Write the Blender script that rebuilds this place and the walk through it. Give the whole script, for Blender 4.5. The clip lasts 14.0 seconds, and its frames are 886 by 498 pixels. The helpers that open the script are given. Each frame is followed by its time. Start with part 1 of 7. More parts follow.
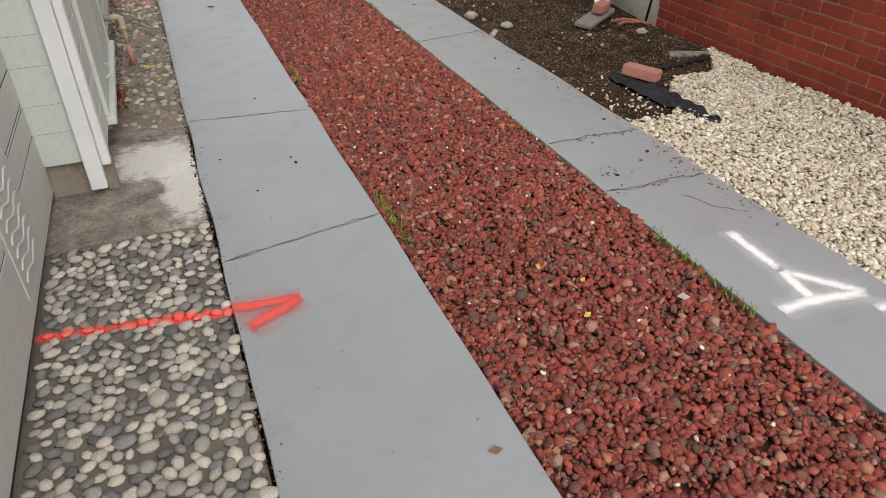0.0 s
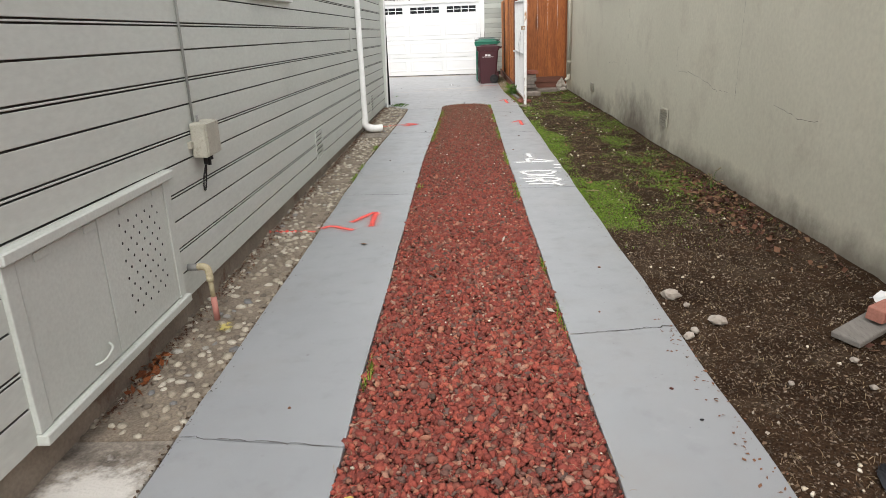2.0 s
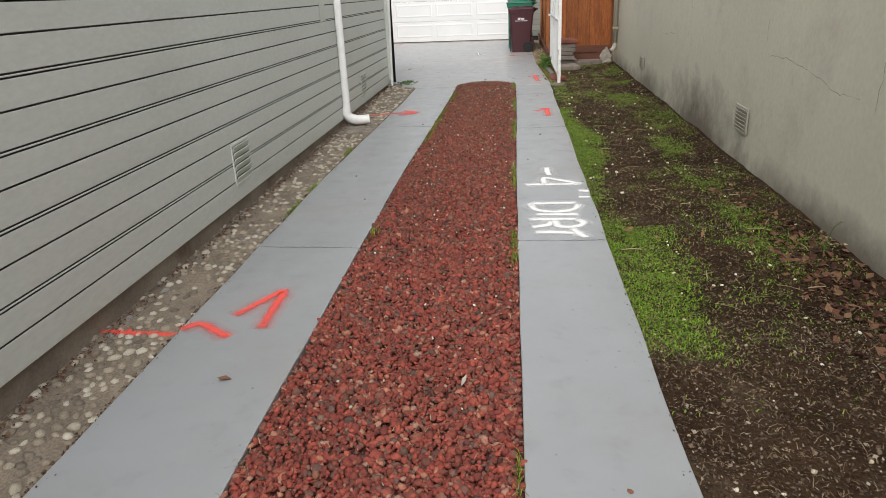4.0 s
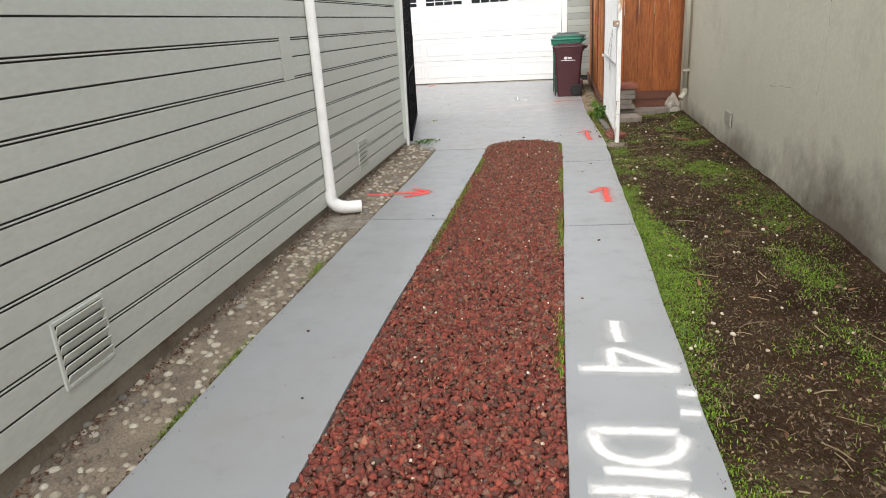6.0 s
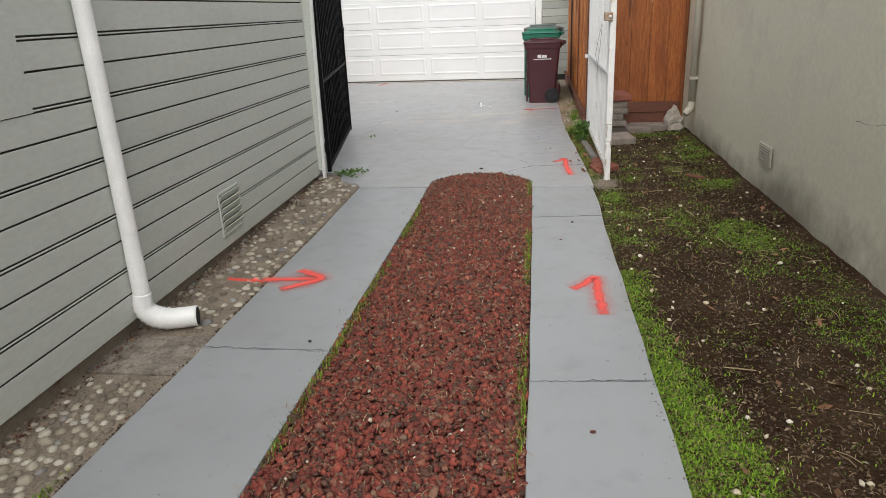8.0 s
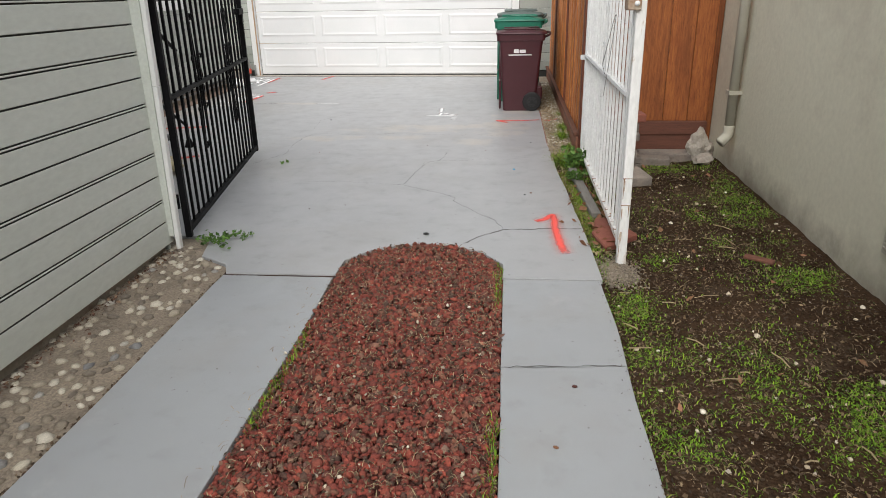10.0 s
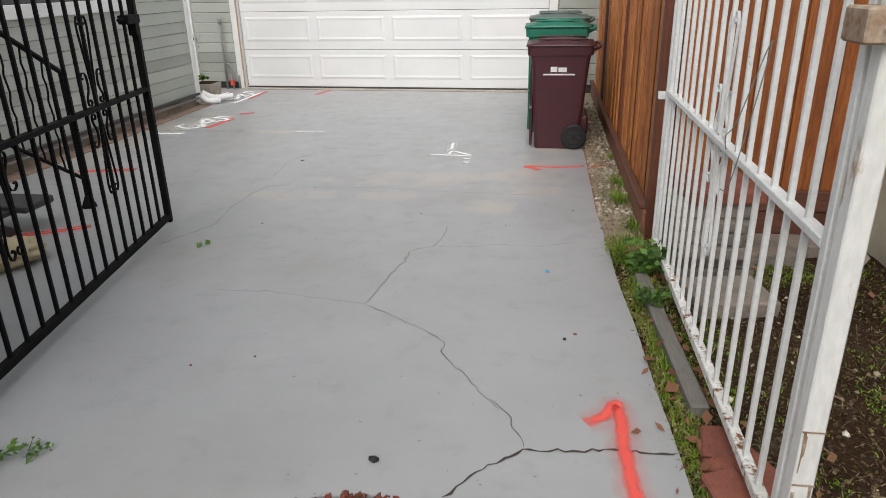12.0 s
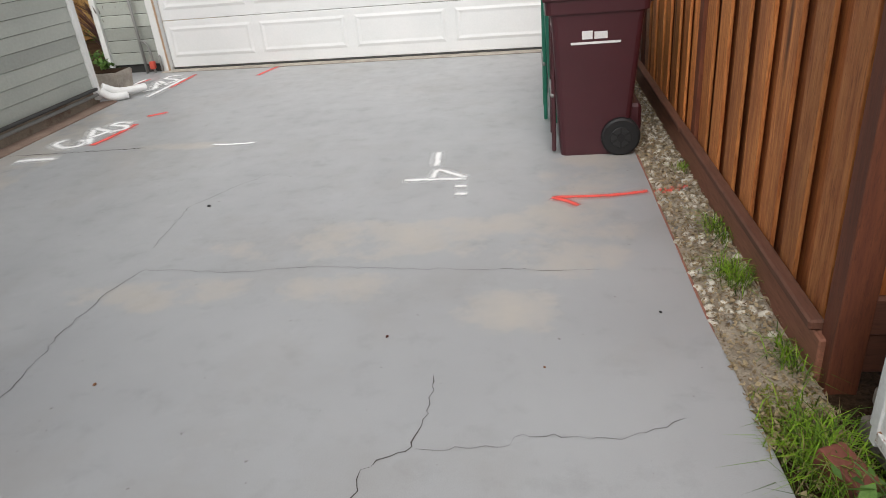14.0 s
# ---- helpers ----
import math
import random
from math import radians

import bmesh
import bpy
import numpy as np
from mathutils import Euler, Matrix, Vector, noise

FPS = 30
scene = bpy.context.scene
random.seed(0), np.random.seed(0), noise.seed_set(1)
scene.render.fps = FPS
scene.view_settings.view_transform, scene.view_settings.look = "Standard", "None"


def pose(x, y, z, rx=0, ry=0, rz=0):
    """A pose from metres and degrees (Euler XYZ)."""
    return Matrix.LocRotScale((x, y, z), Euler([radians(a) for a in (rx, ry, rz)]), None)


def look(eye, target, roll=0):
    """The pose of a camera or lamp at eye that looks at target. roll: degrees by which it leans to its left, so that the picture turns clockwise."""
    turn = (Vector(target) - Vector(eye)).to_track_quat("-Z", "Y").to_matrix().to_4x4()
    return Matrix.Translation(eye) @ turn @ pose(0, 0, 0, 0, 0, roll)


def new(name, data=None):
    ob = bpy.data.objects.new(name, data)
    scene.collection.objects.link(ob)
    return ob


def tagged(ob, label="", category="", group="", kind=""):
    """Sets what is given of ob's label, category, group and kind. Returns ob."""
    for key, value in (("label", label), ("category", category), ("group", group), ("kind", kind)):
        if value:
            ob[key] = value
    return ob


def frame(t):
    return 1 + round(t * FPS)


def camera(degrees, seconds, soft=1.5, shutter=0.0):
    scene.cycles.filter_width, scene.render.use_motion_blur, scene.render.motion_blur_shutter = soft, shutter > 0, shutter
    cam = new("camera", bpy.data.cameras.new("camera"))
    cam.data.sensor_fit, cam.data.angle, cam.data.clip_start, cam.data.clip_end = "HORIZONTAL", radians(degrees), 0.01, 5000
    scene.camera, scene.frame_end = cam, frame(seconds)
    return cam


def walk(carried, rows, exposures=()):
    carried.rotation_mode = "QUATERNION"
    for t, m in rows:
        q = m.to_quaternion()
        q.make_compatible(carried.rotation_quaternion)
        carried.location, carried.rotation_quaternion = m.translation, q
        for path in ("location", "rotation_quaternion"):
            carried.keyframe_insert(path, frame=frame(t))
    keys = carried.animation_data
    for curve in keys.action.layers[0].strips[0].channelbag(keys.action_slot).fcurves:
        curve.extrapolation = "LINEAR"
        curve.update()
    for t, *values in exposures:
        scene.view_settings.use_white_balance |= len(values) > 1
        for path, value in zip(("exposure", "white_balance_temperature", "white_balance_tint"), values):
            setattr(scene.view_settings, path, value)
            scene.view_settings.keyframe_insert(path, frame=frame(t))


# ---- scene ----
# camera and walk
cam = camera(65.9, 14.0, soft=0.55, shutter=0.1)
PATH = [
    (0, (-0.013, -0.128, 1.535), (0.612, 1.413, 0.423), -0.4),
    (0.5, (0.325, 0.141, 1.503), (0.835, 1.709, 0.371), 0.4),
    (1, (0.624, 0.454, 1.547), (1.035, 2.105, 0.495), -0.4),
    (1.3, (0.865, 0.749, 1.527), (1.169, 2.497, 0.604), -1.3),
    (1.5, (0.968, 0.942, 1.532), (1.213, 2.748, 0.709), 2.0),
    (2, (1.204, 1.38, 1.548), (1.134, 3.28, 0.925), -2.2),
    (2.5, (1.402, 1.994, 1.522), (1.361, 3.843, 0.759), -1.3),
    (3, (1.585, 2.596, 1.559), (1.577, 4.502, 0.954), -1.5),
    (3.2, (1.669, 2.807, 1.569), (1.607, 4.704, 0.938), -1.8),
    (5.3, (1.695, 5.515, 1.584), (1.447, 7.339, 0.802), -3.0),
    (5.5, (1.686, 5.75, 1.61), (1.462, 7.574, 0.819), -3.0),
    (6, (1.687, 6.278, 1.63), (1.356, 8.143, 0.989), -3.5),
    (6.5, (1.677, 6.883, 1.592), (1.417, 8.785, 1.031), -2.2),
    (7, (1.689, 7.535, 1.61), (1.472, 9.412, 0.955), -2.8),
    (7.5, (1.69, 8.216, 1.608), (1.454, 10.069, 0.894), -1.9),
    (7.7, (1.734, 8.485, 1.61), (1.475, 10.351, 0.939), -2.5),
    (9.8, (1.778, 11.186, 1.581), (1.561, 13.009, 0.785), -1.5),
    (10, (1.761, 11.463, 1.557), (1.578, 13.317, 0.829), -1.2),
    (10.5, (1.798, 12.046, 1.578), (1.519, 13.889, 0.852), -1.9),
    (11, (1.787, 12.607, 1.532), (1.555, 14.461, 0.818), -1.3),
    (11.5, (1.759, 13.186, 1.524), (1.548, 15.038, 0.799), -1.7),
    (12, (1.769, 13.824, 1.537), (1.493, 15.662, 0.799), -1.2),
    (12.5, (1.73, 14.383, 1.476), (1.464, 16.218, 0.726), 0.2),
    (13, (1.693, 14.969, 1.473), (1.421, 16.691, 0.493), -0.6),
    (13.5, (1.679, 15.494, 1.52), (1.259, 17.254, 0.669), -2.8),
    (14, (1.539, 16.129, 1.46), (1.263, 17.901, 0.574), -5.5),
]
walk(cam, [(t, look(eye, target, roll)) for t, eye, target, roll in PATH],
     exposures=[(0.0, 0.66), (0.5, 0.72), (1.0, 0.72), (1.5, 1.03), (2.0, 0.9), (2.5, 0.72), (3.0, 0.72), (5.5, 0.84), (6.0, 0.97), (6.5, 0.52), (7.0, 0.55), (7.5, 0.58), (10.0, 0.72), (10.5, 0.6), (11.0, 0.48), (11.5, 0.6), (12.0, 0.55), (12.5, 0.42), (13.0, 0.71), (13.5, 0.74), (14.0, 0.58)])

# world, sun, exposure
SUN_UP, SUN_TURN = radians(48), radians(182)
world = bpy.data.worlds.new("overcast_sky")
scene.world = world
world.use_nodes = True
wn, wl = world.node_tree.nodes, world.node_tree.links
sky = wn.new("ShaderNodeTexSky")
sky.sky_type, sky.sun_disc, sky.sun_elevation, sky.sun_rotation = "NISHITA", False, SUN_UP, SUN_TURN
pale = wn.new("ShaderNodeHueSaturation")
pale.inputs["Saturation"].default_value = 0.12
wl.new(sky.outputs[0], pale.inputs["Color"])
wl.new(pale.outputs[0], wn["Background"].inputs["Color"])
wn["Background"].inputs["Strength"].default_value = 0.15
lamp = bpy.data.lights.new("sun", "SUN")
lamp.energy, lamp.angle, lamp.color = 1.4, radians(50), (1.0, 0.955, 0.89)
sun = new("sun", lamp)
sun.matrix_world = look((0, 0, 0), (-math.sin(SUN_TURN) * math.cos(SUN_UP), -math.cos(SUN_TURN) * math.cos(SUN_UP), -math.sin(SUN_UP)))


# ---- materials ----
def node_mat(name):
    m = bpy.data.materials.new(name)
    m.use_nodes = True
    return m, m.node_tree.nodes, m.node_tree.links, m.node_tree.nodes["Principled BSDF"]


def noise_node(n, l, src, scale, detail=4.0, rough=0.6):
    t = n.new("ShaderNodeTexNoise")
    t.inputs["Scale"].default_value, t.inputs["Detail"].default_value, t.inputs["Roughness"].default_value = scale, detail, rough
    l.new(src, t.inputs["Vector"])
    return t.outputs["Fac"]


def ramp_node(n, l, src, stops):
    r = n.new("ShaderNodeValToRGB")
    e = r.color_ramp.elements
    while len(e) < len(stops):
        e.new(0.5)
    for k, (p, c) in enumerate(stops):
        e[k].position, e[k].color = p, (*c, 1) if len(c) == 3 else c
    l.new(src, r.inputs["Fac"])
    return r.outputs["Color"]


def grey(v):
    return (v, v, v)


def mix_node(n, l, fac, a, b, kind="MIX"):
    m = n.new("ShaderNodeMix")
    m.data_type, m.blend_type = "RGBA", kind
    for sock, v in ((m.inputs["Factor"], fac), (m.inputs["A"], a), (m.inputs["B"], b)):
        if isinstance(v, (int, float)):
            sock.default_value = v
        elif isinstance(v, tuple):
            sock.default_value = (*v, 1)
        else:
            l.new(v, sock)
    return m.outputs["Result"]


def math_node(n, l, op, a, b=0.0):
    m = n.new("ShaderNodeMath")
    m.operation = op
    for k, v in enumerate((a, b)):
        if isinstance(v, (int, float)):
            m.inputs[k].default_value = v
        else:
            l.new(v, m.inputs[k])
    return m.outputs[0]


def bump_node(n, l, bsdf, height, strength, dist):
    b = n.new("ShaderNodeBump")
    b.inputs["Strength"].default_value, b.inputs["Distance"].default_value = strength, dist
    l.new(height, b.inputs["Height"])
    l.new(b.outputs[0], bsdf.inputs["Normal"])


def place(n, l, stretch=(1, 1, 1)):
    """World place, stretched."""
    g = n.new("ShaderNodeNewGeometry")
    m = n.new("ShaderNodeMapping")
    m.inputs["Scale"].default_value = stretch
    l.new(g.outputs["Position"], m.inputs["Vector"])
    return m.outputs[0]


SPRAYED = [(-0.64, 2.04, 0.02, 1.925), (-0.44, 6.71, 0.02, 6.68), (-0.20, 12.76, 0.06, 12.72), (2.13, 19.68, 2.36, 19.74)]


def sprayed_over(n, l, at, col):
    """Red sprayed lines and a spill of white paint that lie over pebbles and mortar alike."""
    sep = n.new("ShaderNodeSeparateXYZ")
    l.new(at, sep.inputs[0])
    x, y = sep.outputs[0], sep.outputs[1]
    rag = math_node(n, l, "MULTIPLY", math_node(n, l, "SUBTRACT", noise_node(n, l, at, 60.0, 3), 0.5), 0.05)
    for x0, y0, x1, y1 in SPRAYED:
        m = (y1 - y0) / (x1 - x0)
        d = math_node(n, l, "ABSOLUTE", math_node(n, l, "SUBTRACT", math_node(n, l, "SUBTRACT", y, math_node(n, l, "MULTIPLY", x, m)), y0 - m * x0))
        d = math_node(n, l, "ADD", d, rag)
        inside = math_node(n, l, "MULTIPLY", math_node(n, l, "GREATER_THAN", x, x0), math_node(n, l, "LESS_THAN", x, x1))
        f = math_node(n, l, "MULTIPLY", ramp_node(n, l, d, [(0.010, grey(0.9)), (0.030, grey(0))]), inside)
        col = mix_node(n, l, f, col, (0.90, 0.09, 0.065))
    for cx, cy, rx, ry in ((-0.16, 3.33, 0.27, 0.28), (-0.07, 2.98, 0.12, 0.42)):
        u = math_node(n, l, "DIVIDE", math_node(n, l, "SUBTRACT", x, cx), rx)
        v = math_node(n, l, "DIVIDE", math_node(n, l, "SUBTRACT", y, cy), ry)
        d = math_node(n, l, "SQRT", math_node(n, l, "ADD", math_node(n, l, "MULTIPLY", u, u), math_node(n, l, "MULTIPLY", v, v)))
        d = math_node(n, l, "ADD", d, math_node(n, l, "MULTIPLY", math_node(n, l, "SUBTRACT", noise_node(n, l, at, 16.0, 6, 0.7), 0.5), 1.5))
        col = mix_node(n, l, ramp_node(n, l, d, [(0.60, grey(0.82)), (1.05, grey(0))]), col, (0.72, 0.69, 0.64))
    return col


def surf(name, c1, c2, rough=0.8, scale=2.0, fine=90.0, bump=0.3, dist=0.003, metal=0.0, stain=None, stain_at=(0.62, 0.72),
         stain_scale=3.0, stretch=(1, 1, 1), vary=0.12, rand=None, spec=0.5, sprayed=False, grime=()):
    """A two-scale surface: c1 to c2 over large patches, fine grain in value and relief, stains of a colour of their own."""
    m, n, l, b = node_mat(name)
    at = place(n, l, stretch)
    big = noise_node(n, l, at, scale, 5)
    small = noise_node(n, l, at, fine, 3)
    col = ramp_node(n, l, big, [(0.35, c1), (0.65, c2)])
    if rand:
        info = n.new("ShaderNodeObjectInfo") if rand == "object" else n.new("ShaderNodeNewGeometry")
        v = info.outputs["Random" if rand == "object" else "Random Per Island"]
        col = mix_node(n, l, 1.0, col, ramp_node(n, l, v, [(0, grey(0.78)), (1, grey(1.15))]), "MULTIPLY")
    if stain:
        s = ramp_node(n, l, noise_node(n, l, at, stain_scale, 6, 0.7), [(stain_at[0], grey(0)), (stain_at[1], grey(1))])
        col = mix_node(n, l, s, col, stain)
    col = mix_node(n, l, 1.0, col, ramp_node(n, l, small, [(0.3, grey(1 - vary)), (0.7, grey(1 + vary))]), "MULTIPLY")
    if sprayed:
        col = sprayed_over(n, l, at, col)
    if grime:
        sep = n.new("ShaderNodeSeparateXYZ")
        l.new(at, sep.inputs[0])
        for cy, cz, ry, rz, much in grime:
            u = math_node(n, l, "DIVIDE", math_node(n, l, "SUBTRACT", sep.outputs[1], cy), ry)
            v = math_node(n, l, "DIVIDE", math_node(n, l, "SUBTRACT", sep.outputs[2], cz), rz)
            d = math_node(n, l, "SQRT", math_node(n, l, "ADD", math_node(n, l, "MULTIPLY", u, u), math_node(n, l, "MULTIPLY", v, v)))
            d = math_node(n, l, "ADD", d, math_node(n, l, "MULTIPLY", math_node(n, l, "SUBTRACT", noise_node(n, l, at, 3.0, 6, 0.65), 0.5), 1.2))
            col = mix_node(n, l, ramp_node(n, l, d, [(0.2, grey(much)), (1.0, grey(0))]), col, (0.12, 0.092, 0.072))
    l.new(col, b.inputs["Base Color"])
    b.inputs["Roughness"].default_value, b.inputs["Metallic"].default_value = rough, metal
    b.inputs["Specular IOR Level"].default_value = spec
    bump_node(n, l, b, small, bump, dist)
    return m


def stones_mat(name, stops, rough=0.85, fine=160.0, spec=0.4, island=True, sprayed=False):
    """Loose stones: one colour a stone, grain on each."""
    m, n, l, b = node_mat(name)
    if island:
        v = n.new("ShaderNodeNewGeometry").outputs["Random Per Island"]
    else:
        v = n.new("ShaderNodeObjectInfo").outputs["Random"]
    col = ramp_node(n, l, v, stops)
    small = noise_node(n, l, place(n, l), fine, 4, 0.7)
    col = mix_node(n, l, 1.0, col, ramp_node(n, l, small, [(0.3, grey(0.72)), (0.7, grey(1.22))]), "MULTIPLY")
    if sprayed:
        col = sprayed_over(n, l, place(n, l), col)
    l.new(col, b.inputs["Base Color"])
    b.inputs["Roughness"].default_value, b.inputs["Specular IOR Level"].default_value = rough, spec
    bump_node(n, l, b, small, 0.5, 0.004)
    return m


def concrete_paint(name, tone):
    """Grey painted concrete of a tone, worn through to bare tan concrete in patches, with scuffs and dirt."""
    m, n, l, b = node_mat(name)
    at = place(n, l)
    big = noise_node(n, l, at, 1.1, 5)
    mid = noise_node(n, l, at, 6.0, 6, 0.65)
    small = noise_node(n, l, at, 260.0, 3)
    col = ramp_node(n, l, big, [(0.3, tuple(v * 0.93 for v in tone)), (0.7, tuple(v * 1.07 for v in tone))])
    # dirt scuffs
    scuff = ramp_node(n, l, mid, [(0.55, grey(0)), (0.75, grey(0.30))])
    col = mix_node(n, l, scuff, col, (0.20, 0.20, 0.20))
    film = ramp_node(n, l, noise_node(n, l, at, 0.9, 7, 0.7), [(0.50, grey(0)), (0.72, grey(0.5))])
    col = mix_node(n, l, film, col, (0.285, 0.27, 0.25))
    pale = ramp_node(n, l, noise_node(n, l, at, 3.3, 8, 0.72), [(0.60, grey(0)), (0.70, grey(0.22))])
    col = mix_node(n, l, pale, col, (0.47, 0.475, 0.48))
    fleck = ramp_node(n, l, noise_node(n, l, at, 34.0, 2, 0.5), [(0.725, grey(0)), (0.76, grey(0.65))])
    col = mix_node(n, l, fleck, col, (0.12, 0.105, 0.09))
    # bare patches by the rear of the drive and along the back wall
    sep = n.new("ShaderNodeSeparateXYZ")
    l.new(at, sep.inputs[0])
    x, y = sep.outputs[0], sep.outputs[1]

    def blob(cx, cy, rx, ry):
        u = math_node(n, l, "DIVIDE", math_node(n, l, "SUBTRACT", x, cx), rx)
        v = math_node(n, l, "DIVIDE", math_node(n, l, "SUBTRACT", y, cy), ry)
        d = math_node(n, l, "ADD", math_node(n, l, "MULTIPLY", u, u), math_node(n, l, "MULTIPLY", v, v))
        return math_node(n, l, "MAXIMUM", math_node(n, l, "SUBTRACT", 1.0, d), 0.0)

    worn = blob(0.75, 19.15, 0.95, 0.32)
    for c in ((1.75, 19.35, 0.45, 0.45), (0.65, 18.68, 0.35, 0.22), (1.45, 18.5, 0.35, 0.22), (-0.2, 18.68, 0.6, 0.2), (-2.5, 20.7, 0.55, 2.4), (1.7, 18.95, 0.4, 0.25), (1.30, 19.30, 0.5, 0.2), (1.75, 19.85, 0.35, 0.4), (1.9, 20.2, 0.3, 0.25), (-1.2, 20.95, 0.5, 0.12)):
        worn = math_node(n, l, "MAXIMUM", worn, blob(*c))
    patch = noise_node(n, l, at, 2.6, 8, 0.68)
    worn = math_node(n, l, "ADD", math_node(n, l, "MULTIPLY", math_node(n, l, "POWER", worn, 0.7), 0.75), math_node(n, l, "MULTIPLY", math_node(n, l, "SUBTRACT", patch, 0.5), 2.4))
    mask = ramp_node(n, l, worn, [(0.44, grey(0)), (0.64, grey(0.36)), (1.0, grey(0.62))])
    col = mix_node(n, l, mask, col, (0.49, 0.445, 0.385))
    col = mix_node(n, l, 1.0, col, ramp_node(n, l, small, [(0.3, grey(0.93)), (0.7, grey(1.07))]), "MULTIPLY")
    l.new(col, b.inputs["Base Color"])
    rg = ramp_node(n, l, mid, [(0.3, grey(0.30)), (0.7, grey(0.46))])
    b.inputs["Specular IOR Level"].default_value = 0.7
    l.new(rg, b.inputs["Roughness"])
    both = math_node(n, l, "ADD", math_node(n, l, "MULTIPLY", small, 0.4), mid)
    bump_node(n, l, b, both, 0.25, 0.004)
    return m


def spray_mat(name, colour, full=1.0):
    """Sprayed paint: full in the middle of the stroke, speckled out at its edges."""
    m, n, l, b = node_mat(name)
    att = n.new("ShaderNodeAttribute")
    att.attribute_name = "edge"
    at = place(n, l)
    small = noise_node(n, l, at, 220.0, 3, 0.7)
    mid = noise_node(n, l, at, 14.0, 3)
    f = math_node(n, l, "ADD", att.outputs["Fac"], math_node(n, l, "MULTIPLY", math_node(n, l, "SUBTRACT", small, 0.5), 1.3))
    f = math_node(n, l, "ADD", f, math_node(n, l, "MULTIPLY", math_node(n, l, "SUBTRACT", mid, 0.5), 0.9))
    a = ramp_node(n, l, f, [(0.30, grey(full)), (1.0, grey(0))])
    b.inputs["Base Color"].default_value = (*colour, 1)
    b.inputs["Roughness"].default_value = 0.7
    l.new(a, b.inputs["Alpha"])
    return m


def wood_mat(name, c1, c2, dark, axis=2, rough=0.75, spread=(0.45, 1.3)):
    """Sawn wood with grain along an axis, knots, and boards that differ."""
    m, n, l, b = node_mat(name)
    st = [9.0, 9.0, 9.0]
    st[axis] = 0.9
    at = place(n, l, tuple(st))
    info = n.new("ShaderNodeObjectInfo")
    off = n.new("ShaderNodeVectorMath")
    off.operation = "MULTIPLY_ADD"
    off.inputs[1].default_value = (1, 1, 1)
    l.new(at, off.inputs[0])
    cmb = n.new("ShaderNodeCombineXYZ")
    shift = math_node(n, l, "MULTIPLY", info.outputs["Random"], 40.0)
    for k in range(3):
        l.new(shift, cmb.inputs[k])
    l.new(cmb.outputs[0], off.inputs[2])
    grain = noise_node(n, l, off.outputs[0], 5.0, 6, 0.7)
    big = noise_node(n, l, off.outputs[0], 0.7, 3)
    col = ramp_node(n, l, grain, [(0.3, c1), (0.7, c2)])
    col = mix_node(n, l, ramp_node(n, l, big, [(0.5, grey(0)), (0.75, grey(0.6))]), col, dark)
    fibre = noise_node(n, l, off.outputs[0], 15.0, 5, 0.75)
    col = mix_node(n, l, ramp_node(n, l, fibre, [(0.52, grey(0)), (0.70, grey(0.65))]), col, tuple(v * 0.7 for v in dark))
    kn = n.new("ShaderNodeTexVoronoi")
    kn.inputs["Scale"].default_value = 0.55
    l.new(off.outputs[0], kn.inputs["Vector"])
    col = mix_node(n, l, ramp_node(n, l, kn.outputs["Distance"], [(0.06, grey(0.85)), (0.14, grey(0))]), col, tuple(v * 0.35 for v in dark))
    col = mix_node(n, l, 1.0, col, ramp_node(n, l, info.outputs["Random"], [(0, grey(spread[0])), (0.5, grey(0.9)), (1, grey(spread[1]))]), "MULTIPLY")
    l.new(col, b.inputs["Base Color"])
    b.inputs["Roughness"].default_value = rough
    bump_node(n, l, b, grain, 0.35, 0.004)
    return m


def plain(name, c, rough=0.5, metal=0.0):
    return surf(name, tuple(v * 0.93 for v in c), tuple(min(1, v * 1.05) for v in c), rough, 5.0, 140.0, 0.08, 0.002, metal, vary=0.06)


def rust_paint(name, c, rough=0.45):
    """Painted iron with chips of rust."""
    return surf(name, tuple(v * 0.9 for v in c), c, rough, 4.0, 60.0, 0.25, 0.002, 0.0, stain=(0.16, 0.07, 0.03), stain_at=(0.66, 0.72), stain_scale=11.0, vary=0.08)


# strips toned down, drive toned up: its more open daylight held in the colour
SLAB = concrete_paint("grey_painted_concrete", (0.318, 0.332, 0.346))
DRIVE = concrete_paint("brightened_painted_concrete", (0.356, 0.363, 0.374))
DARKMORTAR = surf("dark_pebble_mortar", (0.12, 0.10, 0.083), (0.19, 0.165, 0.135), 0.95, 2.5, 110.0, 0.6, 0.006, sprayed=True)
BARE = surf("bare_concrete", (0.17, 0.145, 0.12), (0.33, 0.29, 0.24), 0.9, 7.0, 70.0, 0.9, 0.008, stain=(0.10, 0.08, 0.062), stain_at=(0.5, 0.72), stain_scale=9.0, vary=0.3, sprayed=True)
MORTAR = surf("pebble_mortar", (0.185, 0.15, 0.115), (0.28, 0.23, 0.175), 0.95, 4.0, 80.0, 0.9, 0.008, stain=(0.13, 0.105, 0.08), stain_at=(0.52, 0.78), stain_scale=9.0, vary=0.35, sprayed=True)
PEBBLE = stones_mat("river_pebble", [(0, (0.12, 0.118, 0.115)), (0.25, (0.27, 0.25, 0.22)), (0.5, (0.45, 0.41, 0.35)), (0.8, (0.60, 0.55, 0.46)), (0.9, (0.30, 0.28, 0.25)), (1, (0.17, 0.17, 0.18))], 0.7, sprayed=True)
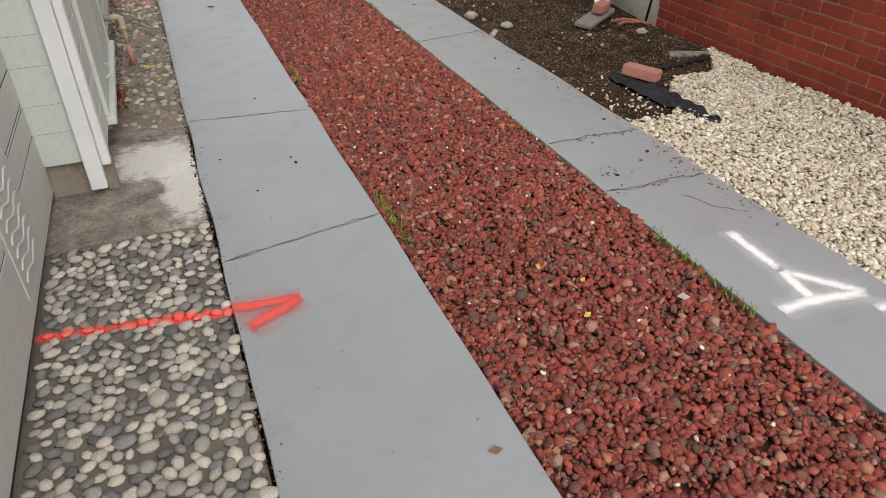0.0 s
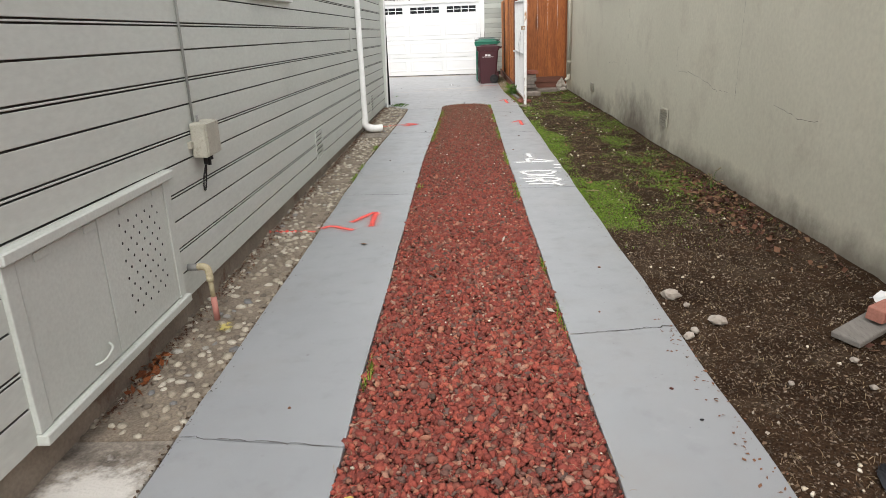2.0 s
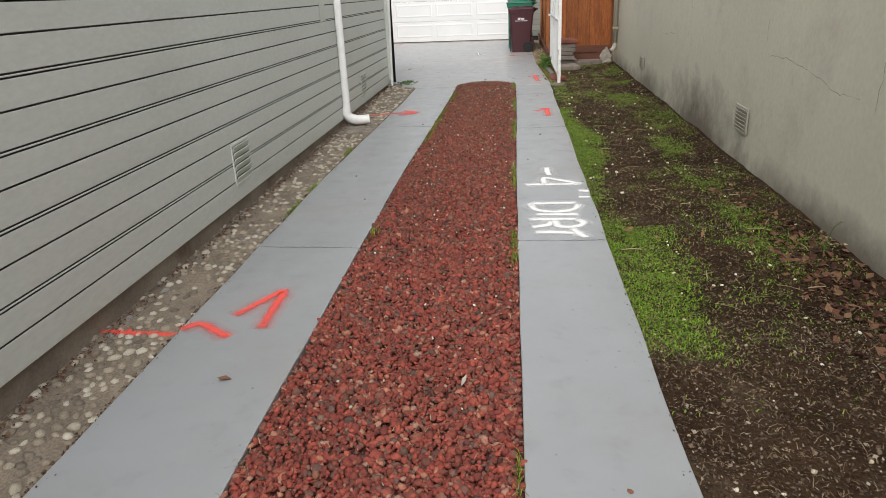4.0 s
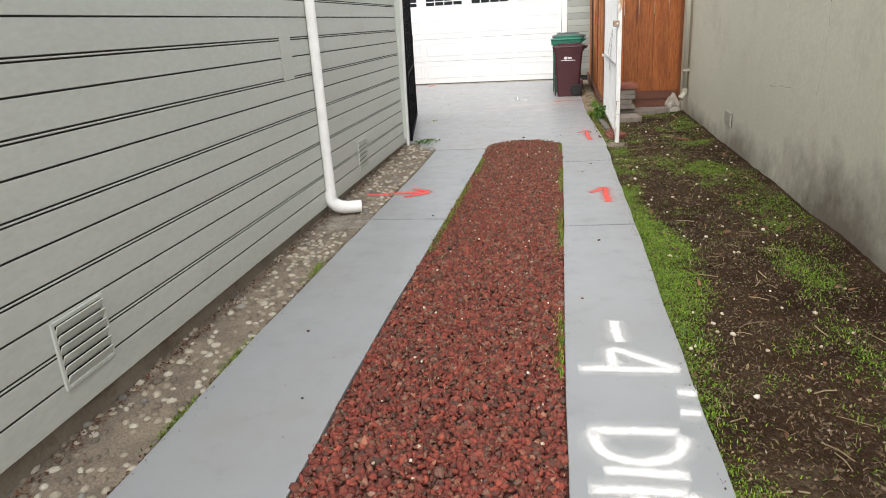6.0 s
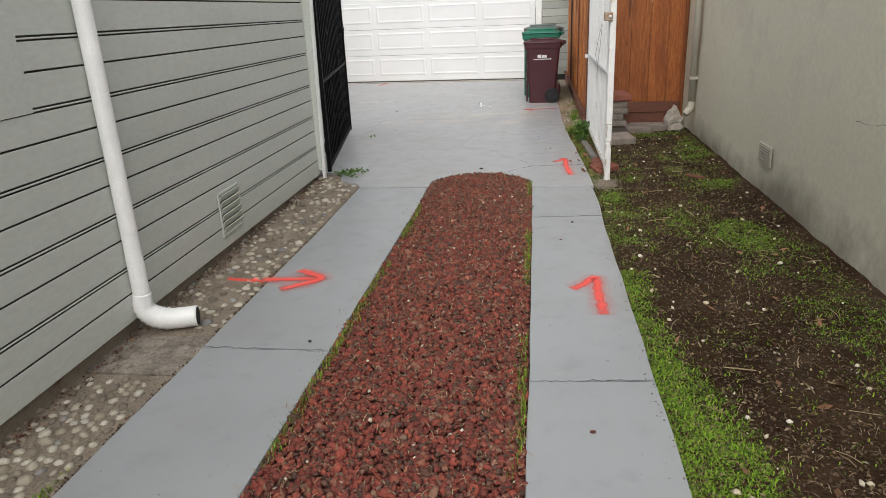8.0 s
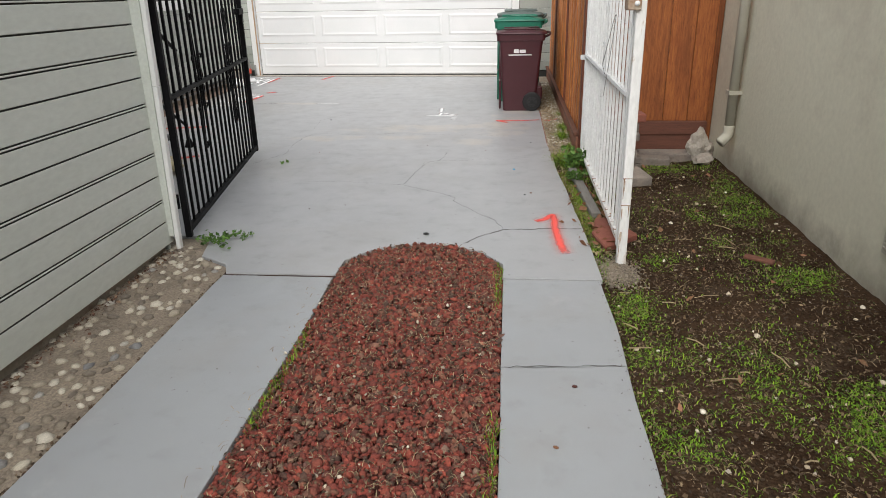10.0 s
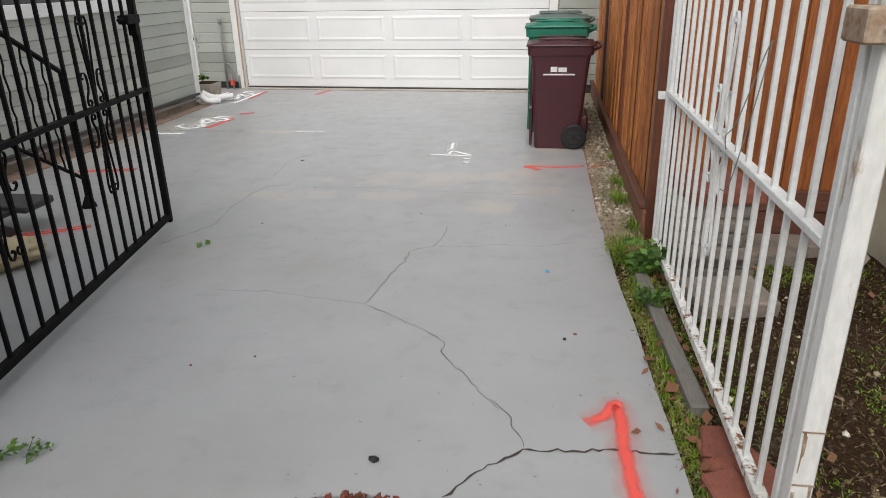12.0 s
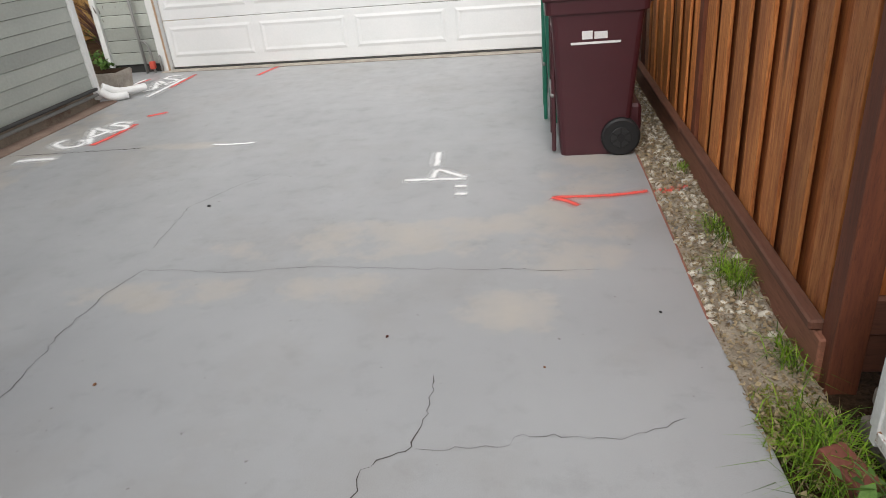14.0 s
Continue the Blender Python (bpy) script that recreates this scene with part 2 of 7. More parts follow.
PEBBLE_ONE = stones_mat("river_pebble_single", [(0, (0.12, 0.118, 0.115)), (0.25, (0.27, 0.25, 0.22)), (0.5, (0.45, 0.41, 0.35)), (0.8, (0.60, 0.55, 0.46)), (0.9, (0.30, 0.28, 0.25)), (1, (0.17, 0.17, 0.18))], 0.7, island=False, sprayed=True)
PEBBLE_TAN = stones_mat("tan_pebble", [(0, (0.15, 0.125, 0.10)), (0.35, (0.25, 0.21, 0.16)), (0.55, (0.36, 0.315, 0.245)), (0.75, (0.47, 0.425, 0.34)), (0.93, (0.55, 0.51, 0.43)), (1, (0.16, 0.16, 0.165))], 0.75, sprayed=True)
PEBBLE_CREAM = stones_mat("cream_pebble", [(0, (0.26, 0.22, 0.17)), (0.3, (0.42, 0.37, 0.29)), (0.6, (0.58, 0.53, 0.44)), (0.92, (0.70, 0.66, 0.58)), (1, (0.22, 0.21, 0.20))], 0.75, sprayed=True)
SANDMORTAR = surf("sandy_mortar", (0.30, 0.25, 0.19), (0.42, 0.36, 0.28), 0.95, 4.0, 80.0, 0.8, 0.007, stain=(0.20, 0.16, 0.12), stain_at=(0.55, 0.78), stain_scale=9.0, vary=0.3, sprayed=True)
LAVA = stones_mat("red_lava_rock", [(0, (0.15, 0.038, 0.028)), (0.2, (0.31, 0.066, 0.047)), (0.4, (0.17, 0.042, 0.033)), (0.62, (0.38, 0.088, 0.058)), (0.74, (0.20, 0.075, 0.055)), (0.86, (0.12, 0.078, 0.066)), (0.94, (0.42, 0.17, 0.105)), (1, (0.33, 0.22, 0.17))], 0.9)
LAVA_OLD = stones_mat("weathered_lava_rock", [(0, (0.105, 0.032, 0.025)), (0.2, (0.25, 0.056, 0.040)), (0.4, (0.14, 0.042, 0.031)), (0.6, (0.30, 0.073, 0.048)), (0.74, (0.13, 0.052, 0.038)), (0.86, (0.085, 0.052, 0.040)), (0.95, (0.27, 0.11, 0.07)), (1, (0.20, 0.135, 0.10))], 0.9)
LAVA_BED = surf("gravel_bed_earth", (0.075, 0.024, 0.018), (0.11, 0.036, 0.026), 1.0, 5.0, 60.0, 0.6, 0.01)
CHALK = stones_mat("white_stone", [(0, (0.46, 0.38, 0.27)), (0.3, (0.68, 0.60, 0.47)), (0.5, (0.56, 0.47, 0.34)), (0.75, (0.74, 0.67, 0.55)), (1, (0.82, 0.77, 0.68))], 0.8)
SOIL = surf("soil", (0.026, 0.0145, 0.008), (0.056, 0.033, 0.019), 1.0, 1.6, 70.0, 0.9, 0.012, spec=0.1, stain=(0.075, 0.053, 0.034), stain_at=(0.54, 0.70), stain_scale=2.2, vary=0.5)
LITTER = stones_mat("leaf_litter", [(0, (0.04, 0.027, 0.017)), (0.5, (0.085, 0.053, 0.033)), (0.8, (0.15, 0.10, 0.062)), (0.95, (0.23, 0.17, 0.11)), (1, (0.40, 0.36, 0.30))], 0.9)
STRAW = stones_mat("dry_straw", [(0, (0.19, 0.13, 0.075)), (1, (0.43, 0.34, 0.205))], 0.9)
GRASS = stones_mat("grass_blade", [(0, (0.035, 0.062, 0.005)), (0.25, (0.085, 0.16, 0.008)), (0.55, (0.16, 0.30, 0.011)), (0.82, (0.24, 0.40, 0.018)), (0.93, (0.24, 0.22, 0.07)), (1, (0.16, 0.11, 0.05))], 0.7)
MOSS = stones_mat("low_moss", [(0, (0.042, 0.078, 0.006)), (0.5, (0.11, 0.21, 0.010)), (0.9, (0.19, 0.34, 0.018)), (1, (0.22, 0.19, 0.06))], 0.9)
LEAF = stones_mat("weed_leaf", [(0, (0.045, 0.10, 0.02)), (1, (0.13, 0.25, 0.04))], 0.6)
FLAX = stones_mat("dark_red_flax_leaf", [(0, (0.05, 0.02, 0.02)), (1, (0.12, 0.045, 0.035))], 0.5)
SAGE = surf("sage_grey_paint", (0.535, 0.56, 0.515), (0.58, 0.605, 0.56), 0.6, 1.2, 45.0, 0.12, 0.003, stain=(0.48, 0.50, 0.46), stain_at=(0.58, 0.8), stain_scale=2.0, stretch=(1, 0.35, 1), vary=0.05)
# darker copy of the sage: garage and rear wall shade put into the colour
SAGE_SHADED = surf("shaded_sage_paint", (0.36, 0.38, 0.345), (0.41, 0.43, 0.39), 0.6, 1.2, 45.0, 0.12, 0.003, stain=(0.32, 0.335, 0.30), stain_at=(0.6, 0.8), stain_scale=2.0, vary=0.06, rand="object")
SAGE_FLAT = surf("sage_grey_paint_trim", (0.535, 0.56, 0.515), (0.58, 0.605, 0.56), 0.6, 2.0, 60.0, 0.12, 0.003, vary=0.06)
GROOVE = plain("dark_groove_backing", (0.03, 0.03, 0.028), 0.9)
# near-black for the siding grooves: the shadow inside them as a colour
GROOVESHADE = plain("siding_groove_shade", (0.09, 0.09, 0.083), 0.9)
FOOTING = surf("house_footing", (0.21, 0.175, 0.14), (0.31, 0.265, 0.21), 0.95, 2.5, 60.0, 0.5, 0.006, stain=(0.14, 0.07, 0.045), stain_at=(0.55, 0.68), stain_scale=2.4)
STUCCO = surf("beige_stucco", (0.57, 0.545, 0.435), (0.635, 0.61, 0.49), 0.9, 0.55, 26.0, 0.55, 0.006, stain=(0.45, 0.41, 0.325), stain_at=(0.5, 0.8), stain_scale=1.1, vary=0.05,
              grime=((11.3, 0.0, 1.9, 0.62, 0.88), (14.2, 0.0, 1.6, 0.38, 0.75), (16.6, 0.0, 1.6, 0.26, 0.7), (8.0, 0.0, 2.4, 0.24, 0.75), (5.6, 0.0, 1.6, 0.24, 0.7)))
BRICK = surf("red_brick", (0.25, 0.033, 0.016), (0.345, 0.054, 0.024), 0.85, 3.0, 80.0, 0.4, 0.004, stain=(0.17, 0.045, 0.03), stain_scale=6.0, rand="object")
BRICK_REST = surf("red_brick_joined", (0.25, 0.033, 0.016), (0.345, 0.054, 0.024), 0.85, 3.0, 80.0, 0.4, 0.004, rand="island")
LIME = surf("lime_mortar", (0.36, 0.23, 0.17), (0.45, 0.30, 0.22), 0.95, 5.0, 120.0, 0.5, 0.004)
PAVER = surf("pink_brick_paver", (0.36, 0.15, 0.11), (0.44, 0.20, 0.15), 0.9, 6.0, 90.0, 0.5, 0.004, stain=(0.28, 0.19, 0.15), stain_scale=9.0)
SHARD = surf("dark_red_brick_shard", (0.17, 0.055, 0.038), (0.25, 0.085, 0.058), 0.9, 6.0, 90.0, 0.5, 0.004, stain=(0.13, 0.10, 0.08), stain_scale=9.0)
OLDSTONE = surf("weathered_stone", (0.17, 0.15, 0.135), (0.30, 0.25, 0.21), 0.95, 4.0, 50.0, 0.8, 0.01, stain=(0.12, 0.08, 0.065), stain_scale=5.0, rand="object")
PALESTONE = surf("pale_concrete_chunk", (0.32, 0.28, 0.24), (0.46, 0.42, 0.36), 0.95, 6.0, 50.0, 0.9, 0.012)
WHITE = surf("white_paint", (0.70, 0.71, 0.70), (0.79, 0.79, 0.78), 0.5, 2.0, 50.0, 0.1, 0.002, stain=(0.55, 0.54, 0.51), stain_at=(0.66, 0.8), stain_scale=3.0, vary=0.03)
DOORWHITE = surf("garage_door_enamel", (0.72, 0.73, 0.73), (0.77, 0.77, 0.77), 0.4, 1.5, 50.0, 0.05, 0.002, vary=0.02)
PLASTIC = plain("white_plastic_pipe", (0.90, 0.90, 0.89), 0.35)
RUSTWHITE = rust_paint("chipped_white_iron", (0.76, 0.77, 0.77))
RUSTRAIL = surf("rust_eaten_white_iron", (0.70, 0.69, 0.66), (0.76, 0.76, 0.75), 0.6, 6.0, 60.0, 0.4, 0.003, stain=(0.20, 0.085, 0.03), stain_at=(0.53, 0.60), stain_scale=20.0, vary=0.12)
RUSTPOST = surf("rust_streaked_white_iron", (0.72, 0.72, 0.70), (0.78, 0.78, 0.77), 0.5, 4.0, 60.0, 0.25, 0.002, stain=(0.36, 0.19, 0.07), stain_at=(0.56, 0.66), stain_scale=9.0, stretch=(1, 1, 0.3), vary=0.08)
BLACKIRON = surf("black_gate_iron", (0.004, 0.004, 0.0045), (0.008, 0.008, 0.009), 0.55, 4.0, 70.0, 0.2, 0.002, spec=0.08)
CREAM = surf("cream_box_enamel", (0.40, 0.385, 0.32), (0.47, 0.455, 0.38), 0.55, 9.0, 120.0, 0.15, 0.002, stain=(0.22, 0.19, 0.14), stain_at=(0.58, 0.74), stain_scale=9.0)
PIPE = surf("old_brass_pipe", (0.38, 0.33, 0.20), (0.48, 0.42, 0.28), 0.6, 20.0, 120.0, 0.3, 0.002)
PINKPIPE = plain("pink_sprayed_pipe", (0.50, 0.22, 0.18), 0.8)
GALV = plain("grey_metal_pipe", (0.22, 0.22, 0.21), 0.5)
BEIGEPIPE = plain("beige_painted_pipe", (0.44, 0.415, 0.34), 0.6)
REDWOOD = wood_mat("redwood_fence", (0.40, 0.105, 0.024), (0.84, 0.34, 0.095), (0.15, 0.034, 0.010), spread=(0.5, 1.25))
# darker redwood: the return panel's tone, and painted shade on recessed fence boards
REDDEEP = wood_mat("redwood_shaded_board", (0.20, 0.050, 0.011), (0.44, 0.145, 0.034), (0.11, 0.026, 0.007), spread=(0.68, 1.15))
REDPOST = wood_mat("redwood_post", (0.11, 0.028, 0.013), (0.19, 0.055, 0.022), (0.06, 0.018, 0.009))
REDRAIL = wood_mat("redwood_rail", (0.22, 0.085, 0.05), (0.33, 0.14, 0.085), (0.12, 0.052, 0.032), axis=1)
REDRAIL_X = wood_mat("redwood_kickboard", (0.12, 0.045, 0.028), (0.17, 0.065, 0.04), (0.07, 0.03, 0.02), axis=0)
GREYWOOD = wood_mat("weathered_grey_wood", (0.27, 0.25, 0.225), (0.38, 0.355, 0.32), (0.19, 0.17, 0.15), axis=1)
MAROON = plain("maroon_plastic", (0.055, 0.011, 0.016), 0.4)
GREEN = plain("green_plastic", (0.012, 0.15, 0.095), 0.4)
GREYLID = plain("grey_green_plastic", (0.10, 0.13, 0.12), 0.45)
RUBBER = plain("black_rubber", (0.007, 0.007, 0.008), 0.6)
WHEELRIM = plain("dark_plastic_rim", (0.018, 0.018, 0.019), 0.5)
DECAL = plain("white_decal", (0.70, 0.70, 0.70), 0.5)
SHEETING = surf("black_landscape_fabric", (0.006, 0.006, 0.008), (0.018, 0.018, 0.022), 0.6, 9.0, 60.0, 0.5, 0.01)
RUSTY_JOINT = surf("dirty_joint", (0.02, 0.012, 0.009), (0.06, 0.026, 0.016), 1.0, 9.0, 120.0, 0.8, 0.006)
CRACK = plain("crack_shadow_dirt", (0.055, 0.046, 0.04), 1.0)
SHUT = plain("dark_opening", (0.02, 0.02, 0.02), 0.9)
YELLOWLEAF = plain("yellow_leaf", (0.50, 0.36, 0.08), 0.7)
BROWNLEAF = plain("brown_leaf", (0.20, 0.09, 0.045), 0.8)
WHITESPRAY = spray_mat("white_spray_paint", (0.90, 0.90, 0.90))
REDSPRAY = spray_mat("red_spray_paint", (0.95, 0.12, 0.095), 0.82)
WHITEMIST = spray_mat("white_overspray", (0.82, 0.82, 0.82), 0.30)
REDMIST = spray_mat("red_overspray", (0.95, 0.16, 0.13), 0.22)
OCHRE = surf("ochre_plaster", (0.45, 0.28, 0.10), (0.55, 0.35, 0.14), 0.9, 2.0, 60.0, 0.3, 0.004)
SACK = surf("tan_canvas", (0.42, 0.36, 0.22), (0.52, 0.45, 0.30), 0.95, 8.0, 160.0, 0.4, 0.004)
DARKGREY = plain("dark_grey_tread", (0.05, 0.05, 0.05), 0.7)
ROOF = surf("grey_shingle", (0.10, 0.10, 0.10), (0.16, 0.155, 0.15), 0.9, 4.0, 40.0, 0.5, 0.01)


def glass_mat():
    m, n, l, b = node_mat("window_glass")
    b.inputs["Base Color"].default_value = (0.02, 0.022, 0.025, 1)
    b.inputs["Roughness"].default_value = 0.06
    return m


GLASS = glass_mat()


# ---- building helpers ----
rng = random.Random(7)
nrg = np.random.default_rng(7)


def link_bm(name, bm, material, parent=None, smooth=False):
    me = bpy.data.meshes.new(name)
    bm.normal_update()
    bm.to_mesh(me)
    bm.free()
    me.materials.append(material)
    if smooth:
        me.polygons.foreach_set("use_smooth", [True] * len(me.polygons))
    ob = new(name, me)
    ob.parent = parent
    return ob


def part(name, bm, material, parent, label="", smooth=False):
    """One mesh under a thing or under a part."""
    ob = link_bm(name, bm, material, parent, smooth)
    if label:
        ob["label"] = label
    return ob


def thing(name, at, label, category, group="", kind=""):
    """An empty at a thing's base."""
    ob = new(name)
    ob.location = at
    ob.empty_display_size = 0.1
    return tagged(ob, label, category, group, kind)


def solid(name, bm, material, label, category, group="", kind="", smooth=False):
    return tagged(link_bm(name, bm, material, None, smooth), label, category, group, kind)


def box(x0, x1, y0, y1, z0, z1, bevel=0.0, bm=None, seg=1):
    bm = bm or bmesh.new()
    vs = [bm.verts.new((x, y, z)) for z in (z0, z1) for y in (y0, y1) for x in (x0, x1)]
    fs = [bm.faces.new([vs[k] for k in f]) for f in ((0, 2, 3, 1), (4, 5, 7, 6), (0, 1, 5, 4), (2, 6, 7, 3), (0, 4, 6, 2), (1, 3, 7, 5))]
    if bevel:
        es = list({e for f in fs for e in f.edges})
        bmesh.ops.bevel(bm, geom=es, offset=bevel, segments=seg, affect="EDGES", profile=0.5)
    return bm


def prism(poly, z0, z1, bevel=0.0):
    """A polygon in plan, raised from z0 to z1."""
    bm = bmesh.new()
    low = [bm.verts.new((x, y, z0)) for x, y in poly]
    top = [bm.verts.new((x, y, z1)) for x, y in poly]
    n = len(poly)
    cap = bm.faces.new(top)
    bm.faces.new(low[::-1])
    for k in range(n):
        bm.faces.new((low[k], low[(k + 1) % n], top[(k + 1) % n], top[k]))
    bmesh.ops.recalc_face_normals(bm, faces=bm.faces[:])
    if bevel:
        bmesh.ops.bevel(bm, geom=list(cap.edges), offset=bevel, segments=2, affect="EDGES", profile=0.6)
    return bm


def tube(pts, r, seg=8, bm=None, cap=True, rings=None):
    """A round bar along a line of points; rings gives a radius for each."""
    bm = bm or bmesh.new()
    pts = [Vector(p) for p in pts]
    prev, first, side = None, None, None
    for k, p in enumerate(pts):
        d = (pts[min(k + 1, len(pts) - 1)] - pts[max(k - 1, 0)]).normalized()
        if side is None:
            side = d.orthogonal().normalized()
        side = (side - d * side.dot(d)).normalized()
        up = d.cross(side)
        rr = rings[k] if rings else r
        ring = [bm.verts.new(p + side * (rr * math.cos(a)) + up * (rr * math.sin(a))) for a in (2 * math.pi * s / seg for s in range(seg))]
        if prev:
            for s in range(seg):
                bm.faces.new((prev[s], prev[(s + 1) % seg], ring[(s + 1) % seg], ring[s]))
        else:
            first = ring
        prev = ring
    if cap:
        bm.faces.new(first[::-1])
        bm.faces.new(prev)
    return bm


def smooth_line(pts, steps=6):
    """Points of a Catmull-Rom line through pts."""
    p = [Vector(q) for q in pts]
    if len(p) < 3:
        return [p[0].lerp(p[-1], k / steps) for k in range(steps + 1)]
    out = []
    for k in range(len(p) - 1):
        a, b, c, d = p[max(k - 1, 0)], p[k], p[k + 1], p[min(k + 2, len(p) - 1)]
        for s in range(steps):
            t = s / steps
            out.append(0.5 * ((2 * b) + (c - a) * t + (2 * a - 5 * b + 4 * c - d) * t * t + (3 * b - a - 3 * c + d) * t ** 3))
    return out + [p[-1]]


def ribbon(lines, width, z, material, name, parent=None, wander=0.0):
    """Flat strokes on the ground, with how near its edge each point lies."""
    vs, fs, edge = [], [], []
    for pts in lines:
        w = width
        line = smooth_line([(x, y, 0) for x, y in pts], 8)
        n = len(line)
        start = len(vs)
        for k, p in enumerate(line):
            d = (line[min(k + 1, n - 1)] - line[max(k - 1, 0)]).normalized()
            s = Vector((-d.y, d.x, 0))
            j = wander * (noise.noise(Vector((p.x * 9, p.y * 9, 3.1))))
            end = max(0.0, 1 - 5 * min(k, n - 1 - k) / n) if n > 4 else 0
            for q in (-1, -0.5, 0, 0.5, 1):
                v = p + s * (q * w / 2 + j)
                vs.append((v.x, v.y, z))
                edge.append(max(abs(q), 0.75 * end))
        for k in range(n - 1):
            for q in range(4):
                a = start + k * 5 + q
                fs.append((a, a + 1, a + 6, a + 5))
    me = bpy.data.meshes.new(name)
    me.from_pydata(vs, [], fs)
    me.attributes.new("edge", "FLOAT", "POINT").data.foreach_set("value", edge)
    me.materials.append(material)
    ob = new(name, me)
    ob.parent = parent
    return ob




def ico(sub):
    bm = bmesh.new()
    bmesh.ops.create_icosphere(bm, subdivisions=sub, radius=1.0)
    v = np.array([x.co[:] for x in bm.verts])
    f = np.array([[x.index for x in q.verts] for q in bm.faces])
    bm.free()
    return v, f


ICO1, ICO2 = ico(1), ico(2)


def turn_matrices(n, flat):
    """Random turns; flat below 1 keeps stones lying down."""
    a = nrg.uniform(0, 2 * np.pi, n)
    b = nrg.normal(0, 1.2 * (1 - flat) + 0.05, n)
    c = nrg.normal(0, 1.2 * (1 - flat) + 0.05, n)
    ca, sa, cb, sb, cc, sc = np.cos(a), np.sin(a), np.cos(b), np.sin(b), np.cos(c), np.sin(c)
    zero, one = np.zeros(n), np.ones(n)
    rz = np.stack([ca, -sa, zero, sa, ca, zero, zero, zero, one], 1).reshape(n, 3, 3)
    rx = np.stack([one, zero, zero, zero, cb, -sb, zero, sb, cb], 1).reshape(n, 3, 3)
    ry = np.stack([cc, zero, sc, zero, one, zero, -sc, zero, cc], 1).reshape(n, 3, 3)
    return rz @ rx @ ry


def scatter(name, places, sizes, material, base=ICO1, jitter=0.25, squash=(0.75, 0.55), flat=0.6, smooth=False):
    """Many loose stones as one mesh: places (n, 3), sizes (n,)."""
    n = len(places)
    v0, f0 = base
    k = len(v0)
    shape = v0[None] * (1 + nrg.normal(0, jitter, (n, k, 1)))
    scale = np.stack([np.ones(n), nrg.uniform(squash[0], 1.0, n), nrg.uniform(squash[1], squash[1] + 0.25, n)], 1)
    pts = shape * (scale * sizes[:, None])[:, None]
    pts = np.einsum("nij,nkj->nki", turn_matrices(n, flat), pts) + places[:, None]
    faces = (f0[None] + (np.arange(n) * k)[:, None, None]).reshape(-1, 3)
    return raw_mesh(name, pts.reshape(-1, 3), faces, material, smooth)


def raw_mesh(name, v, f, material, smooth=False):
    me = bpy.data.meshes.new(name)
    me.vertices.add(len(v))
    me.vertices.foreach_set("co", np.ascontiguousarray(v, dtype=np.float32).ravel())
    w = f.shape[1]
    me.loops.add(f.size)
    me.loops.foreach_set("vertex_index", np.ascontiguousarray(f, dtype=np.int32).ravel())
    me.polygons.add(len(f))
    me.polygons.foreach_set("loop_start", np.arange(0, f.size, w, dtype=np.int32))
    if smooth:
        me.polygons.foreach_set("use_smooth", np.ones(len(f), dtype=bool))
    me.update(calc_edges=True)
    me.materials.append(material)
    return new(name, me)


def blades(name, places, heights, material, width=0.004, lean=0.5):
    """Grass: each blade two bent leaves of three points."""
    n = len(places)
    a = nrg.uniform(0, 2 * np.pi, n)
    d = np.stack([np.cos(a), np.sin(a), np.zeros(n)], 1)
    s = np.stack([-np.sin(a), np.cos(a), np.zeros(n)], 1) * width / 2
    up = np.array([0, 0, 1.0])
    ln = nrg.uniform(0.15, 1.0, n)[:, None] * lean
    h = heights[:, None]
    mid = places + up * h * 0.6 + d * h * ln * 0.35
    tip = places + up * h * (1.0 - 0.35 * ln) + d * h * ln
    v = np.stack([places - s, places + s, mid + s * 0.8, mid - s * 0.8, tip], 1).reshape(-1, 3)
    b = (np.arange(n) * 5)[:, None]
    f = np.concatenate([b + np.array([[0, 1, 2]]), b + np.array([[0, 2, 3]]), b + np.array([[3, 2, 4]])], 0)
    return raw_mesh(name, v, f, material)


def flakes(name, places, sizes, material, tilt=0.35, slim=(0.3, 0.8)):
    """Fallen leaves and chips: small bent leaves of four triangles."""
    n = len(places)
    base = np.array([[-1, 0, 0], [0, -1, 0.12], [1, 0, 0], [0, 1, 0.12], [0, 0, -0.1]])
    tri = np.array([[0, 1, 4], [1, 2, 4], [2, 3, 4], [3, 0, 4]])
    sc = np.stack([np.ones(n), nrg.uniform(*slim, n), np.ones(n)], 1) * sizes[:, None]
    pts = base[None] * sc[:, None] * (1 + nrg.normal(0, 0.15, (n, 5, 1)))
    pts = np.einsum("nij,nkj->nki", turn_matrices(n, 1 - tilt), pts) + places[:, None]
    f = (tri[None] + (np.arange(n) * 5)[:, None, None]).reshape(-1, 3)
    return raw_mesh(name, pts.reshape(-1, 3), f, material)


def spot(x0, x1, y0, y1, n):
    return np.stack([nrg.uniform(x0, x1, n), nrg.uniform(y0, y1, n)], 1)


def rock(at, size, squash=(1, 0.8, 0.6), turn=0.0, rough=0.25, sub=2, seed=1):
    """One stone, chipped by noise."""
    bm = bmesh.new()
    bmesh.ops.create_icosphere(bm, subdivisions=sub, radius=1.0)
    for v in bm.verts:
        k = 1 + rough * noise.noise(v.co * 1.6 + Vector((seed * 3.7, 0, 0))) + 0.4 * rough * noise.noise(v.co * 4.1 + Vector((0, seed * 2.3, 0)))
        v.co = Vector((v.co.x * squash[0], v.co.y * squash[1], v.co.z * squash[2])) * size * k
    bmesh.ops.transform(bm, matrix=pose(*at, 0, 0, turn), verts=bm.verts[:])
    return bm


def place_bm(bm, m):
    bmesh.ops.transform(bm, matrix=m, verts=bm.verts[:])
    return bm


